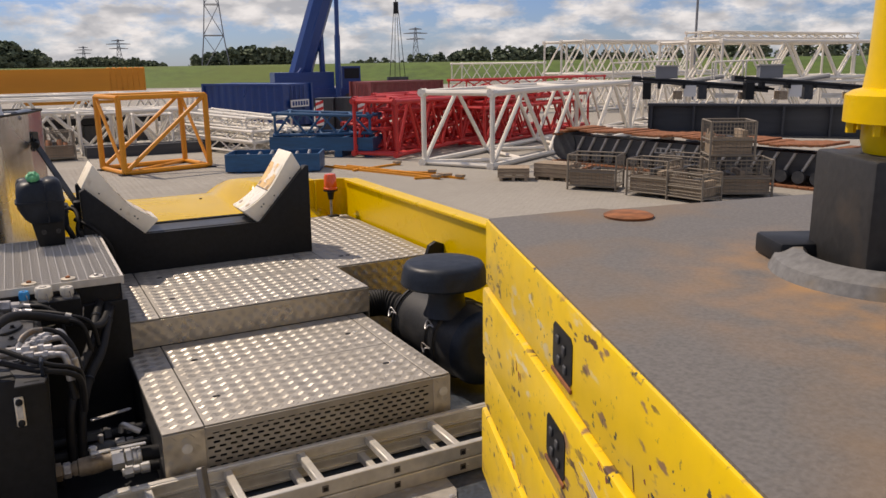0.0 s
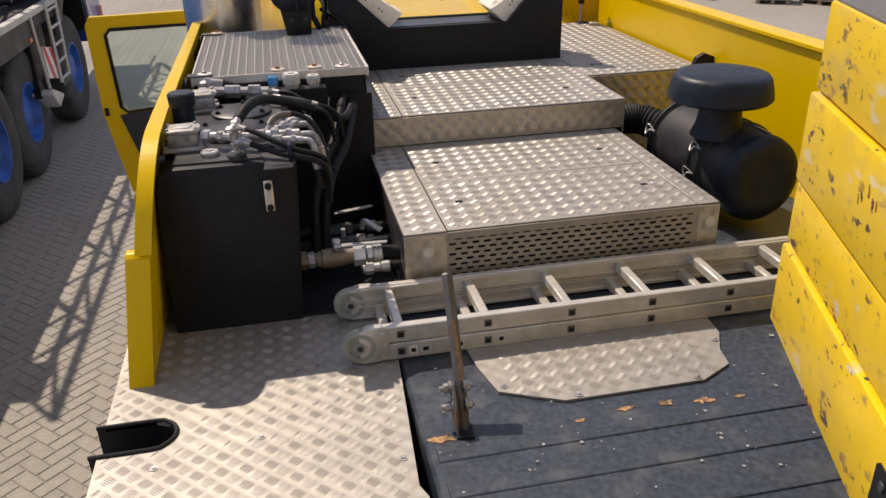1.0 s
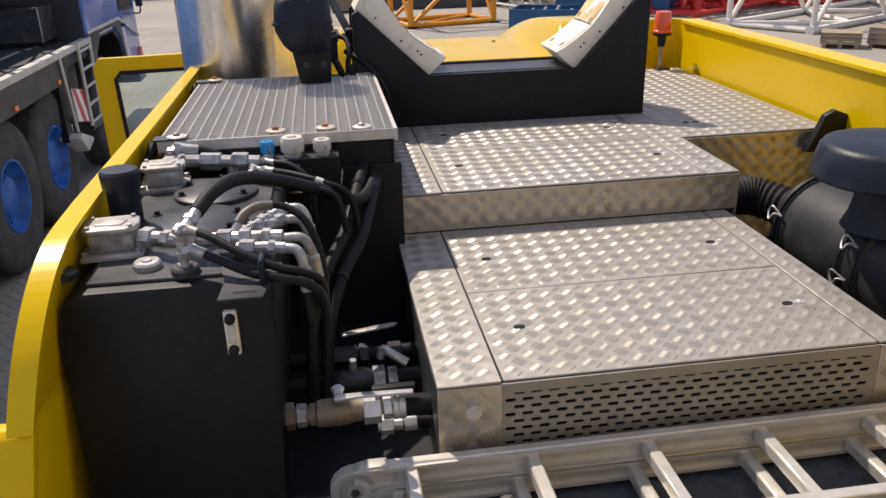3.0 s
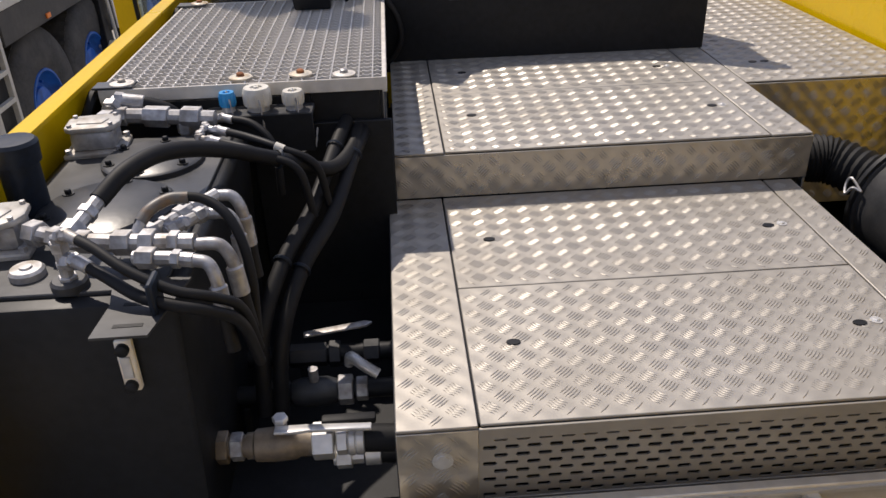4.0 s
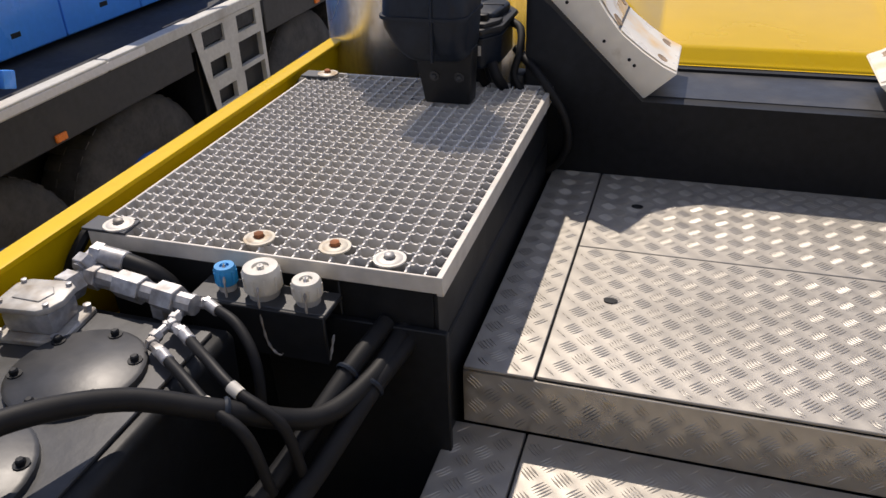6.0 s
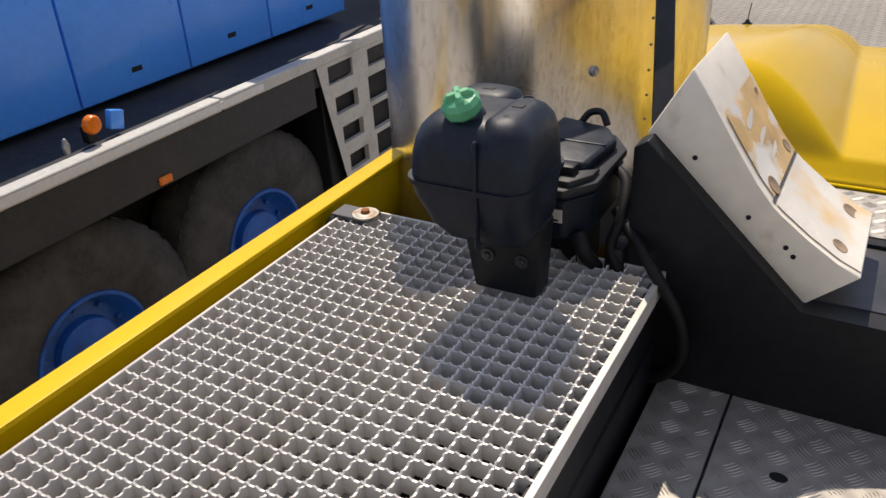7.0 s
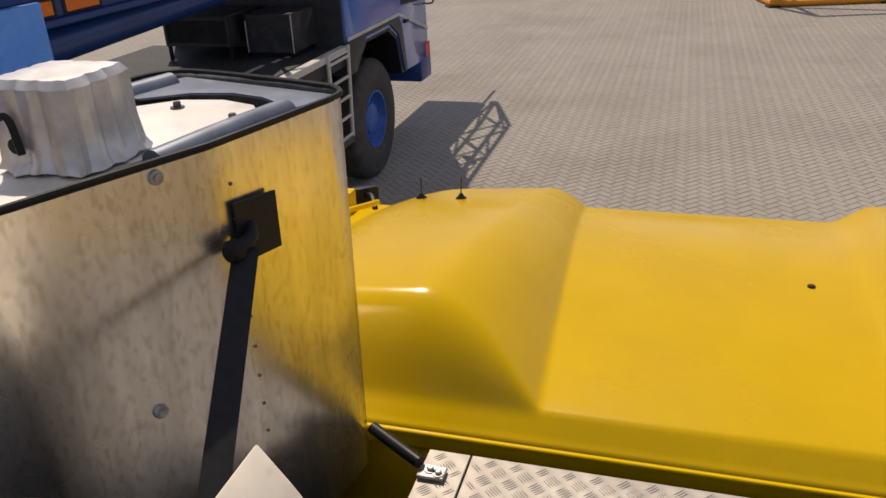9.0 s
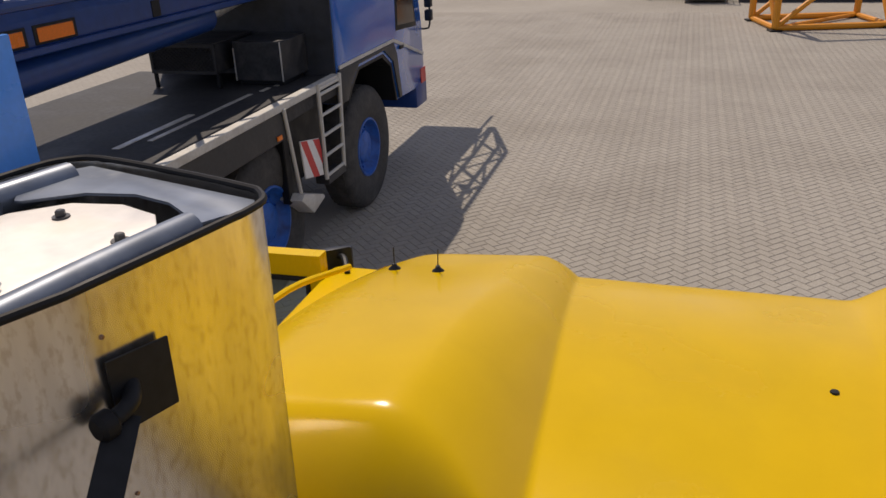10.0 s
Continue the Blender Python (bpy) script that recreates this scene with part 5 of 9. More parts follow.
part("canister", lathe(bm_new(), [(0.160, 0.052), (0.164, 0.056), (0.168, 0.17), (0.176, 0.175), (0.176, 0.195), (0.170, 0.20), (0.170, 0.235), (0.176, 0.24), (0.176, 0.26), (0.168, 0.265), (0.165, 0.53), (0.172, 0.535), (0.172, 0.56), (0.14, 0.585), (0, 0.59)], frame_to(AC0, AC1), 44), PLASTIC_DUSTY, cleaner)
part("end_cover", lathe(bm_new(), [(0, 0.010), (0.05, 0.010), (0.085, 0.006), (0.105, 0.0), (0.128, 0.002), (0.148, 0.012), (0.162, 0.030), (0.167, 0.055), (0.160, 0.058)], frame_to(AC0, AC1), 44), PLASTIC, cleaner, "black rounded service cover")
part("intake_neck", lathe(bm_new(), [(0.105, -0.10), (0.088, -0.06), (0.080, -0.02), (0.080, 0.03), (0.09, 0.05)], Matrix.Translation((2.11, 4.185, 2.525)), 28), PLASTIC, cleaner)
b = bm_new()
lathe(b, [(0.09, 0.045), (0.184, 0.036), (0.193, 0.046), (0.189, 0.074), (0.178, 0.118), (0.168, 0.131), (0.152, 0.136), (0.09, 0.140), (0, 0.142)], Matrix.Translation((2.10, 4.185, 2.530)), 44)
part("rain_cap", b, PLASTIC, cleaner, "black mushroom rain cap")
part("intake_hose", tube(bm_new(), [AC1 - ACD * 0.03, AC1 + Vector((-0.01, 0.05, 0.01)), (2.06, 4.73, 2.335), (1.96, 4.755, 2.34), (1.86, 4.75, 2.33)], 0.066, 16, 14, 0.05), RUBBER, cleaner, "ribbed black rubber intake hose")
for s0 in (0.185, 0.25, 0.547):
    p = AC0 + ACD * s0
    part("strap_band", lathe(bm_new(), [(0.175, -0.008), (0.180, -0.006), (0.180, 0.006), (0.175, 0.008)], frame_to(p, p + ACD), 40), BLACK, cleaner)
for s0, a0 in ((0.215, 152), (0.215, 184), (0.54, 160)):
    a = radians(a0)
    o = AC0 + ACD * s0 + Vector((math.cos(a), 0, math.sin(a))) * 0.178
    out = Vector((math.cos(a), 0, math.sin(a)))
    up = Vector((-math.sin(a), 0, math.cos(a)))
    b = bm_new()
    tube(b, [o - ACD * 0.028, o - ACD * 0.01 + out * 0.014, o + up * 0.022 + out * 0.016, o + ACD * 0.02 + out * 0.012, o + ACD * 0.012 - up * 0.018 + out * 0.012, o - ACD * 0.028], 0.0035, 6)
    part("wire_clamp", b, ZINC, cleaner)
part("label_plate", a_box(-0.05, 0.05, -0.012, 0.012, 0, 0.003, 0.001, frame_to(AC0 + ACD * 0.12 + Vector((0.045, 0, 0.162)), AC0 + ACD * 0.12 + Vector((0.09, 0, 0.32)))), STEEL_BLUE, cleaner)
b = bm_new()
prism(b, [(2.38, 2.40), (2.53, 2.40), (2.53, 2.535), (2.48, 2.555), (2.44, 2.535), (2.42, 2.48)], -5.02, -4.99, XZ, 0.003)
part("hinge_bracket", b, BLACK, crane)

# beacon on the corner
beacon = thing("beacon_light", "orange beacon lamp on a thin steel stem", "beacon")
BX, BY, BZ = 2.40, 6.42, 2.655
part("stem", tube(bm_new(), [(BX, BY, UT), (BX, BY, BZ - 0.05)], 0.009, 8, 0), ZINC, beacon)
part("stem_foot", a_box(BX - 0.03, BX + 0.04, BY - 0.05, BY + 0.01, UT, UT + 0.008, 0.002), BLACK, beacon)
part("beacon_lamp", lathe(bm_new(), [(0.0, 0), (0.045, 0), (0.05, 0.01), (0.05, 0.02), (0.046, 0.024), (0.042, 0.10), (0.036, 0.115), (0, 0.12)], Matrix.Translation((BX, BY, BZ)), 24), BEACON, beacon, "orange beacon lamp")
part("beacon_socket", lathe(bm_new(), [(0, -0.06), (0.018, -0.06), (0.024, -0.01), (0.05, 0), (0.05, 0.012)], Matrix.Translation((BX, BY, BZ - 0.002)), 20), BLACK, beacon)
part("wall_bracket", tube(bm_new(), [(2.56, 6.36, UT), (2.56, 6.36, 2.54), (2.59, 6.36, 2.60), (2.60, 6.40, 2.64)], 0.014, 8, 4), BLACK, crane)
for x in (2.34, 2.46):
    part("panel_rib", a_box(x, x + 0.012, 6.570, 6.592, 2.48, 2.70, 0.003), YELLOW, crane)

# exhaust casing
plan = [(0.06, 5.80), (0.10, 5.725), (0.16, 5.688), (0.23, 5.675), (0.31, 5.685), (0.375, 5.72), (0.432, 5.785), (0.442, 5.802), (0.49, 5.911), (0.57, 6.092), (0.579, 6.114), (0.5855, 6.138), (0.618, 6.258), (0.648, 6.375), (0.655, 6.40), (0.658, 6.45), (0.635, 6.485), (0.60, 6.505), (0.42, 6.56), (0.25, 6.60), (0.19, 6.585), (0.155, 6.53), (0.12, 6.36), (0.09, 6.15), (0.065, 5.95)]


def shrink(poly, d):
    c = Vector((sum(p[0] for p in poly) / len(poly), sum(p[1] for p in poly) / len(poly)))
    return [tuple(c + (Vector(p) - c) * (1 - d / max(0.05, (Vector(p) - c).length))) for p in poly]


b = bm_new()


def taper(x, z):
    """The sheet draws in a little towards its foot on the side of the rest."""
    return x - 0.016 * max(0, x - 0.40) / 0.25 * (3.275 - z) / 0.875


lo = [b.verts.new((taper(x, 2.40), y, 2.40)) for x, y in plan]
hi = [b.verts.new((x, y, 3.275)) for x, y in plan]
for i in range(len(plan)):
    j = (i + 1) % len(plan)
    b.faces.new((lo[i], lo[j], hi[j], hi[i]))
inn = shrink(plan, 0.004)
lo2 = [b.verts.new((taper(x, 2.40), y, 2.40)) for x, y in inn]
hi2 = [b.verts.new((x, y, 3.275)) for x, y in inn]
for i in range(len(plan)):
    j = (i + 1) % len(plan)
    b.faces.new((hi[i], hi[j], hi2[j], hi2[i]))
    b.faces.new((lo2[j], lo2[i], hi2[i], hi2[j]))
casing = thing("exhaust_casing", "heat-stained stainless steel exhaust casing", "exhaust")
part("casing_sheet", b, STAINLESS, casing, sharp=50)
part("rubber_edge", tube(bm_new(), [(x, y, 3.278) for x, y in plan + plan[:1]], 0.0065, 8, 3), RUBBER, casing)
part("floor_plate", prism(bm_new(), shrink(plan, 0.035), 3.10, 3.11), DARK_STEEL, casing)
for pts in ([(0.52, 6.05, 3.262), (0.558, 6.20, 3.266), (0.588, 6.36, 3.262)], [(0.19, 6.40, 3.262), (0.23, 6.54, 3.262)]):
    part("support_tube", tube(bm_new(), pts, 0.027, 14, 5), STEEL_BLUE, casing, "blue-grey support tube")
lid_poly = [(0.10, 5.80), (0.15, 5.74), (0.23, 5.715), (0.31, 5.73), (0.37, 5.78), (0.43, 5.92), (0.50, 6.12), (0.545, 6.27), (0.545, 6.34), (0.50, 6.40), (0.42, 6.43), (0.33, 6.42), (0.26, 6.36), (0.20, 6.22), (0.14, 6.0)]
part("muffler_end", prism(bm_new(), lid_poly, 3.258, 3.264, None, 0.0015), LID_ALU, casing)
part("muffler_body", prism(bm_new(), shrink(lid_poly, 0.008), 3.115, 3.258), DARK_STEEL, casing)
gusset = [(0.165, 6.50), (0.24, 6.585), (0.63, 6.475), (0.648, 6.44), (0.615, 6.40), (0.575, 6.33), (0.555, 6.40), (0.50, 6.44), (0.42, 6.465), (0.33, 6.455), (0.25, 6.40), (0.235, 6.40)]
part("gusset_plate", prism(bm_new(), gusset, 3.264, 3.269, None, 0.001), STEEL_BLUE, casing, "blue-grey steel gusset plate")
for x, y in ((0.515, 6.296), (0.36, 6.36), (0.35, 5.84), (0.22, 6.20)):
    part("bolt", bolt(bm_new(), (x, y, 3.265), 0.008, 0.010), BLACK_DUSTY, casing)
for p, n in (((0.541, 6.021, 3.256), (0.94, -0.35, 0)), ((0.513, 5.955, 2.875), (0.92, -0.39, 0)), ((0.395, 5.745, 2.80), (0.8, -0.6, 0))):
    n, p = Vector(n).normalized(), Vector((taper(p[0], p[2]), p[1], p[2]))
    part("screw", lathe(bm_new(), [(0.013, -0.004), (0.0115, 0.003), (0.007, 0.003), (0.007, 0.007), (0, 0.007)], frame_to(p, p + n), 14), ZINC, casing)
for i in range(13):
    p = Vector((taper(0.5785, 2.46 + i * 0.062), 6.146, 2.46 + i * 0.062)) + Vector((0.956, -0.293, 0)) * 0.008
    part("rivet", lathe(bm_new(), [(0.004, 0), (0.003, 0.003), (0, 0.004)], frame_to(p, p + Vector((0.956, -0.293, 0))), 8), BURNT, casing)
b = bm_new()
lathe(b, [(0.085, 0), (0.085, 0.030), (0.078, 0.032), (0.074, 0.036)], Matrix.Translation((0.235, 5.80, 3.264)), 28)
lathe(b, [(0.079, 0.034), (0.079, 0.058), (0.070, 0.060)], Matrix.Translation((0.235, 5.80, 3.264)), 28)
tube(b, [(0.235, 5.80, 3.29), (0.235, 5.80, 3.335), (0.217, 5.797, 3.40), (0.176, 5.790, 3.46), (0.130, 5.782, 3.502)], 0.068, 24, 6)
part("exhaust_pipe", b, BURNT, casing, "heat-tinted exhaust pipe with a bend")
def heat_shield():
    """A pressed box with flutes down its sides and a flared, crumpled foot."""
    x0, x1, y0, y1, zb, zt = 0.308, 0.452, 5.985, 6.125, 3.266, 3.405
    rows = [(zb, 0.010), (zb + 0.018, 0.003), (zb + 0.06, 0.0), (zt - 0.012, 0.0), (zt, -0.008)]
    n = 11
    rim = []
    for i in range(n):
        rim.append((i / n, 0.0, 0))
    for i in range(n):
        rim.append((1.0, i / n, 1))
    for i in range(n):
        rim.append((1 - i / n, 1.0, 2))
    for i in range(n):
        rim.append((0.0, 1 - i / n, 3))
    rng = random.Random(8)
    b = bm_new()
    rings = []
    for k, (z, out) in enumerate(rows):
        ring = []
        for i, (u, v, side) in enumerate(rim):
            flute = 0.007 if i % n in (2, 3, 5, 6, 8, 9) else 0.0
            o = out + (flute if k < 4 else flute * 0.6) + (rng.uniform(-0.006, 0.008) if k == 0 else rng.uniform(-0.0012, 0.0012))
            x, y = x0 + (x1 - x0) * u, y0 + (y1 - y0) * v
            x += {1: o, 3: -o}.get(side, 0) + (0 if side in (1, 3) else (u - 0.5) * 2 * out)
            y += {0: -o, 2: o}.get(side, 0) + (0 if side in (0, 2) else (v - 0.5) * 2 * out)
            ring.append(b.verts.new((x, y, z + (rng.uniform(0, 0.006) if k == 0 else 0))))
        rings.append(ring)
    m = len(rim)
    for a, e in zip(rings, rings[1:]):
        for i in range(m):
            b.faces.new((a[i], a[(i + 1) % m], e[(i + 1) % m], e[i]))
    mid = b.verts.new(((x0 + x1) / 2, (y0 + y1) / 2, zt + 0.002))
    for i in range(m):
        b.faces.new((rings[-1][i], rings[-1][(i + 1) % m], mid))
    return b


shield = part("heat_shield_box", heat_shield(), GALV, casing, "crumpled pressed-steel heat shield box", sharp=30)
part("cable_hole", lathe(bm_new(), [(0.020, 0), (0.020, 0.004), (0, 0.004)], frame_to((0.302, 6.03, 3.30), (0.20, 6.03, 3.30)), 14), BLACK, shield)
part("cable_hole", lathe(bm_new(), [(0.012, 0), (0.012, 0.004), (0, 0.004)], frame_to((0.345, 5.977, 3.31), (0.345, 5.9, 3.31)), 14), BLACK, shield)
part("sensor_lead", tube(bm_new(), [(0.31, 5.85, 3.285), (0.325, 5.90, 3.305), (0.33, 5.95, 3.345), (0.35, 5.968, 3.355), (0.36, 5.968, 3.30)], 0.006, 8), BLACK, casing)
# support strap through an opening in the sheet
strap_n = Vector((0.956, -0.293, 0))
along = Vector((0.293, 0.956, 0))
o = Vector((0.5985, 6.176, 3.116)) + strap_n * 0.0085
b = bm_new()
f = [b.verts.new(o + along * u + Vector((0, 0, w)) + strap_n * d) for d in (0, -0.004) for u, w in ((-0.044, 0.058), (0.050, 0.050), (0.048, -0.054), (-0.044, -0.050))]
for ids in ((0, 1, 2, 3), (7, 6, 5, 4), (0, 4, 5, 1), (1, 5, 6, 2), (2, 6, 7, 3), (3, 7, 4, 0)):
    b.faces.new([f[i] for i in ids])
part("strap_opening", b, BLACK, casing)
knee = Vector((0.603, 6.107, 3.104))
part("strap_arm", tube(bm_new(), [(0.588, 6.173, 3.128), (0.613, 6.138, 3.116), knee], 0.012, 10, 4), BLACK, casing)
part("strap_roller", cyl(bm_new(), knee - along * 0.022, knee + along * 0.006, 0.020, seg=18, bevel=0.006), RUBBER, casing)
b = bm_new()
p0, p1 = Vector((0.606, 6.128, 3.100)), Vector((0.748, 5.66, 2.82))
d = (p1 - p0).normalized()
wide = Vector((0.50, 0.86, 0.0))
wide = (wide - d * wide.dot(d)).normalized()
thick = d.cross(wide).normalized() * 0.004
q = [p0 - wide * 0.021, p0 + wide * 0.021, p1 + wide * 0.021, p1 - wide * 0.021]
f = [b.verts.new(v - thick) for v in q] + [b.verts.new(v + thick) for v in q]
for ids in ((0, 1, 2, 3), (7, 6, 5, 4), (0, 4, 5, 1), (1, 5, 6, 2), (2, 6, 7, 3), (3, 7, 4, 0)):
    b.faces.new([f[i] for i in ids])
part("support_strap", b, BLACK, casing, "black steel support strap")
part("strap_clevis", a_box(0.728, 0.774, 5.625, 5.690, 2.79, 2.845, 0.008, None, 2), BLACK, casing)
part("clevis_bolt", cyl(bm_new(), (0.716, 5.655, 2.818), (0.786, 5.655, 2.818), 0.010, seg=10), BLACK_DUSTY, casing)
b = bm_new()
f = [b.verts.new(Vector((taper(0.5755, z), 6.146, z)) + along * u + strap_n * w) for w in (0.0035, 0.0075) for u, z in ((-0.014, 3.265), (0.014, 3.265), (0.010, 2.42), (-0.018, 2.42))]
for ids in ((0, 1, 2, 3), (7, 6, 5, 4), (0, 4, 5, 1), (1, 5, 6, 2), (2, 6, 7, 3), (3, 7, 4, 0)):
    b.faces.new([f[i] for i in ids])
part("seam_strip", b, STAINLESS, casing)
part("gas_strut", cyl(bm_new(), (0.665, 6.43, 2.512), (0.80, 6.356, UT + 0.022), 0.014, seg=12), BLACK, casing)
part("strut_foot", a_box(0.80, 0.86, 6.326, 6.366, UT + 0.004, UT + 0.012, 0.002), ZINC, casing)
for x, y in ((0.826, 6.350), (0.846, 6.342)):
    part("bolt", bolt(bm_new(), (x, y, UT + 0.012), 0.008, 0.006), ZINC, casing)

# coolant tank and fuse box
def rounded_rings(bm, levels, m=None, per=8):
    """Skins a stack of rounded rectangles (z, x0, x1, y0, y1, corner radius) and closes both ends."""
    rings = []
    for z, x0, x1, y0, y1, r in levels:
        ring = []
        for cx, cy, a0 in ((x1 - r, y1 - r, 0), (x0 + r, y1 - r, 90), (x0 + r, y0 + r, 180), (x1 - r, y0 + r, 270)):
            for k in range(per + 1):
                a = radians(a0 + 90 * k / per)
                p = Vector((cx + r * math.cos(a), cy + r * math.sin(a), z))
                ring.append(bm.verts.new(m @ p if m else p))
        rings.append(ring)
    n = len(rings[0])
    for a, e in zip(rings, rings[1:]):
        for i in range(n):
            bm.faces.new((a[i], a[(i + 1) % n], e[(i + 1) % n], e[i]))
    bm.faces.new(rings[0][::-1])
    bm.faces.new(rings[-1])
    return bm


res = thing("coolant_tank", "black plastic coolant tank with a green screw cap", "coolant tank", m=Matrix.Translation((0.560 * 0.13, 5.26 * 0.13, 2.985 * 0.13)) @ Matrix.Scale(0.87, 4))
part("lower_shell", rounded_rings(bm_new(), [(2.792, 0.53, 0.665, 5.225, 5.36, 0.03), (2.798, 0.515, 0.675, 5.212, 5.368, 0.035), (2.825, 0.490, 0.683, 5.196, 5.378, 0.04), (2.88, 0.464, 0.687, 5.184, 5.384, 0.042), (2.905, 0.461, 0.689, 5.182, 5.386, 0.042)]), PLASTIC, res, sharp=60)
part("body_seam", rounded_rings(bm_new(), [(2.904, 0.455, 0.694, 5.177, 5.391, 0.045), (2.913, 0.455, 0.694, 5.177, 5.391, 0.045)]), PLASTIC, res)
part("upper_shell", rounded_rings(bm_new(), [(2.912, 0.462, 0.689, 5.182, 5.386, 0.042), (2.955, 0.464, 0.688, 5.184, 5.384, 0.045), (2.980, 0.468, 0.685, 5.188, 5.381, 0.05), (2.998, 0.475, 0.679, 5.196, 5.375, 0.052), (3.011, 0.487, 0.668, 5.208, 5.364, 0.052), (3.018, 0.503, 0.653, 5.224, 5.350, 0.05), (3.020, 0.520, 0.636, 5.240, 5.335, 0.045)]), PLASTIC, res, sharp=75)
part("top_ridge", rounded_rings(bm_new(), [(2.940, 0.585, 0.689, 5.183, 5.385, 0.045), (2.985, 0.588, 0.6855, 5.188, 5.380, 0.045), (3.004, 0.592, 0.680, 5.196, 5.374, 0.042), (3.018, 0.600, 0.668, 5.208, 5.362, 0.033), (3.025, 0.610, 0.656, 5.222, 5.348, 0.022), (3.027, 0.620, 0.646, 5.238, 5.335, 0.012)]), PLASTIC, res, sharp=80)
part("rear_lobe", rounded_rings(bm_new(), [(2.93, 0.464, 0.600, 5.33, 5.44, 0.03), (2.992, 0.468, 0.598, 5.335, 5.438, 0.035), (3.014, 0.478, 0.590, 5.345, 5.428, 0.035), (3.021, 0.495, 0.575, 5.360, 5.412, 0.024)]), PLASTIC, res, sharp=80)
part("square_opening", a_box(0.622, 0.643, 5.288, 5.306, 3.0255, 3.0284, 0.001), BLACK, res)
part("lobe_slot", a_box(0.522, 0.545, 5.378, 5.392, 3.0195, 3.0222, 0.001), BLACK, res)
part("moulded_ring", lathe(bm_new(), [(0.013, 0), (0.013, 0.0025), (0.010, 0.0025), (0.010, 0)], Matrix.Translation((0.628, 5.345, 3.0235)), 20), PLASTIC, res)
part("pin_hole", lathe(bm_new(), [(0.005, 0), (0.005, 0.0014), (0, 0.0014)], Matrix.Translation((0.632, 5.246, 3.026)), 12), BLACK, res)
part("side_rib", a_box(0.600, 0.608, 5.176, 5.190, 2.80, 3.00, 0.003), PLASTIC, res)
CAP_M = Matrix.Translation((0.556, 5.248, 3.012)) @ pose(0, 0, 0, 18, -10, 12) @ Matrix.Scale(0.86, 4)
part("filler_neck", lathe(bm_new(), [(0.046, -0.02), (0.040, 0.006), (0.034, 0.014), (0.030, 0.022)], CAP_M, 24), PLASTIC, res)
cap = part("screw_cap", lathe(bm_new(), [(0.036, 0.016), (0.040, 0.022), (0.041, 0.040), (0.034, 0.050), (0.014, 0.056), (0, 0.057)], CAP_M, 9), GREEN_CAP, res, "green faceted plastic cap", sharp=10)
for a in (20, 110):
    part("cap_grip", rounded_rings(bm_new(), [(0.046, -0.033, 0.033, -0.010, 0.010, 0.008), (0.058, -0.030, 0.030, -0.008, 0.008, 0.007), (0.064, -0.022, 0.022, -0.005, 0.005, 0.004)], CAP_M @ Matrix.Rotation(radians(a), 4, "Z"), 3), GREEN_CAP, cap, sharp=20)
part("tank_bracket", prism(bm_new(), [(0.545, (GT - 0.388) / 0.87), (0.672, (GT - 0.388) / 0.87), (0.682, 2.81), (0.515, 2.825)], -5.345, -5.28, XZ, 0.006), BLACK, res)
for x in (0.575, 0.645):
    part("bracket_bolt", bolt(bm_new(), (x, 5.278, 2.735), 0.008, 0.006, (0, -1, 0)), BLACK_DUSTY, res)
fbox = thing("fuse_box", "black plastic electrical box with a paper label", "electrical box")
fplan = [(0.530, 5.385), (0.660, 5.385), (0.700, 5.440), (0.700, 5.600), (0.660, 5.660), (0.530, 5.690)]
part("box_body", prism(bm_new(), shrink(fplan, 0.014), 2.748, 2.838, None, 0.010, 3), PLASTIC, fbox)
part("box_flange", prism(bm_new(), fplan, 2.836, 2.850, None, 0.004, 2), PLASTIC_DUSTY, fbox)
part("lower_lip", prism(bm_new(), shrink(fplan, 0.006), 2.822, 2.827, None, 0.002), PLASTIC, fbox)
part("box_lid", prism(bm_new(), [(0.545, 5.452), (0.672, 5.460), (0.684, 5.590), (0.650, 5.645), (0.545, 5.672)], 2.849, 2.872, None, 0.010, 3), PLASTIC, fbox)
part("lid_fold", prism(bm_new(), [(0.548, 5.545), (0.676, 5.545), (0.676, 5.553), (0.548, 5.553)], 2.870, 2.8745, None, 0.002), PLASTIC, fbox)
part("lid_rim", prism(bm_new(), [(0.640, 5.400), (0.664, 5.400), (0.690, 5.445), (0.690, 5.480), (0.672, 5.452), (0.640, 5.440)], 2.849, 2.861, None, 0.004, 2), PLASTIC_DUSTY, fbox)
part("lid_catch", a_box(0.630, 0.662, 5.425, 5.452, 2.850, 2.876, 0.004, None, 2), BLACK, fbox)
lab = part("label_sticker", a_box(0.618, 0.654, 5.3955, 5.398, 2.784, 2.808), WHITE_CAP, fbox)
for i in range(3):
    bar("print_bar", 0.622, 0.622 + (0.016, 0.012, 0.026)[i], 5.3942, 5.3954, 2.801 - i * 0.007, 2.804 - i * 0.007, BLACK, lab)
part("lid_clip", tube(bm_new(), [(0.585, 5.668, 2.862), (0.600, 5.675, 2.882), (0.625, 5.672, 2.886), (0.640, 5.662, 2.866)], 0.007, 8), BLACK, fbox)
hose("wiring_loom", [(0.675, 5.42, 2.76), (0.690, 5.41, 2.73), (0.700, 5.43, 2.70), (0.700, 5.47, 2.66)], 0.014, fbox, ends=False)
hose("wiring_loom", [(0.690, 5.56, 2.83), (0.725, 5.52, 2.82), (0.735, 5.47, 2.78), (0.725, 5.45, 2.73), (0.745, 5.44, 2.69)], 0.010, fbox, ends=False)
hose("wiring_loom", [(0.640, 5.43, 2.75), (0.650, 5.45, 2.70), (0.690, 5.475, 2.665), (0.735, 5.47, 2.67)], 0.012, fbox, ends=False)
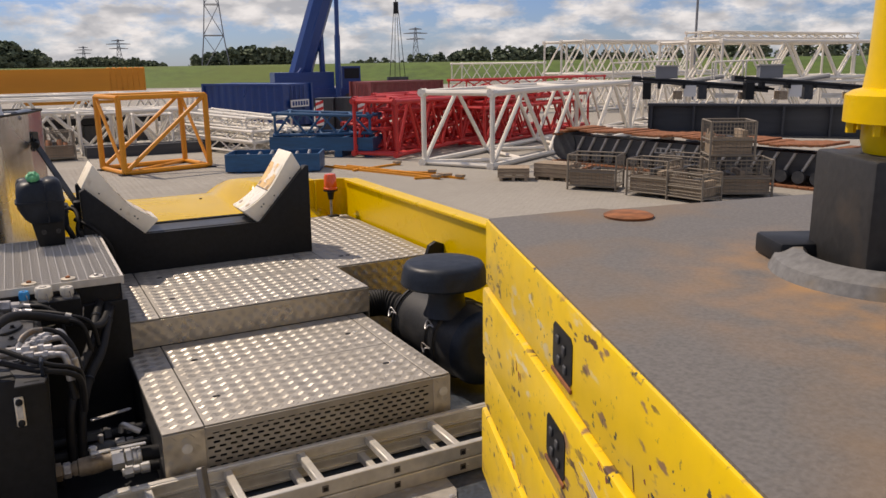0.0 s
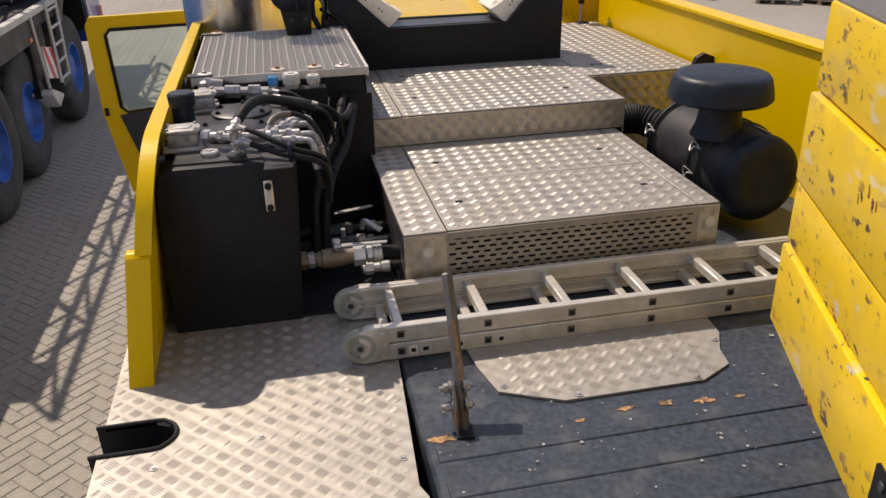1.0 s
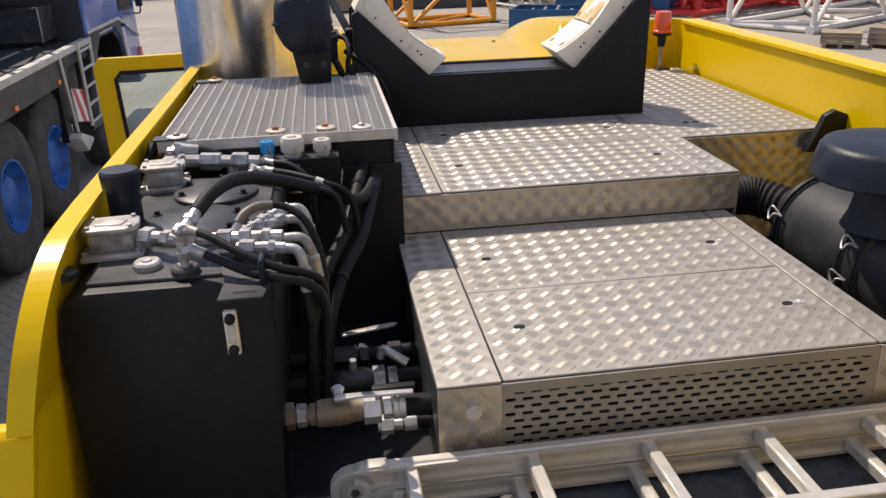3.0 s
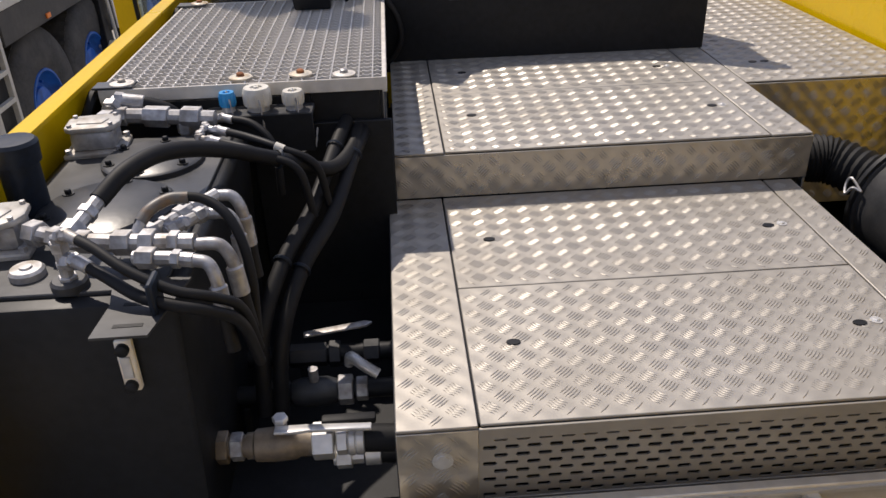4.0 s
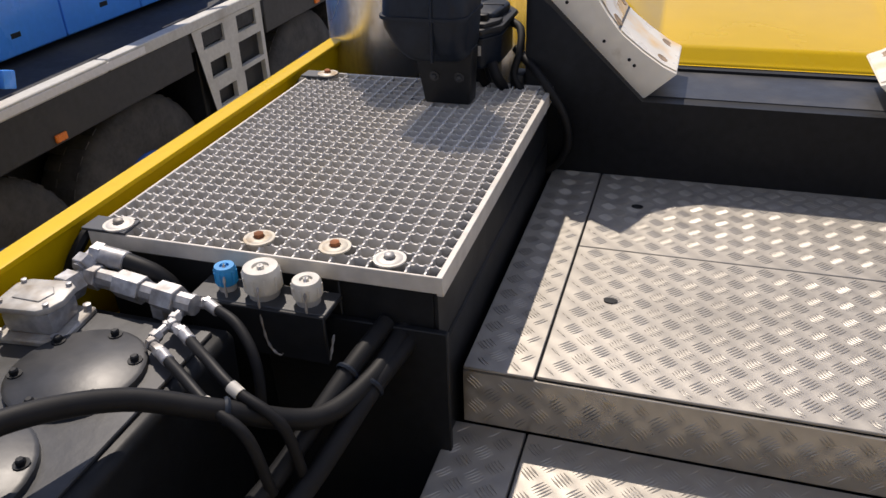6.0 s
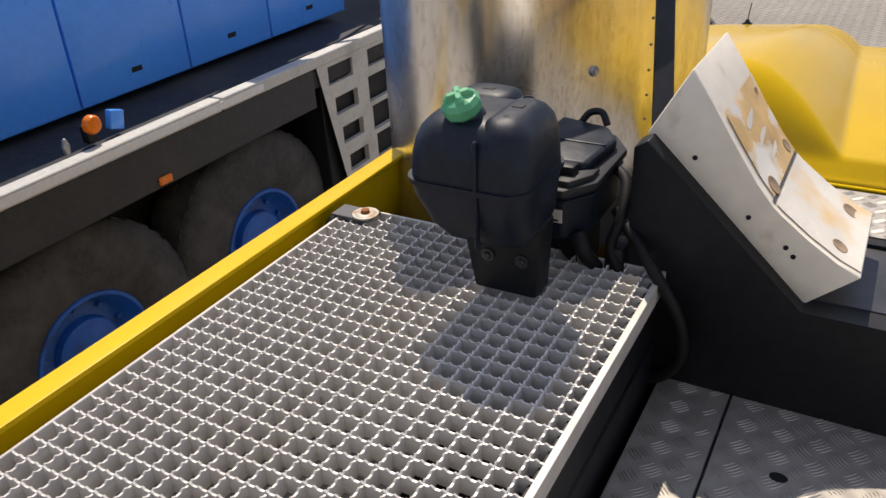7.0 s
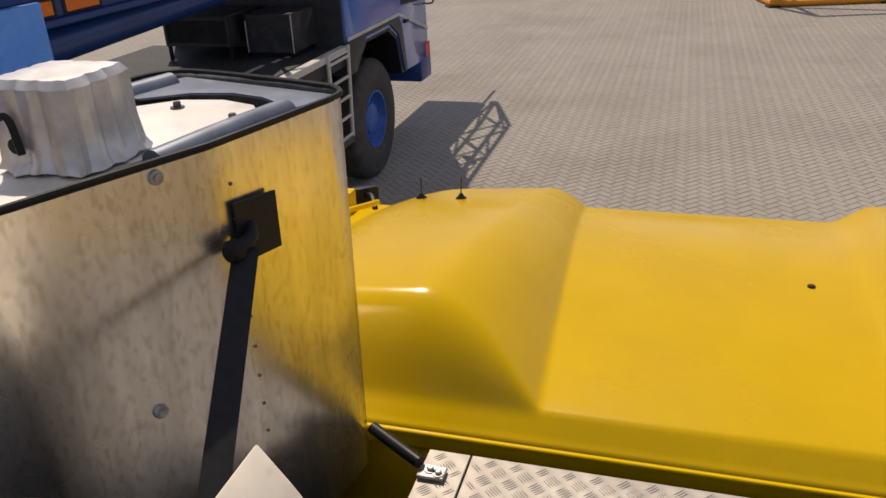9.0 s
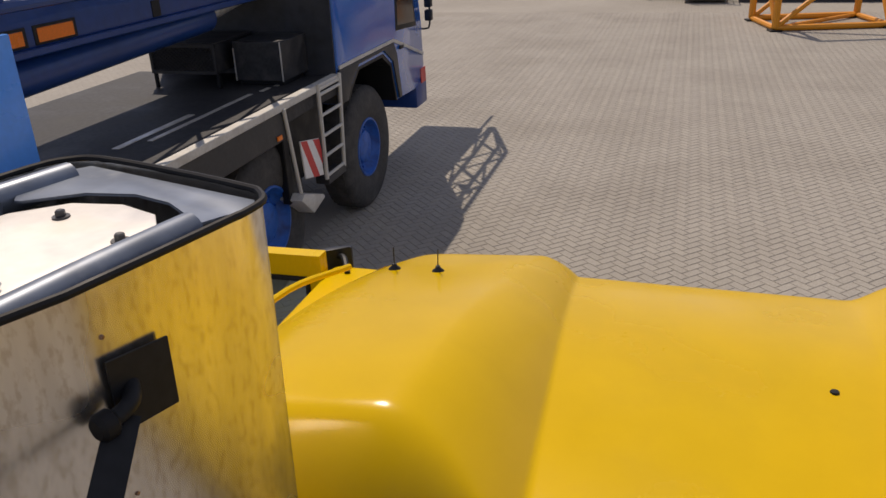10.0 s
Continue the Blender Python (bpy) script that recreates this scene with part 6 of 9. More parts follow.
part("loom_junction", a_box(0.715, 0.752, 5.44, 5.50, 2.64, 2.73, 0.010, None, 2), BLACK, fbox)
part("box_stand", a_box(0.58, 0.66, 5.47, 5.59, 2.47, 2.75, 0.004), BLACK, fbox)

# yellow cab roof with the trough for the boom
def ease(a, c, v):
    t = min(1, max(0, (v - a) / (c - a)))
    return t * t * (3 - 2 * t)


def soft_min(a, c, k):
    h = min(1, max(0, 0.5 + 0.5 * (c - a) / k))
    return c * (1 - h) + a * h - k * h * (1 - h)


def roof_z(x, y):
    edge = 0.700 + 0.1385 * (y - 6.82) / 1.2
    crease = 1.016 - 0.053 * (y - 6.59) / 1.44
    d = max(0, y - 6.525)
    front = 2.455 + 0.78 * d + 0.80 * max(0, d - 0.055)
    crest = 2.704 + 0.07 * (min(x, edge) - 0.74) - 0.197 * (max(0, y - 6.82) / 1.2) ** 1.84
    floor = soft_min(2.504 + 0.071 * (y - 6.59), 2.545 - 0.1035 * (max(0, y - 7.3) / 0.73) ** 2, 0.04)
    ramp = max(0.0, soft_min((x - edge) / (crease - edge), 1.0, 0.03)) ** 1.8
    right = min(1, max(0, (x - 1.815) / 0.147))
    k = ramp * (1 - ease(0, 1, right))
    z = soft_min(front, crest * (1 - k) + floor * k, 0.010 + 0.115 * (1 - k))
    far = ease(7.95, 8.03, y)
    side = (1 - ease(0.0, 0.44, x)) if x < 0.44 else ease(2.32, 2.56, x)
    return z - 0.06 * far * far - 0.19 * side * side


b = bm_new()
xs = [0.74 * i / 32 for i in range(32)] + [0.74 + 0.32 * i / 40 for i in range(40)] + [1.06 + 1.50 * i / 64 for i in range(65)]
ys = [6.52 + 0.40 * (j / 36) for j in range(36)] + [6.92 + 1.11 * (j / 34) for j in range(35)]
grid = [[b.verts.new((x + 0.32 * max(0, (y - 7.2)) ** 2 * max(0, 1 - x / 0.5), y, roof_z(x, y))) for y in ys] for x in xs]
for i in range(len(xs) - 1):
    for j in range(len(ys) - 1):
        b.faces.new((grid[i][j], grid[i + 1][j], grid[i + 1][j + 1], grid[i][j + 1]))
edge_rows = ([g[0] for g in grid], grid[-1], [g[-1] for g in grid][::-1], grid[0][::-1])
for row in edge_rows:
    sk = [b.verts.new((v.co.x, v.co.y, 2.40)) for v in row]
    for i in range(len(row) - 1):
        b.faces.new((row[i], sk[i], sk[i + 1], row[i + 1]))
cab = thing("crane_cab", "yellow crane cab with a moulded roof and an open door", "cab")
part("roof", b, YELLOW_GRP, cab, sharp=70)
part("roof_seam", a_box(0.01, 2.55, 6.508, 6.530, 2.442, 2.452, 0.003), YELLOW, cab)
part("cab_body", a_box(0.01, 2.55, 6.535, 8.02, 1.0, 2.40, 0.03, None, 2), YELLOW, cab)
part("drip_rail", tube(bm_new(), [(0.02, 6.7, 2.50), (0.01, 7.2, 2.50), (0.03, 7.6, 2.49), (0.13, 7.90, 2.45)], 0.012, 8, 5), YELLOW, cab)
for x, y in ((0.556, 7.640), (0.400, 7.66)):
    z = roof_z(x, y) - 0.01
    b = bm_new()
    lathe(b, [(0.022, 0), (0.020, 0.012), (0.009, 0.022), (0.007, 0.030), (0, 0.031)], Matrix.Translation((x, y, z)), 14)
    ob = part("antenna_foot", b, PLASTIC, cab)
    part("antenna_whip", tube(bm_new(), [(x, y, z + 0.025), (x + 0.004, y - 0.01, z + 0.06), (x + 0.012, y - 0.03, z + 0.10)], 0.002, 6, 4), BLACK, ob)
b = bm_new()
lathe(b, [(0.012, 0), (0.010, 0.006), (0, 0.007)], Matrix.Translation((1.680, 7.279, roof_z(1.680, 7.279) - 0.001)), 9)
part("rubber_plug", b, BLACK, cab)
mirror = part("wing_mirror", prism(bm_new(), [(-0.09, 8.02), (-0.03, 8.09), (0.05, 8.12), (0.06, 8.09), (-0.02, 8.05), (-0.07, 7.99)], 2.30, 2.44, None, 0.008), PLASTIC, cab, "black plastic wing mirror")
part("mirror_arm", tube(bm_new(), [(0.10, 7.94, 2.40), (0.05, 8.03, 2.42), (0.0, 8.08, 2.40)], 0.012, 8), BLACK, mirror)

# open cab door
DY = 7.95
outer = [(0.0, 0.95), (-0.60, 0.95), (-0.76, 1.10), (-0.86, 1.75), (-0.865, 2.40), (-0.83, 2.455), (0.0, 2.47)]
hole = [(-0.06, 1.80), (-0.68, 1.74), (-0.72, 1.78), (-0.735, 2.32), (-0.70, 2.36), (-0.06, 2.37)]
b = bm_new()
vo = [[b.verts.new((x, y, z)) for x, z in outer] for y in (DY - 0.03, DY + 0.03)]
vh = [[b.verts.new((x, y, z)) for x, z in hole] for y in (DY - 0.03, DY + 0.03)]
for k in (0, 1):
    o, h = vo[k], vh[k]
    for f in ((o[0], o[1], o[2], h[0]), (o[2], o[3], h[1], h[0]), (o[3], h[2], h[1]), (o[3], o[4], h[3], h[2]), (o[4], o[5], h[4], h[3]), (o[5], o[6], h[5], h[4]), (o[6], o[0], h[0], h[5])):
        b.faces.new(f)
for v in (vo, vh):
    n = len(v[0])
    for i in range(n):
        j = (i + 1) % n
        b.faces.new((v[0][i], v[0][j], v[1][j], v[1][i]))
door = part("door", b, YELLOW, cab, "open yellow door with window")
part("window_seal", tube(bm_new(), [(x, DY - 0.03, z) for x, z in hole + hole[:1]], 0.014, 8, 0), RUBBER, door)
pane = part("window_pane", prism(bm_new(), [(x, z) for x, z in hole], -DY - 0.004, -DY + 0.004, XZ), GLASS, door)
pane.visible_shadow = False
part("door_lining", prism(bm_new(), [(-0.05, 1.0), (-0.48, 1.0), (-0.60, 1.22), (-0.74, 1.72), (-0.05, 1.78)], -DY + 0.032, -DY + 0.05, XZ, 0.006), GREY_PANEL, door)
part("door_latch", a_box(-0.845, -0.815, DY - 0.045, DY - 0.028, 1.72, 1.78, 0.004), BLACK, door)

# carrier wheels
def wheel(parent, c, side, r=0.74, w=0.40, rim=BLUE_RIM, name="wheel", size=1.0):
    """A large single crane tyre with its rim; side is +1 where the outer face looks to +x."""
    m = Matrix.Translation(c) @ Matrix(((0, 0, side, 0), (0, 1, 0, 0), (-side, 0, 0, 0), (0, 0, 0, 1))) @ Matrix.Scale(size, 4)
    b = bm_new()
    lathe(b, [(0.34, w * 0.40), (0.40, w * 0.47), (0.52, w * 0.50), (0.64, w * 0.48), (0.70, w * 0.43), (r - 0.01, w * 0.36), (r, w * 0.28), (r, -w * 0.28), (r - 0.01, -w * 0.36), (0.64, -w * 0.48), (0.40, -w * 0.47), (0.34, -w * 0.40)], m, 48)
    ob = part(name, b, RUBBER if rim is None else TYRE, parent, "large black crane tyre", sharp=60)
    b = bm_new()
    for i in range(44):
        a = 2 * math.pi * i / 44
        for s in (-1, 1):
            box(b, r - 0.02, r + 0.004, -0.028, 0.028, s * w * 0.18 - w * 0.15, s * w * 0.18 + w * 0.13, 0.0, m @ Matrix.Rotation(a + (0.07 if s > 0 else 0), 4, "Z"))
    fast_part("tread_pattern", b, TYRE, ob, "stuff")
    b = bm_new()
    lathe(b, [(0.36, w * 0.41), (0.355, w * 0.45), (0.335, w * 0.45), (0.325, w * 0.38), (0.30, w * 0.20), (0.27, w * 0.14), (0.24, w * 0.16), (0.20, w * 0.18), (0.19, w * 0.30), (0.17, w * 0.33), (0, w * 0.34)], m, 36)
    part("rim", b, rim, ob, sharp=40)
    for i in range(10):
        a = 2 * math.pi * i / 10
        p = m @ Vector((0.255 * math.cos(a), 0.255 * math.sin(a), w * 0.14))
        q = m @ Vector((0.255 * math.cos(a), 0.255 * math.sin(a), w * 0.22))
        rod("wheel_nut", p, q, 0.018, rim, ob, seg=6)
    return ob


for y in (-2.6, -0.9, 2.6, 4.2, 6.9):
    for s, x in ((-1, 0.32), (1, 2.24)):
        wheel(crane, (x, y, 0.752), s, rim=YELLOW)

# ---- aluminium ladder lying across the deck ----
ladder = thing("extension_ladder", "aluminium extension ladder lying across the deck", "ladder")
LX0, LX1, LYN, LYF = 0.60, 2.47, 3.42, 3.695
for z0 in (2.104, 2.160):
    for y, s in ((LYN, 1), (LYF, -1)):
        b = bm_new()
        box(b, LX0 + 0.04, LX1, min(y, y + 0.022 * s), max(y, y + 0.022 * s), z0, z0 + 0.052, 0.003)
        st = part("stile", b, ALU, ladder)
        for zr in (z0 + 0.004, z0 + 0.040):
            bar("stile_lip", LX0 + 0.05, LX1, min(y + 0.022 * s, y + 0.030 * s), max(y + 0.022 * s, y + 0.030 * s), zr, zr + 0.008, ALU, st)
        for k in range(4):
            xr = 0.92 + 0.43 * k
            part("rivet", lathe(bm_new(), [(0.005, 0), (0.003, 0.002), (0, 0.0025)], frame_to((xr, y, z0 + 0.026), (xr, y - 0.02, z0 + 0.026)) if s > 0 else frame_to((xr, y, z0 + 0.026), (xr, y + 0.02, z0 + 0.026)), 8), ALU, st)
    for i in range(7):
        x = 0.745 + 0.2535 * i - (0.030 if z0 < 2.15 else 0)
        if x > LX1 - 0.04:
            continue
        part("rung", a_box(x - 0.014, x + 0.014, LYN + 0.022, LYF - 0.022, z0 + 0.012, z0 + 0.042, 0.004), ALU, ladder)
        for y in (LYN - 0.0008, LYF + 0.0008):
            xe = 0.745 + 0.2535 * i
            bar("rung_end", xe - 0.011, xe + 0.011, y - 0.0012, y + 0.0012, z0 + 0.015, z0 + 0.037, BAR_STEEL, ladder)
            bar("rung_socket", xe - 0.007, xe + 0.007, y - 0.0018, y + 0.0018, z0 + 0.018, z0 + 0.031, BLACK, ladder)
for y, s in ((LYN, -1), (LYF - 0.022, -1)):
    b = bm_new()
    c = Vector((0.628, y + 0.011, 2.158))
    lathe(b, [(0, -0.016), (0.044, -0.016), (0.050, -0.011), (0.046, -0.006), (0.050, 0.0), (0.046, 0.006), (0.050, 0.011), (0.044, 0.016), (0.032, 0.016), (0.030, 0.010), (0.018, 0.010), (0.016, 0.018), (0, 0.018)], frame_to(c, c + Vector((0, -1, 0))), 28)
    rw = part("end_wheel", b, ROLLER, ladder, "grey-green ribbed end roller")
    part("hub", lathe(bm_new(), [(0.009, 0.016), (0.009, 0.021), (0.005, 0.023), (0, 0.023)], frame_to(c, c + Vector((0, -1, 0))), 14), BLACK_DUSTY, rw)
    b = bm_new()
    prism(b, [(0.628, 2.106), (0.688, 2.106), (0.712, 2.128), (0.712, 2.190), (0.696, 2.2135), (0.655, 2.214), (0.628, 2.206)], -(y + 0.026), -(y - 0.004), XZ, 0.002)
    part("end_bracket", b, ALU, ladder)
    for x, z in ((0.694, 2.196), (0.698, 2.158), (0.694, 2.120)):
        part("rivet", lathe(bm_new(), [(0.006, 0), (0.004, 0.003), (0, 0.004)], frame_to((x, y - 0.004, z), (x, y - 0.02, z)), 8), ALU, ladder)
for x, w, mm in ((0.766, 0.026, WHITE_CAP), (0.798, 0.034, TRUCK_ALU), (0.905, 0.024, WHITE_CAP), (1.025, 0.026, WHITE_CAP)):
    stick = part("sticker", a_box(x, x + w, LYN - 0.0022, LYN - 0.0008, 2.115, 2.145), mm, ladder)
    bar("print_mark", x + w * 0.25, x + w * 0.75, LYN - 0.0034, LYN - 0.0023, 2.124, 2.136, BLACK, stick)

# ---- counterweight stack ----
cw_top_poly = [(1.555, 2.925), (1.885, 2.895), (1.91, 2.86), (2.62, 2.735), (3.05, 1.0), (2.4, 0.45), (0.72, 0.68)]
LEVELS = [2.40, 2.60, 2.745, 2.94, 3.12]
face_d = (Vector((0.72, 0.68)) - Vector((1.555, 2.925))).normalized()
face_n = Vector((face_d.y, -face_d.x))
if face_n.x > 0:
    face_n = -face_n
for i, (z0, z1) in enumerate(zip(LEVELS, LEVELS[1:])):
    off = (0.012, 0.004, 0.009, 0.0)[i]
    slab = thing("counterweight_slab", "yellow steel counterweight slab with chipped paint" if i < 3 else "top yellow counterweight slab with dark anti-slip deck", "counterweight", "counterweight stack")
    poly = [(x + face_n.x * off, y + face_n.y * off) for x, y in cw_top_poly]
    part("slab_body", prism(bm_new(), poly, z0 + 0.004, z1 - 0.003, None, 0.007, 2), YELLOW_WORN, slab)
    if i == 3:
        top = part("antislip_top", prism(bm_new(), shrink(poly, 0.010), z1 - 0.004, z1 + 0.001), CW_TOP, slab, "dark grey gritty anti-slip coating")
    # recessed pocket with bolt heads, and paint scars
    flat = Matrix(((1, 0, 0, 0), (0, 0, 1, 0), (0, 1, 0, 0), (0, 0, 0, 1)))

    def on_face(s, z, proud):
        c = Vector(cw_top_poly[0]) + face_d * s + face_n * (off + proud)
        return Matrix(((face_d.x, face_n.x, 0, c.x), (face_d.y, face_n.y, 0, c.y), (0, 0, 1, z), (0, 0, 0, 1)))

    for s in (0.725, 1.62):
        m = on_face(s, (2.50, 2.668, 2.845, 3.02)[i], 0.0012)
        hull = [(-0.058, -0.034), (-0.048, -0.043), (0.048, -0.043), (0.058, -0.034), (0.058, 0.034), (0.048, 0.043), (-0.048, 0.043), (-0.058, 0.034)]
        pk = part("lifting_pocket", prism(bm_new(), hull, -0.003, 0.0006, m @ flat), BLACK, slab, "dark recessed lifting pocket")
        part("worn_lip", box(bm_new(), -0.060, 0.060, -0.001, 0.0035, -0.052, -0.044, 0.001, m), RUST, slab)
        for u, w in ((-0.022, 0.018), (0.015, 0.010), (-0.015, -0.018), (0.024, -0.022)):
            part("inner_bolt", box(bm_new(), u - 0.008, u + 0.008, 0.0, 0.005, w - 0.008, w + 0.008, 0.002, m), DARK_STEEL, pk)
    rng = random.Random(20 + i)
    for cluster in range(5):
        s0 = 0.05 + rng.random() * 1.9
        near_edge = rng.random() < 0.7
        z_c = (z1 - 0.012 if rng.random() < 0.6 else z0 + 0.014) if near_edge else z0 + 0.04 + rng.random() * (z1 - z0 - 0.08)
        for k in range(rng.randrange(2, 6)):
            s = s0 + rng.gauss(0, 0.035)
            zc = min(z1 - 0.008, max(z0 + 0.010, z_c + rng.gauss(0, 0.006 if near_edge else 0.02)))
            m = on_face(s, zc, 0.0004)
            w, h = 0.002 + 0.006 * rng.random() ** 2, 0.003 + 0.014 * rng.random() ** 2
            if near_edge:
                w, h = h, w * 0.6
            pts = []
            for q in range(9):
                a = q * 2 * math.pi / 9
                r = 0.45 + 0.8 * rng.random()
                u, v = w * r * math.cos(a), h * r * math.sin(a)
                pts.append((u - v * 0.25, v - u * 0.25))
            part("paint_chip", prism(bm_new(), pts, -0.0006, 0.0005, m @ flat), (DARK_STEEL, RUST, MAROON)[rng.randrange(3)], slab)
    if i == 2:
        for k in range(5):
            u0, z_0 = 0.86 + 0.02 * k, 2.885 - 0.008 * k
            L = (0.24, 0.20, 0.16, 0.10, 0.06)[k]
            m = on_face(u0, z_0, 0.0004) @ Matrix.Rotation(0.14 + 0.03 * k, 4, "Y")
            part("scratch", prism(bm_new(), [(0, 0), (L * 0.4, 0.004), (L, 0.001), (L * 0.6, -0.003)], -0.0006, 0.0004, m @ flat), GREY_LIGHT, slab, "long whitish scratch")
part_base = thing("counterweight_support", "dark steel support block under the counterweights", "support block")
part("block", prism(bm_new(), shrink(cw_top_poly, 0.28), DK - 0.003, 2.404), DARK_STEEL, part_base)
part("tie_plug", lathe(bm_new(), [(0.062, 0), (0.064, 0.006), (0.055, 0.010), (0, 0.011)], Matrix.Translation((1.875, 2.745, 3.121)), 24), RUST, slab, "rusty round plug")
lug = thing("lifting_lug", "black cast lifting lug in a steel collar", "lifting lug")
LGX, LGY = 1.905, 2.065
b = bm_new()
lathe(b, [(0.205, 0.0), (0.195, 0.022), (0.162, 0.038), (0.145, 0.038), (0.138, 0.03), (0.13, 0.0)], Matrix.Translation((LGX, LGY, 3.121)), 40)
part("collar", b, COLLAR, lug, "grey cast collar with a worn rim")
b = bm_new()
part("collar", b, CW_TOP, lug)
b = bm_new()
LUG_M = Matrix.Translation((LGX, LGY, 3.122)) @ pose(0, 0, 0, 0, 0, -27)
box(b, -0.100, -0.060, -0.105, 0.11, 0.0, 0.222, 0.007, LUG_M, 2)
part("lug_cheek", b, LUG_GREY, lug)
part("lug_cheek", box(bm_new(), 0.060, 0.100, -0.105, 0.11, 0.0, 0.222, 0.007, LUG_M, 2), LUG_GREY, lug)
part("lug_bridge", box(bm_new(), -0.060, 0.060, -0.100, 0.11, 0.150, 0.222, 0.007, LUG_M, 2), LUG_GREY, lug)
part("lug_back", box(bm_new(), -0.060, 0.060, 0.03, 0.11, 0.0, 0.150, 0.004, LUG_M), BLACK, lug)
part("collar_notch", box(bm_new(), -0.170, -0.040, 0.070, 0.195, 0.0, 0.043, 0.008, LUG_M, 2), BLACK, lug)
jack = thing("ballasting_cylinder", "yellow ballasting cylinder standing on the lifting lug", "hydraulic cylinder")
b = bm_new()
lathe(b, [(0.0, 0), (0.078, 0), (0.085, 0.02), (0.085, 0.052), (0.118, 0.056), (0.118, 0.104), (0.106, 0.112), (0.090, 0.116), (0.085, 0.16), (0.082, 0.36), (0.080, 1.5), (0, 1.5)], Matrix.Translation((LGX + 0.025, LGY - 0.005, 3.344)), 32)
part("barrel", b, YELLOW, jack)
for i in range(8):
    a = i * math.pi / 4
    p = Vector((LGX + 0.025 + 0.103 * math.cos(a), LGY - 0.005 + 0.103 * math.sin(a), 3.38))
    rod("bolt", p, p + Vector((0, 0, 0.022)), 0.009, YELLOW, jack, seg=6)

# ---- blue truck crane parked alongside ----
TRUCK_M = Matrix.Translation((0.133, 0.76, 0.370)) @ Matrix.Scale(0.85, 4)
truck = thing("truck_crane", "blue truck crane parked on the paved yard", "truck crane", m=TRUCK_M)
TX = -2.95
part("bed", a_box(-5.95, TX - 0.02, 3.2, 15.05, 1.60, 1.84, 0.01), TRUCK_BED, truck, "dark checker-plate carrier bed")
for y0, y1 in ((3.2, 8.05), (8.07, 11.0), (11.02, 15.05)):
    part("bed_edge", a_box(TX - 0.10, TX + 0.012, y0, y1, 1.775, 1.865, 0.008), TRUCK_ALU, truck, "pale grey aluminium bed edge")
for y0, y1, z0 in ((3.2, 9.12, 1.45), (10.42, 13.55, 1.44)):
    part("side_skirt", a_box(TX - 0.05, TX - 0.004, y0, y1, z0, 1.778, 0.012), GREY_PANEL, truck, "dark grey side skirt")
part("reflective_stripe", a_box(TX + 0.008, TX + 0.016, 4.6, 8.50, 1.790, 1.845, 0.001), WHITE, truck)
part("chassis_frame", a_box(-4.95, -3.6, 2.6, 18.4, 0.75, 1.60, 0.03), BLACK, truck)
WZ = 0.740 * 1.24 + 0.005 - 0.370 / 0.85
for y in (4.98, 6.72, 8.46, 11.50, 13.24, 16.36):
    wheel(truck, (TX - 0.40, y, WZ), 1, size=1.24)
    wheel(truck, (-5.60, y, WZ), -1, size=1.24)
    part("axle", cyl(bm_new(), (-5.6, y, WZ), (TX - 0.45, y, WZ), 0.11, seg=12), BLACK, truck)
# step plates with oblong holes
def step_plate(y0, y1, rows, cols):
    b = bm_new()
    zs = [0.40 + (1.80 - 0.40) * k / rows for k in range(rows + 1)]
    for k in range(rows):
        for j in range(cols):
            def edge(z, q):
                left = y0 + 0.30 * (1.80 - z) / 1.3
                return left + (y1 - left) * q / cols
            v0, v1 = zs[k], zs[k + 1]
            o = [(edge(v0, j), v0), (edge(v0, j + 1), v0), (edge(v1, j + 1), v1), (edge(v1, j), v1)]
            u0, u1 = (o[0][0] + o[3][0]) / 2, (o[1][0] + o[2][0]) / 2
            cu, cv, hu, hv = (u0 + u1) / 2, (v0 + v1) / 2, (u1 - u0) * 0.30, (v1 - v0) * 0.28
            if j == cols - 1 and k in (1, 2, 3):
                hu, hv = hu * 1.3, hv * 1.5
            q = [(cu - hu, cv - hv), (cu + hu, cv - hv), (cu + hu, cv + hv), (cu - hu, cv + hv)]
            vo = [b.verts.new((TX, y, z)) for y, z in o]
            vi = [b.verts.new((TX, y, z)) for y, z in q]
            vj = [b.verts.new((TX - 0.05, y, z)) for y, z in q]
            for e in range(4):
                f = (e + 1) % 4
                b.faces.new((vo[e], vo[f], vi[f], vi[e]))
                b.faces.new((vi[e], vi[f], vj[f], vj[e]))
    bmesh.ops.remove_doubles(b, verts=b.verts, dist=0.0005)
    me = raw_mesh(b, "step_plate", TRUCK_ALU)
    ob = new("step_plate", me)
    ob.parent = truck
    return tagged(ob, "pale grey step plate with oblong holes")


step_plate(9.15, 10.36, 5, 2)
part("step_box", a_box(TX - 0.5, TX - 0.06, 9.25, 10.36, 0.45, 1.78, 0.01), BLACK, truck)
for y in (7.44, 11.6, 13.3):
    part("marker_lamp", a_box(TX - 0.006, TX + 0.016, y - 0.06, y + 0.05, 1.475, 1.530, 0.006), ORANGE_LAMP, truck)
# superstructure
eng = thing("crane_superstructure", "blue engine housing on the truck crane's bed", "crane housing", m=TRUCK_M)
EX = -3.62
seams = [2.4, 5.9, 7.45, 8.48, 9.45, 10.55]
for y0, y1 in zip(seams, seams[1:]):
    pn = part("door_panel", a_box(EX - 0.06, EX, y0 + 0.008, y1 - 0.008, 1.90, 3.08, 0.014, None, 2), BLUE, eng, "blue panel door")
    part("grab_hole", a_box(EX - 0.01, EX + 0.002, (y0 + y1) / 2 - 0.05, (y0 + y1) / 2 + 0.05, 2.02, 2.06, 0.003), BLACK, pn)
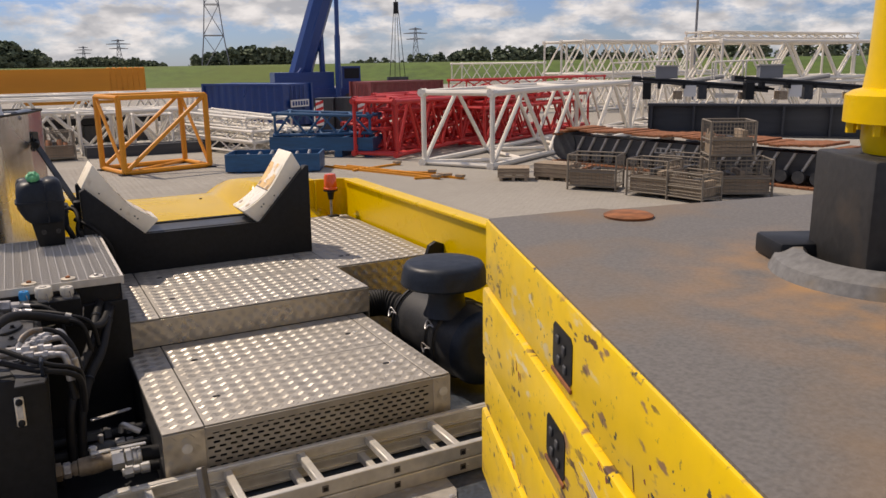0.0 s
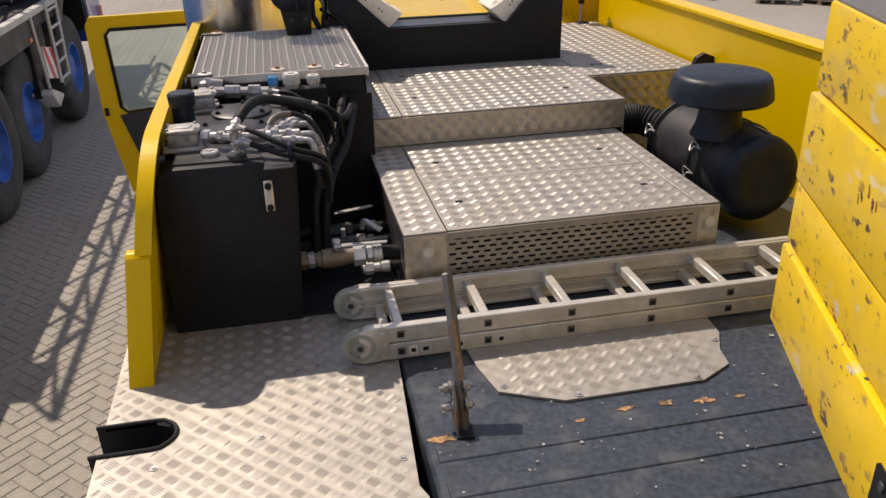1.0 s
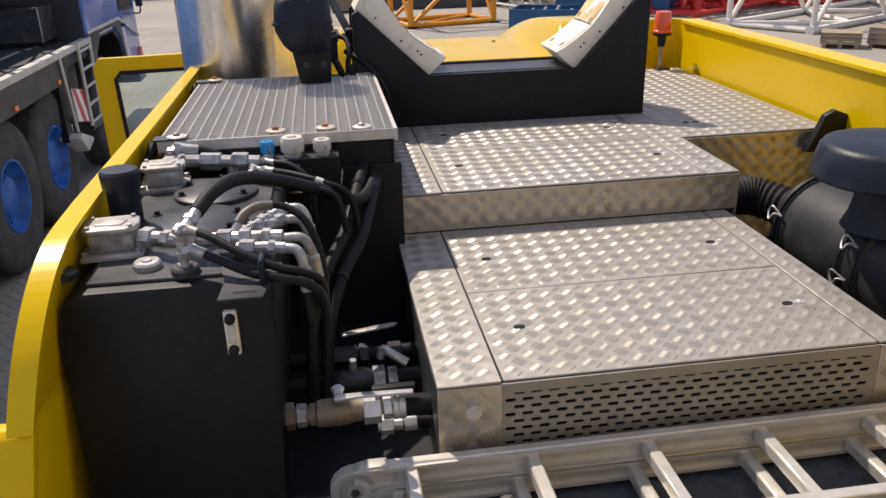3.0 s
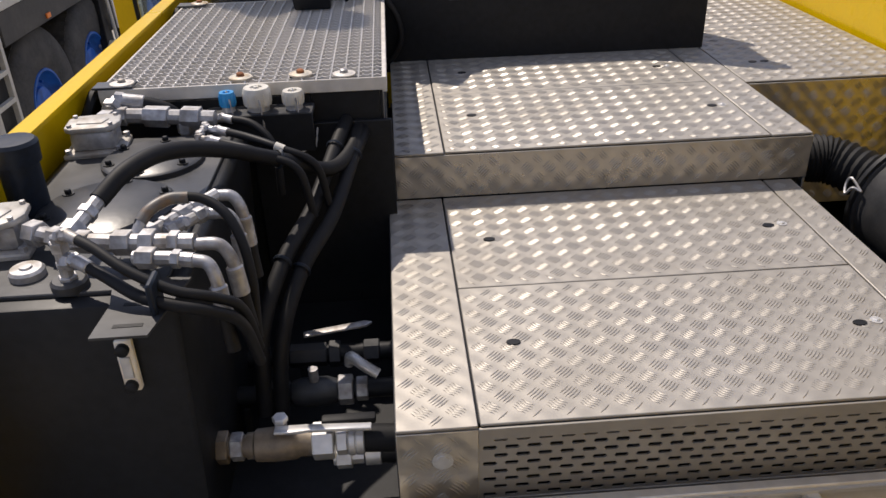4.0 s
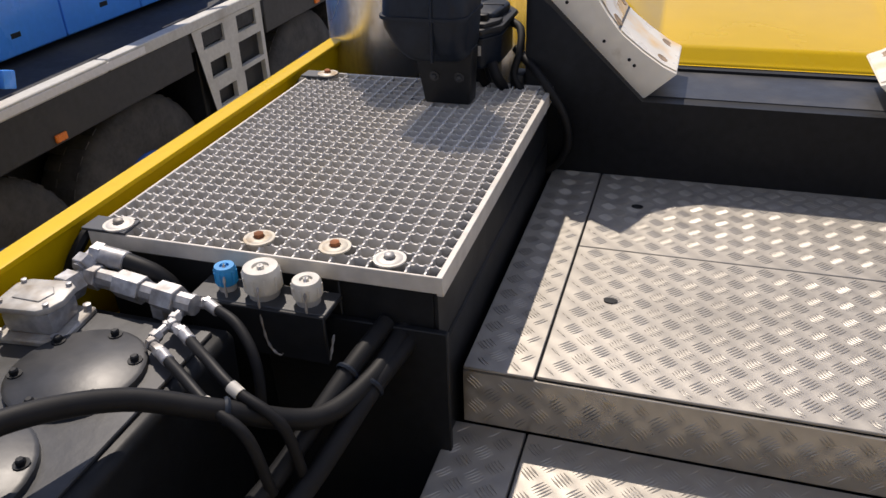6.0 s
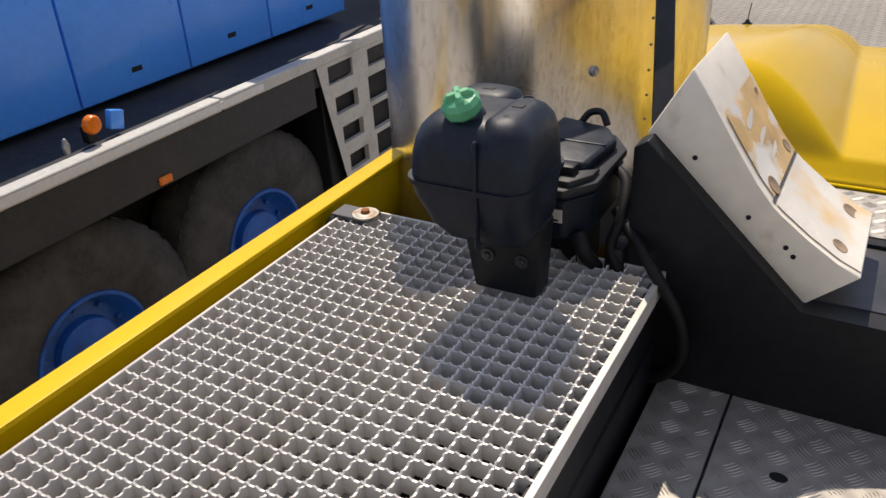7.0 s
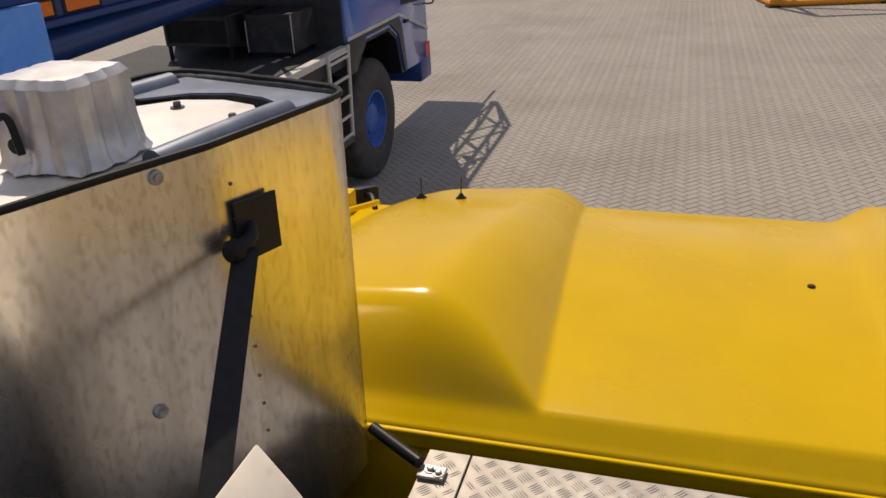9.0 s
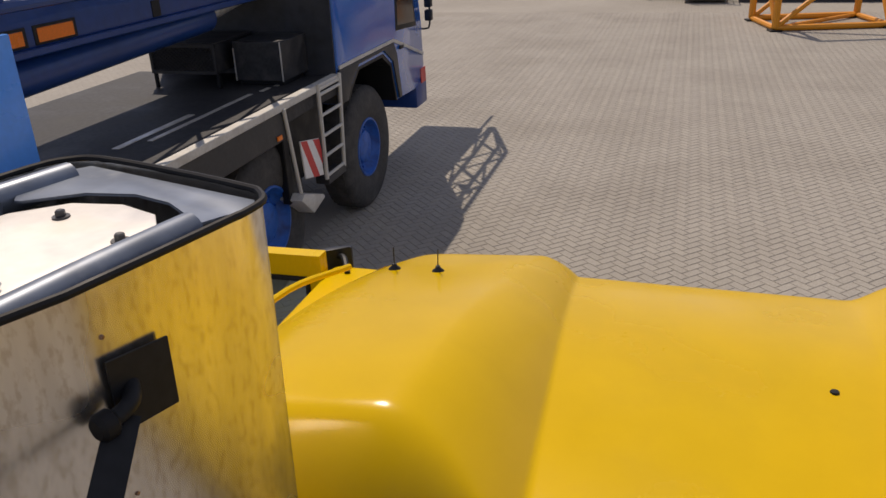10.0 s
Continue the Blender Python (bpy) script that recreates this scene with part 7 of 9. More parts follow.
part("housing_core", a_box(-5.5, EX - 0.05, 2.45, 10.5, 1.86, 3.06, 0.06, None, 2), BLUE, eng)
part("round_lamp", lathe(bm_new(), [(0.06, 0), (0.06, 0.03), (0.05, 0.045), (0, 0.05)], frame_to((-3.10, 7.10, 1.985), (-2.9, 7.10, 1.985)), 20), ORANGE_LAMP, eng)
part("lamp_arm", prism(bm_new(), [(7.24, 1.90), (7.34, 1.87), (7.37, 1.99), (7.27, 2.02)], -3.16, -3.10, YZ, 0.01), BLUE, eng)
part("lamp_stalk", a_box(-3.16, -3.10, 7.06, 7.14, 1.866, 1.98, 0.006), BLACK, eng)
part("tie_down_eye", lathe(bm_new(), [(0.02, 0), (0.025, 0.05), (0.012, 0.09), (0, 0.10)], Matrix.Translation((-3.10, 6.90, 1.866)), 10), ZINC, truck)
boom = thing("telescopic_boom", "dark blue telescopic boom lowered over the truck's cab", "crane boom", m=TRUCK_M)
b = bm_new()
prism(b, [(-4.62, 2.80), (-3.90, 2.80), (-3.78, 2.90), (-3.78, 3.12), (-3.86, 3.24), (-4.02, 3.55), (-4.25, 3.88), (-4.62, 3.95), (-4.92, 3.85), (-5.05, 3.6), (-5.05, 2.95), (-4.95, 2.80)], -22.9, -9.9, XZ, 0.02)
part("boom_box", b, BLUE_DARK, boom)
part("luffing_cylinder", cyl(bm_new(), (-4.05, 9.6, 2.60), (-4.05, 13.9, 2.74), 0.17, seg=24, bevel=0.02), BLUE_DARK, boom)
part("cylinder_rod", cyl(bm_new(), (-4.05, 13.8, 2.74), (-4.05, 14.9, 2.90), 0.10, seg=20), GALV, boom)
part("luffing_cylinder", cyl(bm_new(), (-4.75, 9.8, 2.62), (-4.75, 13.2, 2.72), 0.14, seg=20, bevel=0.02), BLUE_DARK, boom)
part("boom_flange", a_box(-3.79, -3.74, 9.9, 23.9, 2.84, 2.90, 0.008), BLUE_DARK, boom)
for y0, y1 in ((10.30, 10.83), (10.99, 11.42), (12.6, 12.66)):
    slot = part("side_slot", a_box(-3.785, -3.772, y0 - 0.04, y1 + 0.04, 2.915, 3.075, 0.004), BLACK, boom)
    if y1 - y0 > 0.1:
        part("amber_panel", a_box(-3.776, -3.766, y0, y1, 2.935, 3.05, 0.005), ORANGE_LAMP, slot)
part("boom_foot", a_box(-4.7, -4.1, 9.9, 10.5, 1.84, 3.1, 0.05), BLUE_DARK, boom)
# bed clutter
tool = thing("tool_box", "dark mesh-sided tool box on the truck bed", "tool box", m=TRUCK_M)
def mesh_box(ob, x0, x1, y0, y1, z0, z1):
    """A box of dark plate whose front and side are expanded metal in a frame."""
    part("box_core", a_box(x0 + 0.03, x1 - 0.03, y0 + 0.03, y1, z0, z1 - 0.02, 0.006), BLACK_DUSTY, ob)
    part("box_lid", a_box(x0 - 0.01, x1 + 0.01, y0 - 0.01, y1, z1 - 0.02, z1, 0.006), GREY_PANEL, ob)
    b = bm_new()
    n = 16
    for i in range(-6, n):
        for s in (-1, 1):
            p = [x0 + (x1 - x0) * (i + k * 6) / n for k in (0, 1)]
            q = [z0 + 0.04, z1 - 0.04]
            if p[0] < x0:
                q[0] += (q[1] - q[0]) * (x0 - p[0]) / (p[1] - p[0])
                p[0] = x0
            if p[1] > x1:
                q[1] -= (q[1] - q[0]) * (p[1] - x1) / (p[1] - p[0])
                p[1] = x1
            if s < 0:
                p = [x0 + x1 - v for v in p]
            cyl(b, (p[0], y0 + 0.01, q[0]), (p[1], y0 + 0.01, q[1]), 0.007, seg=4)
    fast_part("mesh_side", b, GREY_PANEL, ob, "stuff")
    for z in (z0, z1 - 0.06):
        part("rail", a_box(x0, x1, y0, y0 + 0.03, z, z + 0.04, 0.003), GREY_PANEL, ob)
    for x in (x0, x1 - 0.04):
        part("post", a_box(x, x + 0.04, y0 - 0.002, y0 + 0.03, z0, z1, 0.003), GREY_PANEL, ob)
        part("leg", a_box(x, x + 0.04, y0 + 0.03, y0 + 0.07, 1.84, z0, 0.003), BLACK, ob)


mesh_box(tool, -5.05, -4.12, 14.1, 15.03, 2.02, 2.40)
tool2 = thing("tool_box", "dark steel box with thin bright edges on the truck bed", "tool box", m=TRUCK_M)
part("box_body", a_box(-4.02, -3.36, 14.35, 15.04, 1.90, 2.38, 0.01), BLACK_DUSTY, tool2)
for x, z in ((-4.02, 2.30), (-3.38, 2.38)):
    part("edge_strip", a_box(x, x + 0.014, 14.340, 14.352, 1.90, z, 0.002), TRUCK_ALU, tool2)
part("skid", a_box(-4.0, -3.4, 14.4, 15.0, 1.84, 1.90, 0.01), BLACK, tool2)
# shade on the blue rear wall of the cab, put in as a dark sheet
part("rear_shade_panel", a_box(-5.58, -2.99, 15.052, 15.075, 1.46, 3.3, 0.004), DARK_STEEL, truck, "dark sheet standing in for shade on the cab's rear wall")
# slivers of sunlight on the bed, laid on as thin pale strips
for y0, y1, x0, x1 in ((11.9, 13.9, -3.62, -3.56), (14.05, 14.25, -3.56, -3.50), (14.35, 14.8, -3.52, -3.46), (11.6, 12.9, -3.80, -3.72)):
    part("sun_sliver_strip", a_box(x0, x1, y0, y1, 1.842, 1.848), ALU, truck)
# cab
tcab = thing("truck_cab", "blue truck cab with pale stripe and dark wheel arch", "truck cab", m=TRUCK_M)
side = [(15.08, 1.44), (15.32, 1.44), (15.42, 1.62), (15.75, 1.84), (16.75, 1.84), (17.12, 1.62), (17.3, 1.0), (18.55, 0.95), (18.68, 1.3), (18.62, 2.0), (18.42, 2.85), (18.25, 3.25), (17.9, 3.38), (15.3, 3.38), (15.10, 3.3)]
part("cab_shell", prism(bm_new(), side, -5.6, TX - 0.01, YZ, 0.03, 2), BLUE_CAB, tcab)
part("wheel_arch", prism(bm_new(), [(15.07, 1.46), (15.30, 1.46), (15.42, 1.64), (15.75, 1.86), (16.75, 1.86), (17.12, 1.64), (17.32, 1.02), (17.44, 1.02), (17.30, 1.72), (17.18, 1.90), (15.07, 1.90)], TX - 0.02, TX + 0.012, YZ, 0.004), GREY_PANEL, tcab, "dark grey plastic wheel arch")
part("arch_liner", prism(bm_new(), [(15.37, 1.45), (15.46, 1.60), (15.77, 1.815), (16.73, 1.815), (17.09, 1.60), (17.27, 1.0), (17.22, 1.0), (17.04, 1.57), (16.70, 1.765), (15.80, 1.765), (15.50, 1.56), (15.42, 1.45)], -5.58, TX - 0.015, YZ), BLACK, tcab)
part("pale_stripe", a_box(TX - 0.012, TX + 0.006, 15.10, 17.2, 1.905, 1.955, 0.002), TRUCK_ALU, tcab)
part("pale_stripe", prism(bm_new(), [(17.2, 1.905), (18.64, 1.45), (18.64, 1.50), (17.2, 1.955)], TX - 0.012, TX + 0.006, YZ), TRUCK_ALU, tcab)
part("side_window", prism(bm_new(), [(17.35, 2.05), (18.35, 1.98), (18.12, 2.9), (17.4, 2.95)], TX - 0.015, TX - 0.004, YZ, 0.003), BLACK, tcab, "dark cab side window")
part("window_glass", prism(bm_new(), [(17.42, 2.12), (18.26, 2.06), (18.06, 2.84), (17.46, 2.88)], TX - 0.005, TX + 0.002, YZ), mat("dark_glass", (0.02, 0.025, 0.03), 0.06, 0, (5, 0.05)), tcab)
part("door_handle", a_box(TX - 0.01, TX + 0.02, 17.45, 17.62, 1.75, 1.80, 0.006), BLACK, tcab)
part("bumper", a_box(-5.6, TX, 18.2, 18.78, 0.62, 1.05, 0.05, None, 2), BLUE_DARK, tcab)
part("warning_panel", a_box(TX - 0.006, TX + 0.008, 18.45, 18.70, 1.0, 1.25, 0.002), RED_SIGN, tcab)
for z0, z1 in ((2.20, 2.50), (1.98, 2.16)):
    part("mirror", a_box(TX - 0.02, TX + 0.10, 18.85, 18.98, z0, z1, 0.02, None, 2), PLASTIC, tcab)
part("mirror_arm", tube(bm_new(), [(TX - 0.05, 18.4, 2.6), (TX + 0.04, 18.85, 2.6), (TX + 0.05, 18.92, 2.4), (TX + 0.05, 18.92, 1.92), (TX + 0.0, 18.8, 1.86), (TX - 0.05, 18.6, 1.9)], 0.016, 8, 4), BLACK, tcab)
# boarding ladder and warning board
lad = part("boarding_ladder", a_box(TX - 0.02, TX + 0.03, 14.34, 15.06, 1.79, 1.83, 0.005), TRUCK_ALU, truck, "pale aluminium boarding ladder")
for y0, y1 in ((14.36, 14.37), (15.03, 14.93)):
    rod("ladder_rail", (TX + 0.02, y0, 1.88), (TX + 0.02, y1, 0.66), 0.028, TRUCK_ALU, lad)
for k in range(5):
    z = 0.70 + 0.26 * k
    rod("ladder_step", (TX + 0.02, 14.37, z), (TX + 0.02, 14.93 + 0.02 * k, z), 0.022, TRUCK_ALU, lad)
part("step_shoe", a_box(TX - 0.15, TX + 0.04, 14.38, 14.95, 0.58, 0.68, 0.01), GREY_PANEL, lad)
rod("support_bar", (TX + 0.02, 13.43, 1.80), (TX + 0.02, 13.62, 0.74), 0.024, TRUCK_ALU, truck, "pale slanting support bar")
# added black box that stands in for the shade under the bed
part("recess_shade_box", a_box(TX - 0.9, TX - 0.25, 13.95, 15.0, 0.7, 1.6, 0.02), BLACK, truck)
board = thing("warning_board", "red and white striped warning board on the truck", "warning board", m=TRUCK_M)
BY, BZ = 13.80, 0.80
part("board", prism(bm_new(), [(BY + 0.04, BZ + 0.04), (BY + 0.54, BZ - 0.07), (BY + 0.49, BZ + 0.42), (BY - 0.01, BZ + 0.52)], TX - 0.02, TX - 0.004, YZ), WHITE, board)
for u in (0.0, 0.34):
    part("red_stripe", prism(bm_new(), [(BY - 0.005 + u * 0.98, BZ + 0.515 - u * 0.2), (BY + 0.16 + u * 0.98, BZ + 0.48 - u * 0.2), (BY + min(0.535, 0.42 + u), BZ - 0.045 + u * 0.9), (BY + min(0.53, 0.26 + u), BZ - 0.01 + u * 0.25)], TX - 0.005, TX - 0.001, YZ), RED_SIGN, board)
part("wheel_chock", prism(bm_new(), [(13.55, 0.66), (13.64, 0.72), (14.15, 0.54), (14.18, 0.49), (13.84, 0.40)], TX - 0.24, TX + 0.06, YZ, 0.01), TRUCK_ALU, truck)
part("chock_holder", a_box(TX - 0.2, TX - 0.1, 13.55, 13.68, 0.6, 1.5, 0.01), BLACK, truck)
# lattice jib folded alongside the boom
jib = thing("folded_jib", "dark blue lattice jib folded beside the truck crane's boom", "lattice jib", m=TRUCK_M)
JX, JZ = -3.58, 3.59


def jib_at(y, sx, sz):
    k = 1.0 if y < 22.0 else max(0.15, 1 - (y - 22.0) / 1.3)
    return Vector((JX - 0.25 * (1 - k) + 0.28 * sx * k, y, JZ + 0.28 * sz * k))


steps = [9.35 + 0.77 * i for i in range(18)]
for sx in (-1, 1):
    for sz in (-1, 1):
        rod("chord", jib_at(9.35, sx, sz), jib_at(22.0, sx, sz), 0.045, BLUE_DARK, jib)
        rod("chord", jib_at(22.0, sx, sz), jib_at(23.3, sx, sz), 0.045, BLUE_DARK, jib)
for i, (a, c) in enumerate(zip(steps, steps[1:])):
    f = 1 if i % 2 else -1
    for q in (-1, 1):
        rod("lacing", jib_at(a, q, -f), jib_at(c, q, f), 0.026, BLUE_DARK, jib)
        rod("lacing", jib_at(a, -f, q), jib_at(c, f, q), 0.026, BLUE_DARK, jib)
for y in (11.4, 16.2):
    part("jib_bracket", a_box(-4.2, JX - 0.20, y, y + 0.16, 3.50, 3.62, 0.01), BLUE_DARK, jib)
part("foot_plate", a_box(JX - 0.30, JX + 0.31, 9.33, 9.95, JZ - 0.30, JZ - 0.27, 0.004), BLUE_DARK, jib)
part("sheave", cyl(bm_new(), (JX - 0.30, 23.3, JZ), (JX - 0.18, 23.3, JZ), 0.16, seg=20, bevel=0.01), BLACK, jib)

# ---- yard: lattice sections and stores ----
def lattice(name, label, group, m, length, w, h, bays, rc, rb, material, taper=1.0, category="lattice section"):
    """A four-chord lattice section; x runs along it, z up, y across; taper narrows the far end."""
    t = thing(name, label, category, group, m=m)
    def corner(x, s, top):
        k = 1 + (taper - 1) * x / length
        return Vector((x, s * w / 2 * k, h / 2 + (h / 2 * k if top else -h / 2 * k) + (rc if not top else -rc)))
    for s in (-1, 1):
        for top in (0, 1):
            rod("chord", corner(0, s, top), corner(length, s, top), rc, material, t)
    step = length / bays
    for i in range(bays):
        x0, x1 = i * step, (i + 1) * step
        for s in (-1, 1):
            rod("brace", corner(x0, s, i % 2), corner(x1, s, 1 - i % 2), rb, material, t)
        for top in (0, 1):
            rod("brace", corner(x0, -1 if i % 2 else 1, top), corner(x1, 1 if i % 2 else -1, top), rb, material, t)
    for x in (0, length):
        for s in (-1, 1):
            rod("post", corner(x, s, 0), corner(x, s, 1), rb * 1.2, material, t)
        for top in (0, 1):
            rod("cross_tube", corner(x, -1, top), corner(x, 1, top), rb * 1.2, material, t)
        for s in (-1, 1):
            for top in (0, 1):
                p = corner(x, s, top)
                rod("pin_lug", p - Vector((rc * 1.6, 0, 0)), p + Vector((rc * 1.6, 0, 0)), rc * 1.35, material, t)
    return t


def heading(x, y, a, z=0.0):
    return Matrix.Translation((x, y, z)) @ Matrix.Rotation(radians(a), 4, "Z")


WHITE_L = "cream-white steel lattice boom section lying on the yard"
lattice("lattice_section", "long cream-white lattice boom section beside wooden crates", "white lattice sections", heading(13.75, 25.05, 30), 13.5, 2.7, 2.60, 6, 0.105, 0.075, CREAM)
lattice("lattice_section", WHITE_L, "white lattice sections", heading(25.6, 31.9, 30), 10.0, 2.7, 2.42, 6, 0.085, 0.062, CREAM)
for x, y, a, z, h, n in ((35.2, 47.1, 10, 2.45, 2.42, 9), (35.2, 47.1, 10, 0.0, 2.42, 9), (35.8, 50.0, 10, 2.45, 2.42, 9), (35.8, 50.0, 10, 0.0, 2.42, 9), (32.3, 32.2, 5, 2.25, 2.2, 9), (32.3, 32.2, 5, 0.0, 2.2, 9), (32.6, 34.6, 5, 2.25, 2.2, 9), (32.6, 34.6, 5, 0.0, 2.2, 9)):
    lattice("lattice_section", "cream-white lattice section, stacked in two layers" if z else WHITE_L, "stacked lattice sections", heading(x, y, a, z), 15.4, 2.2, h, n, 0.095, 0.06, CREAM)
for y in (32.2, 33.2):
    lattice("jib_section", "slim cream-white jib section on a stack", "stacked lattice sections", heading(32.4, y, 5, 4.47), 13.0, 0.8, 0.42, 12, 0.06, 0.03, CREAM, category="jib section")
lattice("lattice_section", "long cream-white lattice section far across the yard", "white lattice sections", heading(39.0, 70.5, -62, 1.7), 9.0, 1.8, 1.7, 8, 0.08, 0.05, CREAM)
lattice("lattice_section", WHITE_L, "white lattice sections", heading(39.0, 70.5, -62), 9.0, 1.8, 1.68, 8, 0.08, 0.05, CREAM)
lattice("lattice_section", WHITE_L, "white lattice sections", heading(-0.6, 41.0, 2), 8.6, 2.2, 2.2, 6, 0.07, 0.045, CREAM)
lattice("lattice_section", WHITE_L, "white lattice sections", heading(-0.2, 44.0, 2), 9.0, 2.2, 2.3, 7, 0.07, 0.045, CREAM)
lattice("lattice_section", WHITE_L, "white lattice sections", heading(3.6, 36.6, 88), 5.0, 1.5, 1.7, 5, 0.05, 0.035, CREAM)
lattice("lattice_section", WHITE_L, "white lattice sections", heading(5.6, 36.2, 86), 5.0, 1.5, 1.6, 5, 0.05, 0.035, CREAM)
for x, y, a, l in ((0.4, 39.2, 4, 6.0), (4.2, 38.4, -6, 3.4), (-1.6, 40.0, 6, 4.2)):
    lattice("lattice_section", WHITE_L, "white lattice sections", heading(x, y, a), l, 1.3, 1.75, 4, 0.085, 0.06, CREAM)
# slim jib pieces piled up
for x, y, a, z, l in ((6.9, 38.4, -70, 0.10, 6.4), (7.0, 38.2, -71, 0.62, 6.2), (7.1, 38.3, -69, 1.14, 5.4), (7.9, 38.2, -70, 0.10, 6.6), (8.0, 38.0, -68, 0.62, 6.3), (8.1, 38.1, -71, 1.14, 5.8), (8.9, 37.6, -70, 0.10, 6.4), (9.0, 37.2, -72, 0.62, 5.6), (9.9, 36.8, -71, 0.10, 5.0)):
    lattice("jib_section", "slim cream-white jib section in a pile", "pile of jib sections", heading(x, y, a, z) @ pose(0, 0, 0, 0, 1.5 * z, 0), l, 0.85, 0.50, 8, 0.055, 0.035, CREAM, category="jib section")
dn = thing("timber_bearer", "dark timber bearers under the lattice sections", "timber beam")
for y in (35.4, 36.1):
    bar("beam", 2.9, 9.0, y, y + 0.4, 0.0, 0.42, DARK_STEEL, dn)
# red sections
for x, y, a, z, l, tp in ((13.1, 30.6, 28, 0.10, 9.0, 1.0), (12.4, 28.9, 32, 0.10, 7.5, 0.9), (15.2, 33.6, 26, 0.1, 11.0, 1.0)):
    lattice("lattice_section", "red-painted lattice boom section with worn paint", "red lattice sections", heading(x, y, a, z), l, 1.9, 2.1, 9, 0.085, 0.055, RED, tp)
lattice("lattice_section", "red-painted lattice head section, slanting down", "red lattice sections", heading(12.5, 30.9, 14, 0.15) @ pose(0, 0, 0, 0, -9, 0), 8.0, 1.4, 1.1, 8, 0.075, 0.05, RED, 1.0)
lattice("lattice_section", "red-painted lattice section lying on top of others", "red lattice sections", heading(18.2, 33.0, 12, 2.25), 9.5, 1.2, 0.5, 10, 0.045, 0.028, RED, 1.0)
for x, y, a, z, l, h in ((13.6, 31.6, 22, 0.1, 9.0, 1.5), (12.6, 29.9, 40, 0.1, 6.5, 1.0), (16.2, 32.2, 34, 0.1, 8.0, 1.9), (13.4, 30.2, 24, 1.65, 7.5, 0.5), (17.4, 30.3, 25, 0.1, 8.5, 1.6), (19.4, 32.4, 22, 0.1, 8.0, 1.9), (18.0, 31.2, 27, 1.75, 7.0, 0.5)):
    lattice("lattice_section", "red-painted lattice section among others", "red lattice sections", heading(x, y, a, z), l, 1.2, h, 9, 0.07, 0.05, RED, 0.9)
# petrol blue frames
lattice("lattice_section", "petrol-blue lattice frame on a blue cradle", "blue lattice frames", heading(10.0, 32.6, -40, 0.75), 3.8, 1.6, 0.95, 6, 0.06, 0.045, BLUE_PETROL, 0.8)
cr = thing("steel_cradle", "petrol-blue steel cradle carrying a lattice frame", "cradle", m=heading(9.8, 32.7, -40))
for y in (-0.8, 0.8):
    bar("side_beam", 0, 4.2, y - 0.08, y + 0.08, 0.25, 0.75, BLUE_PETROL, cr)
for x in (0.2, 1.5, 2.8, 4.0):
    bar("cross_beam", x - 0.08, x + 0.08, -0.72, 0.72, 0.28, 0.70, BLUE_PETROL, cr)
    bar("foot", x - 0.15, x + 0.15, -0.85, 0.85, 0.0, 0.25, BLUE_PETROL, cr)
bb = thing("steel_tray", "low petrol-blue steel tray on the paving", "steel tray", m=heading(6.6, 27.9, -26))
for args in ((0, 3.0, -0.06, 0.0, 0.05, 0.62), (0, 3.0, 1.4, 1.46, 0.05, 0.62), (-0.06, 0.0, -0.06, 1.46, 0.05, 0.62), (3.0, 3.06, -0.06, 1.46, 0.05, 0.62)):
    bar("tray_wall", *args, BLUE_PETROL, bb)
bar("tray_floor", 0, 3.0, 0, 1.4, 0.05, 0.12, BLUE_PETROL, bb)
for x in (0.3, 2.6):
    bar("skid", x, x + 0.15, 0, 1.4, 0.0, 0.05, BLUE_PETROL, bb)
for i in range(6):
    rod("stored_pin", (0.3 + 0.45 * i, 0.3, 0.2), (0.5 + 0.42 * i, 1.1, 0.5 + 0.05 * (i % 3)), 0.06, STEEL_FAR, bb)
# ochre frame
fr = thing("tower_frame", "orange-yellow tubular tower crane frame", "steel frame", m=heading(3.55, 29.2, 14))
FW, FD, FH = 3.0, 2.0, 2.62
cs = {(i, j, k): Vector((i * FW, j * FD, 0.09 + k * (FH - 0.18))) for i in (0, 1) for j in (0, 1) for k in (0, 1)}
for i in (0, 1):
    for j in (0, 1):
        rod("leg", cs[i, j, 0], cs[i, j, 1], 0.10, OCHRE, fr)
        bar("foot_plate", i * FW - 0.16, i * FW + 0.16, j * FD - 0.16, j * FD + 0.16, 0.0, 0.05, BLACK, fr)
for k in (0, 1):
    for j in (0, 1):
        rod("beam", cs[0, j, k], cs[1, j, k], 0.085, OCHRE, fr)
    for i in (0, 1):
        rod("beam", cs[i, 0, k], cs[i, 1, k], 0.075, OCHRE, fr)
rod("diagonal", cs[0, 0, 0], cs[1, 0, 1], 0.075, OCHRE, fr)
rod("diagonal", cs[0, 1, 0], cs[1, 1, 1], 0.07, OCHRE, fr)
rod("diagonal", cs[0, 0, 0], cs[0, 1, 1], 0.06, OCHRE, fr)
rod("diagonal", cs[1, 0, 0], cs[1, 1, 1], 0.06, OCHRE, fr)
rod("diagonal", cs[0, 0, 0], cs[1, 1, 0], 0.06, OCHRE, fr)
# orange boom on stands
ob_ = thing("box_boom", "orange box boom of a crane resting on stands", "crane boom", m=heading(-12.0, 47.4, 2))
bar("boom_box", 0, 19.0, -0.55, 0.55, 2.15, 3.42, OCHRE, ob_)
for i in range(7):
    bar("stiffener", 17.3 + 0.28 * i, 17.36 + 0.28 * i, -0.59, 0.59, 2.12, 3.46, OCHRE, ob_)
bar("lower_box", 13.0, 17.5, -0.5, 0.5, 1.62, 2.15, OCHRE, ob_)
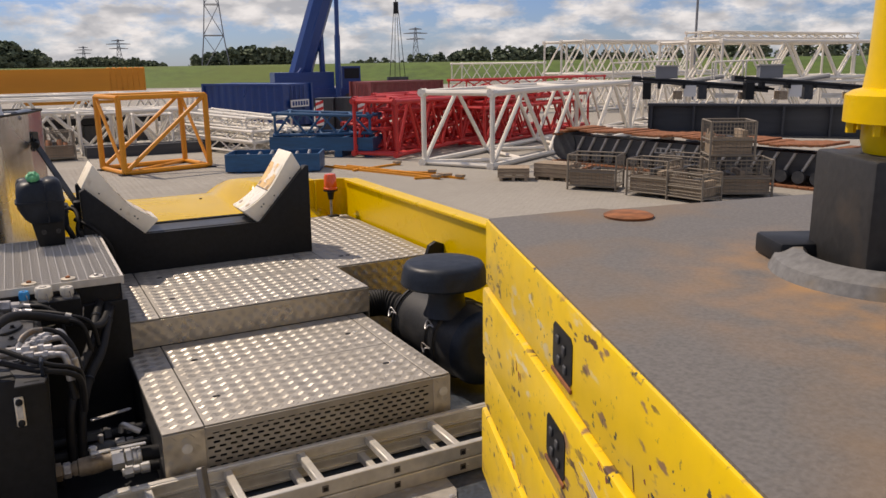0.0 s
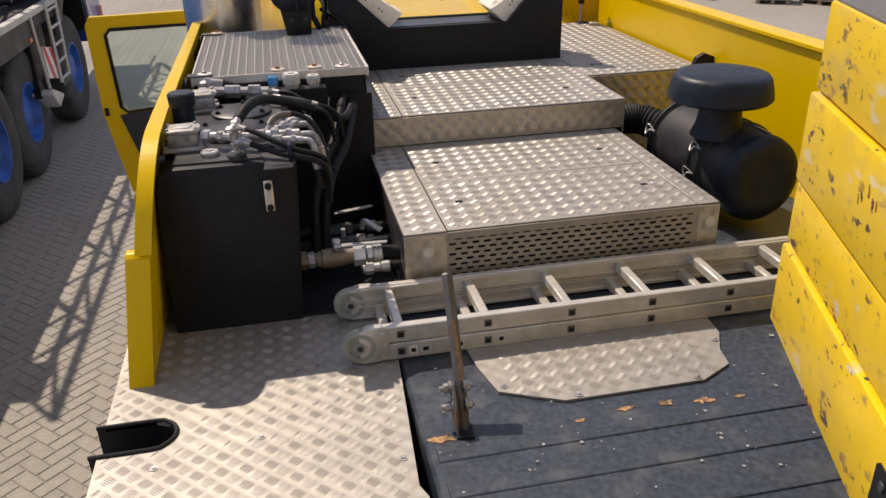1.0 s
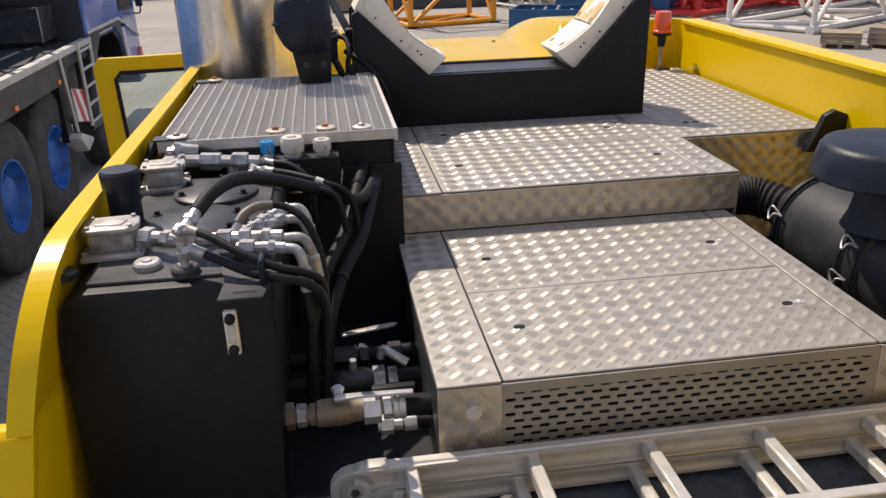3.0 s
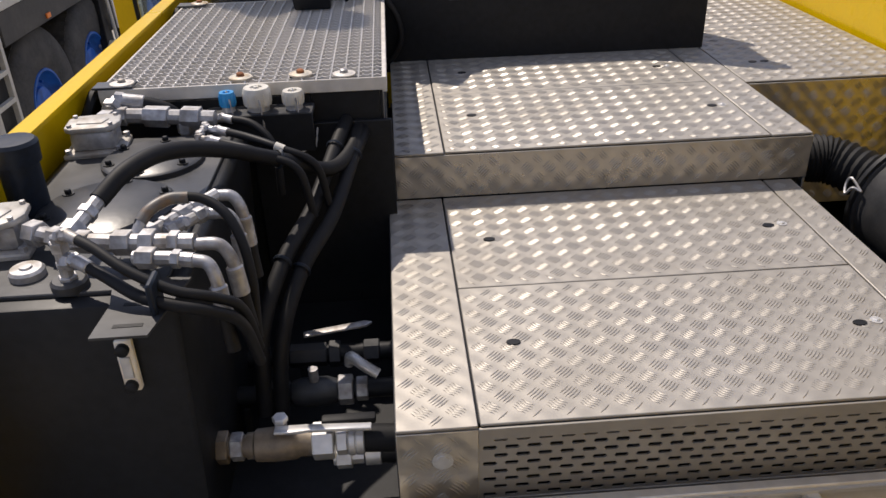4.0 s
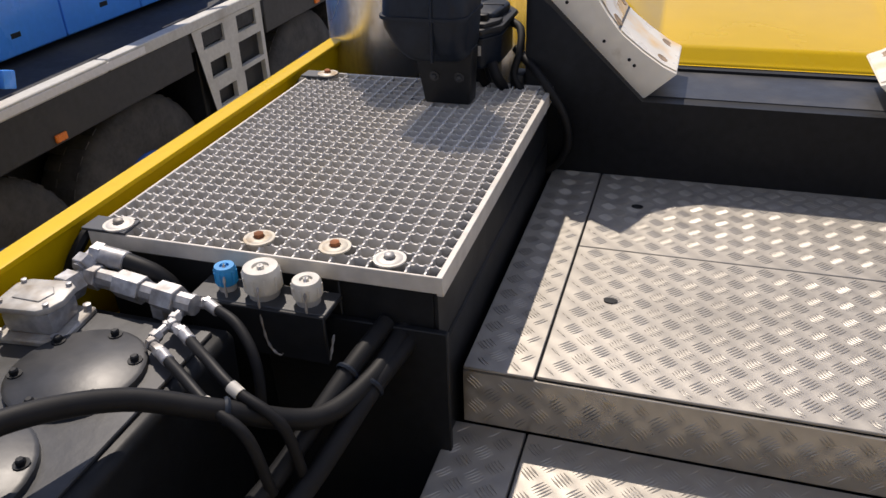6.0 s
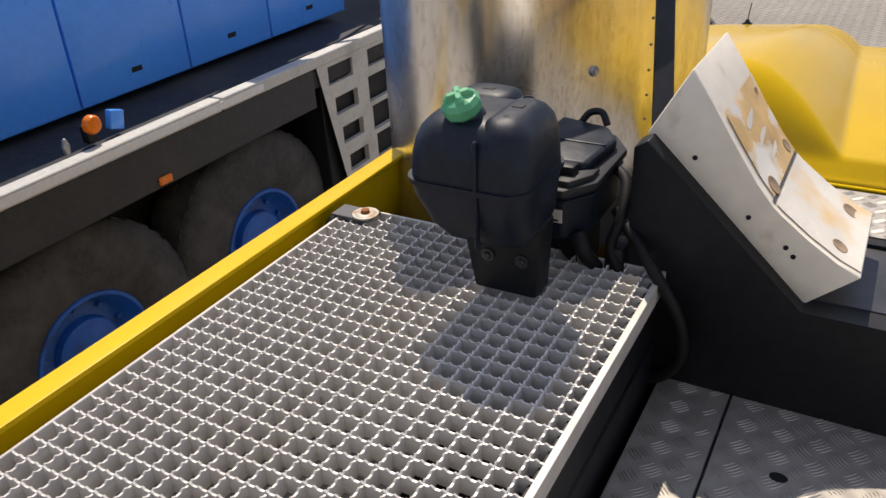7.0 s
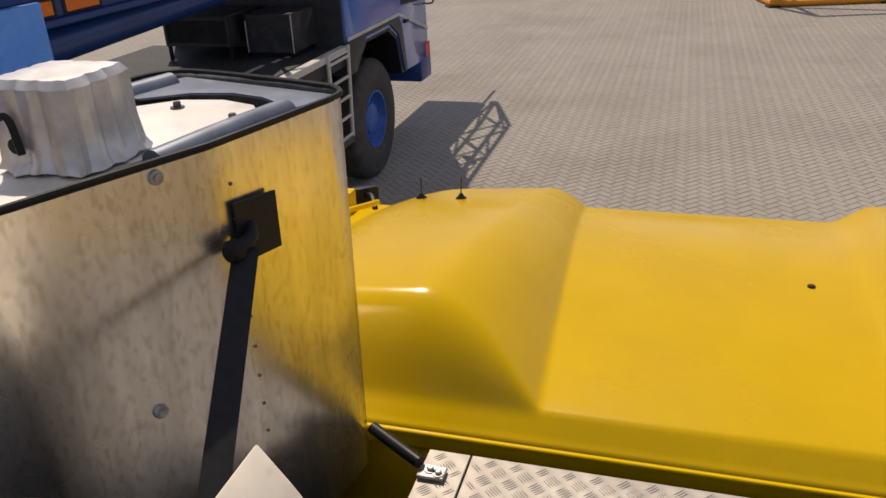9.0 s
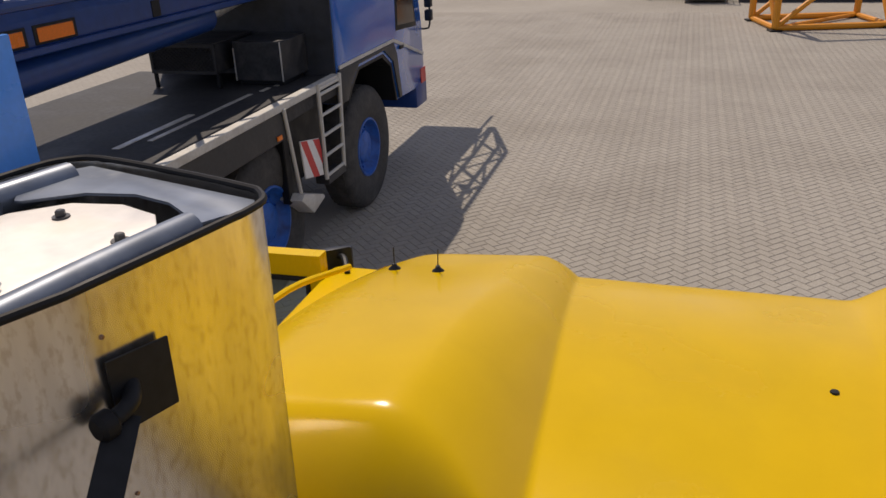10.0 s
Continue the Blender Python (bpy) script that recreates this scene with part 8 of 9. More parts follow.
for x in (2.0, 9.0, 16.0):
    bar("stand", x, x + 0.5, -0.6, 0.6, 0.0, 2.15 if x < 13 else 1.62, GREY_PANEL, ob_)


def container(name, label, m, l, w, h, material):
    """A steel container with corrugated walls, corner posts and doors."""
    t = thing(name, label, "container", m=m)
    b = bm_new()
    n = int(l / 0.14)
    for y, s in ((0, 1), (w, -1)):
        prev = None
        for i in range(n + 1):
            x = l * i / n
            o = 0.03 if i % 4 in (1, 2) else 0.0
            cur = (b.verts.new((x, y + o * s, 0.15)), b.verts.new((x, y + o * s, h - 0.08)))
            if prev:
                b.faces.new((prev[0], cur[0], cur[1], prev[1]))
            prev = cur
    me = raw_mesh(b, "corrugated_wall", material)
    ob = new("corrugated_wall", me)
    ob.parent = t
    bar("core", 0.04, l - 0.04, 0.04, w - 0.04, 0.12, h - 0.02, material, t)
    for x in (0, l):
        for y in (0, w):
            bar("corner_post", x - 0.08, x + 0.08, y - 0.08, y + 0.08, 0, h, material, t)
    for y in (0, w):
        bar("rail", 0, l, y - 0.06, y + 0.06, h - 0.12, h, material, t)
        bar("rail", 0, l, y - 0.06, y + 0.06, 0.0, 0.16, material, t)
    for k in (0.28, 0.42, 0.58, 0.72):
        rod("lock_rod", (-0.02, w * k, 0.15), (-0.02, w * k, h - 0.12), 0.025, material, t)
    return t


container("shipping_container", "dark blue steel container with a white sign", heading(15.9, 46.3, 122), 6.06, 2.44, 2.45, BLUE_DARK)
container("shipping_container", "maroon corrugated container behind the red lattices", heading(21.6, 50.8, 12), 6.06, 2.44, 2.3, MAROON)
sg = thing("sign_plate", "white company sign on the blue container", "sign", m=heading(15.9, 46.3, 122))
# the sign hangs on the container's end facing the yard
bar("sign_board", -0.14, -0.10, 0.4, 1.95, 1.15, 1.55, WHITE, sg)
for i in range(6):
    bar("dark_bar", -0.147, -0.139, 0.50 + 0.235 * i, 0.66 + 0.235 * i, 1.23, 1.47, BLUE_DARK, sg)
for x, y in ((-16.0, 66.0), (-22.5, 64.0), (-9.8, 66.8)):
    gc = thing("skip_container", "green steel skip at the far edge of the yard", "skip", "green skips", m=heading(x, y, 4))
    bar("skip_body", 0, 5.5, 0, 2.4, 0.15, 2.6 if x > -20 else 3.4, GREEN_PAINT, gc)
    for i in range(9):
        bar("rib", 0.1 + 0.65 * i, 0.22 + 0.65 * i, -0.08, 0, 0.2, 2.5 if x > -20 else 3.3, GREEN_PAINT, gc)
    bar("base_rail", 0, 5.5, 0.2, 2.2, 0.0, 0.15, BLACK, gc)
# chevron counterweights
for i, (x, y) in enumerate(((14.5, 41.7), (15.6, 41.6), (16.7, 41.3))):
    cwb = thing("ballast_block", "dark ballast block with red and white chevrons", "ballast block", "ballast blocks", m=heading(x, y, -30))
    bar("block", 0, 0.95, 0, 1.2, 0.0, 1.75, DARK_STEEL, cwb)
    if i != 1:
        bar("chevron_board", 0.05, 0.45, -0.02, 0.0, 0.35, 1.65, WHITE, cwb)
        for k in range(4):
            share("chevron", finish(prism(bm_new(), [(0.05, 0.40 + 0.32 * k), (0.45, 0.55 + 0.32 * k), (0.45, 0.70 + 0.32 * k), (0.05, 0.55 + 0.32 * k)], 0.021, 0.028, XZ), "chevron", RED_SIGN), cwb, Matrix())
# blue telescopic crane in the distance
fc = thing("mobile_crane", "dark blue mobile crane with raised boom, far across the yard", "mobile crane", m=heading(17.6, 60.5, -8))
bar("carrier", 0, 8.5, -1.3, 1.3, 0.9, 1.7, BLUE_DARK, fc)
bar("superstructure", 0.2, 4.6, -1.2, 1.2, 1.7, 2.9, BLUE_DARK, fc)
bar("cab", 5.2, 6.6, -1.25, -0.1, 1.7, 3.3, BLUE_DARK, fc)
bar("cab_window", 5.35, 6.5, -1.27, -1.24, 2.4, 3.15, BLACK, fc)
for x in (0.9, 2.4, 5.8, 7.4):
    rod("wheel", (x, -1.3, 0.68), (x, -0.85, 0.68), 0.68, TYRE, fc, seg=20)
    rod("wheel", (x, 0.85, 0.68), (x, 1.3, 0.68), 0.68, TYRE, fc, seg=20)
d = Vector((2.0, 0, 5.9)).normalized()
rod("boom", Vector((2.0, 0, 1.9)), Vector((2.0, 0, 1.9)) + d * 9.0, 0.85, BLUE_DARK, fc, seg=8)
rod("boom", Vector((2.0, 0, 1.9)) + d * 9.0, Vector((2.0, 0, 1.9)) + d * 19.0, 0.68, BLUE_DARK, fc, seg=8)
rod("luffing_cylinder", (4.0, 0, 1.9), Vector((2.0, 0, 1.9)) + d * 6.0, 0.22, BLUE_DARK, fc)
rod("front_jack", (1.0, -1.0, 1.5), (2.3, -0.9, 3.1), 0.2, BLUE_DARK, fc)
ms = thing("lamp_mast", "slim dark blue steel mast", "mast", m=heading(21.8, 57.5, 0))
rod("lower_tube", (0, 0, 0), (0.1, 0, 5.5), 0.22, BLUE_DARK, ms)
rod("upper_tube", (0.1, 0, 5.5), (0.25, 0, 16.0), 0.17, BLUE_DARK, ms)
lp = thing("lamp_post", "thin grey lamp post", "lamp post", m=heading(50.5, 51.0, 0))
rod("pole", (0, 0, 0), (0, 0, 14.0), 0.10, STEEL_FAR, lp)
hk = thing("crane_hook", "dark hook block hanging on crane cables", "hook block", m=heading(38.0, 82.0, 0))
for x in (-0.35, -0.12, 0.12, 0.35):
    rod("cable", (x * 0.6, 0, 9.6), (x * 2.6, 0, 2.0), 0.035, BLACK, hk)
rod("hoist_cable", (0, 0, 9.6), (0, 0, 26.0), 0.06, BLACK, hk)
rod("hook_body", (0, 0, 8.6), (0, 0, 9.8), 0.28, BLACK, hk)
bar("lifted_beam", -1.2, 1.2, -0.2, 0.2, 0.0, 2.0, DARK_STEEL, hk)

# crawler track with rusty shoes
tk = thing("crawler_track", "dark crawler track frame with rusty shoes on top", "crawler track", m=heading(17.3, 24.6, -78))
bar("track_frame", 0.8, 9.8, 0.25, 1.15, 0.35, 0.95, DARK_STEEL, tk)
for i in range(18):
    x = 1.0 + 0.5 * i
    rod("roller", (x, 0.1, 0.30), (x, 1.3, 0.30), 0.18, DARK_STEEL, tk, seg=12)
    share("rib", finish(prism(bm_new(), [(x, 0.40), (x + 0.07, 0.40), (x + 0.37, 0.95), (x + 0.30, 0.95)], -0.25, -0.17, XZ), "rib", GREY_LIGHT), tk, Matrix())
for i in range(34):
    x = 0.1 + 0.31 * i
    z = 1.14 + 0.03 * math.sin(i * 0.9) - (0.10 * (2 - i) if i < 2 else 0) - (0.09 * (i - 30) if i > 30 else 0)
    share("track_shoe", finish(a_box(0, 0.29, -0.05, 1.45, 0, 0.07, 0.012), "track_shoe", RUST), tk, pose(x, 0, z, 0, (i % 3 - 1) * 2.5, (i % 5 - 2) * 0.8)) if i == 0 else share("track_shoe", bpy.data.meshes["track_shoe"], tk, pose(x, 0, z, 0, (i % 3 - 1) * 2.5, (i % 5 - 2) * 0.8))
    share("track_shoe", bpy.data.meshes["track_shoe"], tk, pose(x, 0, 0.0))
for x in (0.45, 10.2):
    rod("sprocket", (x, 0.2, 0.60), (x, 1.2, 0.60), 0.52, DARK_STEEL, tk, seg=18)
bar("name_plate", 4.2, 5.3, 0.235, 0.245, 0.60, 0.78, GREY_LIGHT, tk)
for i in range(5):
    bar("letter_bar", 4.3 + 0.19 * i, 4.42 + 0.19 * i, 0.226, 0.234, 0.64, 0.74, DARK_STEEL, tk)
# dark girders behind
gd = thing("steel_girder", "dark blue-grey steel girder with stiffeners", "steel girder", m=heading(20.7, 23.4, -50))
bar("web", 0, 9.0, -0.03, 0.03, 0.9, 1.9, DARK_STEEL, gd)
for z in (0.86, 1.90):
    bar("flange", 0, 9.0, -0.28, 0.28, z, z + 0.07, DARK_STEEL, gd)
for i in range(7):
    bar("stiffener", 0.1 + 1.45 * i, 0.18 + 1.45 * i, -0.26, -0.03, 0.93, 1.90, DARK_STEEL, gd)
for x in (0.5, 8.0):
    bar("bearer", x, x + 0.4, -0.5, 0.5, 0.0, 0.86, WOOD, gd)
for x, y, a in ((22.3, 25.3, -40), (24.7, 22.5, -36)):
    of = thing("outrigger_beam", "dark grey outrigger beam lying on a girder", "outrigger", "outrigger beams", m=heading(x, y, a, 2.0))
    tilt = pose(0, 0, 0.62, 0, 5, 0)
    bar("beam", -0.6, 4.4, -0.24, 0.24, 0.0, 0.22, DARK_STEEL, of, m=tilt)
    bar("beam_rail", -0.6, 4.6, -0.30, -0.24, 0.10, 0.18, BLACK, of, m=tilt)
    bar("beam_rail", -0.6, 4.6, 0.24, 0.30, 0.10, 0.18, BLACK, of, m=tilt)
    bar("leg", -0.15, 0.15, -0.28, 0.28, 0.0, 0.62, BLACK, of)
    bar("leg", 1.9, 2.2, -0.28, 0.28, 0.0, 0.50, DARK_STEEL, of)
    bar("box", 0.3, 1.1, -0.28, 0.28, 0.78, 1.22, STEEL_FAR, of)
    bar("box_lid", 0.25, 1.15, -0.32, 0.32, 1.22, 1.27, GREY_LIGHT, of)
    bar("white_panel", 1.35, 1.8, -0.29, -0.25, 0.1, 0.52, WHITE, of)
    bar("white_panel", 2.5, 3.2, -0.29, -0.25, 0.05, 0.22, CREAM, of)
    bar("timber_wedge", 1.0, 1.3, -0.35, 0.35, 0.0, 0.30, WOOD, of)
    bar("timber_wedge", 3.4, 3.7, -0.35, 0.35, 0.0, 0.24, WOOD, of)
    for s in (-0.26, 0.26):
        rod("handrail", (-1.3, s, 1.38), (1.0, s, 1.44), 0.03, CREAM, of)
        rod("handrail_post", (-1.3, s, 0.75), (-1.3, s, 1.38), 0.03, CREAM, of)
        rod("handrail_post", (-0.2, s, 0.7), (-0.2, s, 1.41), 0.03, CREAM, of)
    rod("hydraulic_jack", (1.5, 0, 0.65), (2.8, 0, 0.85), 0.09, GREY_LIGHT, of)
    for k in range(4):
        bar("bracket", 0.4 + 0.9 * k, 0.5 + 0.9 * k, -0.34, 0.34, 0.40, 0.66 - 0.05 * k, BLACK, of)
for x, y, a in ((20.2, 21.0, -50), (24.5, 17.4, -50)):
    stp = thing("girder_support", "grey steel girder stand", "stand", m=heading(x, y, a))
    bar("column", 0, 0.4, 0, 2.2, 0, 0.86, DARK_STEEL, stp)


# crates and mesh cages
def crate(m, l, w, h, planks):
    t = thing("wooden_crate", "weathered wooden crate on bearers", "crate", "wooden crates", m=m)
    for i in range(planks):
        z0, z1 = 0.10 + (h - 0.10) * i / planks, 0.10 + (h - 0.10) * (i + 1) / planks - 0.012
        bar("plank", 0, l, 0, 0.025, z0, z1, WOOD, t)
        bar("plank", 0, l, w - 0.025, w, z0, z1, WOOD, t)
        bar("plank", 0, 0.025, 0.03, w - 0.03, z0, z1, WOOD, t)
        bar("plank", l - 0.025, l, 0.03, w - 0.03, z0, z1, WOOD, t)
    for i in range(6):
        bar("top_plank", 0, l, w * i / 6, w * (i + 1) / 6 - 0.01, h, h + 0.025, WOOD, t)
    for x in (0.05, l / 2 - 0.05, l - 0.15):
        bar("bearer", x, x + 0.10, 0, w, 0, 0.10, WOOD, t)
    return t


def cage(m, l=1.2, w=0.8, h=0.97, wood=True):
    """A wire-mesh stillage with wooden boards in it."""
    t = thing("mesh_cage", "grey wire-mesh stillage with wooden boards inside", "mesh cage", "mesh cages", m=m)
    for x in (0, l):
        for y in (0, w):
            rod("post", (x, y, 0), (x, y, h), 0.030, WIRE, t)
    for z in (0.12, h * 0.52, h):
        for y in (0, w):
            rod("rail", (0, y, z), (l, y, z), 0.020, WIRE, t)
        for x in (0, l):
            rod("rail", (x, 0, z), (x, w, z), 0.020, WIRE, t)
    for i in range(1, 12):
        for y in (0, w):
            rod("wire", (l * i / 12, y, 0.12), (l * i / 12, y, h), 0.006, WIRE, t, seg=4)
    for i in range(1, 8):
        for x in (0, l):
            rod("wire", (x, w * i / 8, 0.12), (x, w * i / 8, h), 0.006, WIRE, t, seg=4)
        z = 0.12 + (h - 0.12) * i / 8
        for y in (0, w):
            rod("wire", (0, y, z), (l, y, z), 0.006, WIRE, t, seg=4)
    bar("floor", 0.02, l - 0.02, 0.02, w - 0.02, 0.10, 0.13, WIRE, t)
    if wood:
        rr = random.Random(int(l * 100 + h * 10))
        for i in range(5):
            bar("board", 0.06, l - 0.06, 0.05, 0.09, 0.14 + 0.09 * i, 0.22 + 0.09 * i, WOOD, t)
        for i in range(6):
            bar("board", 0.06, 0.10, 0.12 + (w - 0.2) * i / 6, 0.09 + (w - 0.2) * (i + 1) / 6, 0.14, 0.45 + 0.3 * rr.random(), WOOD, t)
        for i in range(4):
            x = 0.14 + 0.22 * i
            bar("board", x, x + 0.13, 0.12, w - 0.06, 0.14, 0.40 + 0.35 * rr.random(), (WOOD, RUST, DARK_STEEL, WOOD)[i], t)
    return t


crate(heading(13.15, 21.5, -34), 0.95, 0.8, 0.36, 3)
crate(heading(14.25, 21.2, -62), 1.2, 0.8, 0.48, 3)
cage(heading(13.95, 19.1, -54), 1.35, 0.9)
cage(heading(14.65, 17.45, -70), 1.15, 0.8)
cage(heading(15.02, 16.35, -80), 1.05, 0.8, 0.74)
cage(heading(16.05, 15.95, -33), 1.6, 1.0)
cage(heading(16.05, 15.95, -33, 0.98), 1.1, 1.0)
cage(heading(15.9, 17.6, -70), 1.2, 0.9)
# dark crates beyond the frame, a trailer wheel and a cone
for x, y in ((-0.45, 36.6), (1.15, 35.2)):
    dc = cage(heading(x, y, 0), 1.35, 1.0, 1.1)
    tagged(dc, "dark steel stillage full of rusty parts")
    for i in range(5):
        rod("stored_part", (0.2 + 0.2 * i, 0.2, 0.2), (0.25 + 0.2 * i, 0.8, 0.6 + 0.1 * (i % 2)), 0.10, RUST if x > 0 else DARK_STEEL, dc)
tr = thing("flatbed_trailer", "dark flatbed trailer parked among the lattice sections", "trailer", m=heading(-2.0, 40.0, 10))
bar("trailer_bed", 0, 9.0, 0, 2.4, 0.95, 1.25, BLACK, tr)
for x in (0.2, 1.5):
    rod("wheel", (x, 0.0, 0.5), (x, 0.35, 0.5), 0.5, TYRE, tr, seg=20)
    rod("rim", (x, -0.02, 0.5), (x, 0.02, 0.5), 0.26, GREY_LIGHT, tr, seg=16)
for i in range(7):
    bar("stored_frame", 1.0 + 1.1 * i, 1.6 + 1.1 * i, 0.1, 1.8, 0.0, 0.9, DARK_STEEL, tr)
cone = thing("traffic_cone", "red and white traffic cone on the paving", "traffic cone", m=heading(-2.75, 39.3, 0))
part("base", a_box(-0.19, 0.19, -0.19, 0.19, 0, 0.04, 0.01), RED, cone)
for r0, r1, z0, z1, mm in ((0.14, 0.11, 0.04, 0.25, RED), (0.11, 0.085, 0.25, 0.42, WHITE), (0.085, 0.06, 0.42, 0.58, RED), (0.06, 0.045, 0.58, 0.68, WHITE), (0.045, 0.03, 0.68, 0.78, RED)):
    part("band", lathe(bm_new(), [(r0, z0), (r1, z1), (0, z1)], None, 16), mm, cone)
# yellow bars on the ground
for i, (x, y, a, l) in enumerate(((9.9, 27.6, -68, 5.2), (10.2, 27.5, -66, 5.6), (10.6, 27.3, -70, 4.6), (10.9, 25.2, -40, 1.9), (11.2, 23.2, -10, 1.2), (10.3, 26.0, 20, 2.2))):
    yb = thing("steel_bar", "yellow-painted steel bar lying on the paving", "steel bar", "yellow bars", m=heading(x, y, a))
    bar("bar_length", 0, l, -0.04, 0.04, 0.0, 0.07, OCHRE, yb)
    bar("end_block", l - 0.25, l, -0.10, 0.10, 0.07, 0.14, WOOD, yb)

# ---- dike, pylons and woods ----
def dike():
    b = bm_new()
    n = 60
    rows = []
    for i in range(n + 1):
        u = -900 + 1800 * i / n
        w = 1.5 * math.sin(u * 0.01)
        rows.append([b.verts.new((u, v + w, z)) for v, z in ((0, 0.01), (9, 1.0), (17, 2.9), (22, 3.50 + 0.12 * math.sin(u * 0.02)), (30, 3.4), (46, 0.01))])
    for p, q in zip(rows, rows[1:]):
        for k in range(5):
            b.faces.new((p[k], q[k], q[k + 1], p[k + 1]))
    ob = new("dike", finish(b, "dike", GRASS, 80))
    ob.matrix_world = heading(60.0, 120.0, -27)
    tagged(ob, "long grass-covered dike behind the yard", "dike", kind="structure")


dike()


def woods(name, label, m, length, depth, hmin, hmax, trees, seed, dense=90):
    """A far wood: trunks and ragged crowns of many leaf clumps, joined."""
    rr = random.Random(seed)
    verts, faces = [], []
    def quad(c, s):
        a, t = rr.random() * 6.283, rr.uniform(-0.9, 0.9)
        u = Vector((math.cos(a), math.sin(a), t * 0.5)).normalized() * s
        v = u.cross(Vector((rr.uniform(-1, 1), rr.uniform(-1, 1), rr.uniform(-1, 1)))).normalized() * s * rr.uniform(0.6, 1.1)
        k = len(verts)
        verts.extend([c - u - v * 0.4, c + u * 0.8 - v, c + u + v * 0.6, c - u * 0.5 + v])
        faces.append((k, k + 1, k + 2, k + 3))
    for _ in range(trees):
        x, y = rr.uniform(0, length), rr.uniform(0, depth)
        h = rr.uniform(hmin, hmax) * (0.62 + 0.38 * math.sin(math.pi * min(1, max(0.06, x / length))))
        w = h * rr.uniform(0.26, 0.40)
        for k in range(3):
            a0, a1 = k * 2.094, (k + 1) * 2.094
            j = len(verts)
            verts.extend([Vector((x + 0.25 * math.cos(a0), y + 0.25 * math.sin(a0), 0)), Vector((x + 0.25 * math.cos(a1), y + 0.25 * math.sin(a1), 0)), Vector((x, y, h * 0.8))])
            faces.append((j, j + 1, j + 2))
        for _ in range(dense):
            t = rr.random() ** 0.8
            r = w * math.sqrt(max(0.02, 1 - (2 * t - 0.9) ** 2)) * rr.uniform(0.55, 1.08)
            a = rr.random() * 6.283
            quad(Vector((x + r * math.cos(a), y + r * math.sin(a), h * (0.14 + 0.86 * t))), h * rr.uniform(0.06, 0.13))
    me = bpy.data.meshes.new(name)
    me.from_pydata(verts, [], faces)
    me.materials.append(LEAVES)
    ob = new(name, me)
    ob.matrix_world = m
    tagged(ob, label, "trees", kind="stuff")


def along_view(az, dist, turn=0):
    """A pose dist metres off towards the compass angle az (degrees to the right of +y), lying across the view."""
    a = radians(az)
    return heading(0.5 + dist * math.sin(a), 1.2 + dist * math.cos(a), -az + turn)


woods("wood", "dark green grove behind the dike", along_view(11.2, 330), 46, 14, 8, 11, 60, 1)
woods("wood", "dark green tree line on the horizon", along_view(-8, 420), 62, 20, 8, 13, 60, 2)
woods("wood", "dark green tree line on the horizon", along_view(3.5, 480), 42, 20, 5, 9, 36, 3)
woods("wood", "dark green grove behind the dike", along_view(-2.2, 330), 27, 14, 8, 12.5, 55, 11)
woods("wood", "low dark tree line on the horizon", along_view(2.0, 430), 56, 16, 6.5, 8.5, 70, 12)
woods("wood", "row of poplars behind the dike", along_view(25.2, 380), 112, 14, 6, 10.5, 110, 4)
woods("wood", "row of poplars behind the dike", along_view(21.5, 480), 34, 14, 4, 7, 26, 5)
woods("wood", "row of trees behind the dike", along_view(40, 360), 150, 14, 6, 11, 110, 6, 70)
woods("wood", "distant trees on the horizon", along_view(-60, 420), 320, 20, 6, 11, 110, 7, 60)
woods("wood", "distant trees on the horizon", along_view(70, 420), 300, 20, 6, 11, 100, 8, 60)


def pylon(m, h, w, r):
    t = thing("power_pylon", "grey lattice power pylon far behind the dike", "pylon", "power pylons", m=m)
    levels = [0, 0.28, 0.5, 0.66, 0.78, 0.88, 1.0]
    def c(i, sx, sy):
        k = 1 - 0.86 * levels[i] ** 0.75
        return Vector((sx * w / 2 * k, sy * w / 2 * k, h * levels[i]))
    q = ((-1, -1), (1, -1), (1, 1), (-1, 1))
    for i in range(6):
        for a, e in zip(q, q[1:] + q[:1]):
            rod("leg", c(i, *a), c(i + 1, *a), r, STEEL_FAR, t, seg=4)
            rod("strut", c(i + 1, *a), c(i + 1, *e), r * 0.7, STEEL_FAR, t, seg=4)
            rod("strut", c(i, *a), c(i + 1, *e), r * 0.6, STEEL_FAR, t, seg=4)
    for z, s in ((0.70, 1.0), (0.85, 1.3), (0.96, 0.7)):
        for sg_ in (-1, 1):
            rod("cross_arm", (0, 0, h * z), (sg_ * w * s, 0, h * z), r, STEEL_FAR, t, seg=4)
            rod("cross_arm", (0, 0, h * (z + 0.03)), (sg_ * w * s, 0, h * z), r * 0.7, STEEL_FAR, t, seg=4)
    return t


pylon(along_view(12.6, 330), 52, 11, 0.22)
pylon(along_view(6.6, 900), 30, 9, 0.35)
pylon(along_view(4.5, 1300), 32, 9, 0.4)
pylon(along_view(26.2, 900), 40, 10, 0.4)

# ---- block paving near the crane ----
pave = tagged(new("block_paving"), "herringbone concrete block paving, dusty grey", "pavement", kind="structure")
BL, BW = 0.210, 0.105


def paver_mesh(name, material):
    b = bm_new()
    x, y, c = BL / 2 - 0.003, BW / 2 - 0.003, 0.005
    lo = [b.verts.new(p) for p in ((-x, -y, 0.001), (x, -y, 0.001), (x, y, 0.001), (-x, y, 0.001))]
    hi = [b.verts.new(p) for p in ((-x + c, -y + c, 0.007), (x - c, -y + c, 0.007), (x - c, y - c, 0.007), (-x + c, y - c, 0.007))]
    b.faces.new(hi)
    for i in range(4):
        j = (i + 1) % 4
        b.faces.new((lo[i], lo[j], hi[j], hi[i]))
    return raw_mesh(b, name, material)


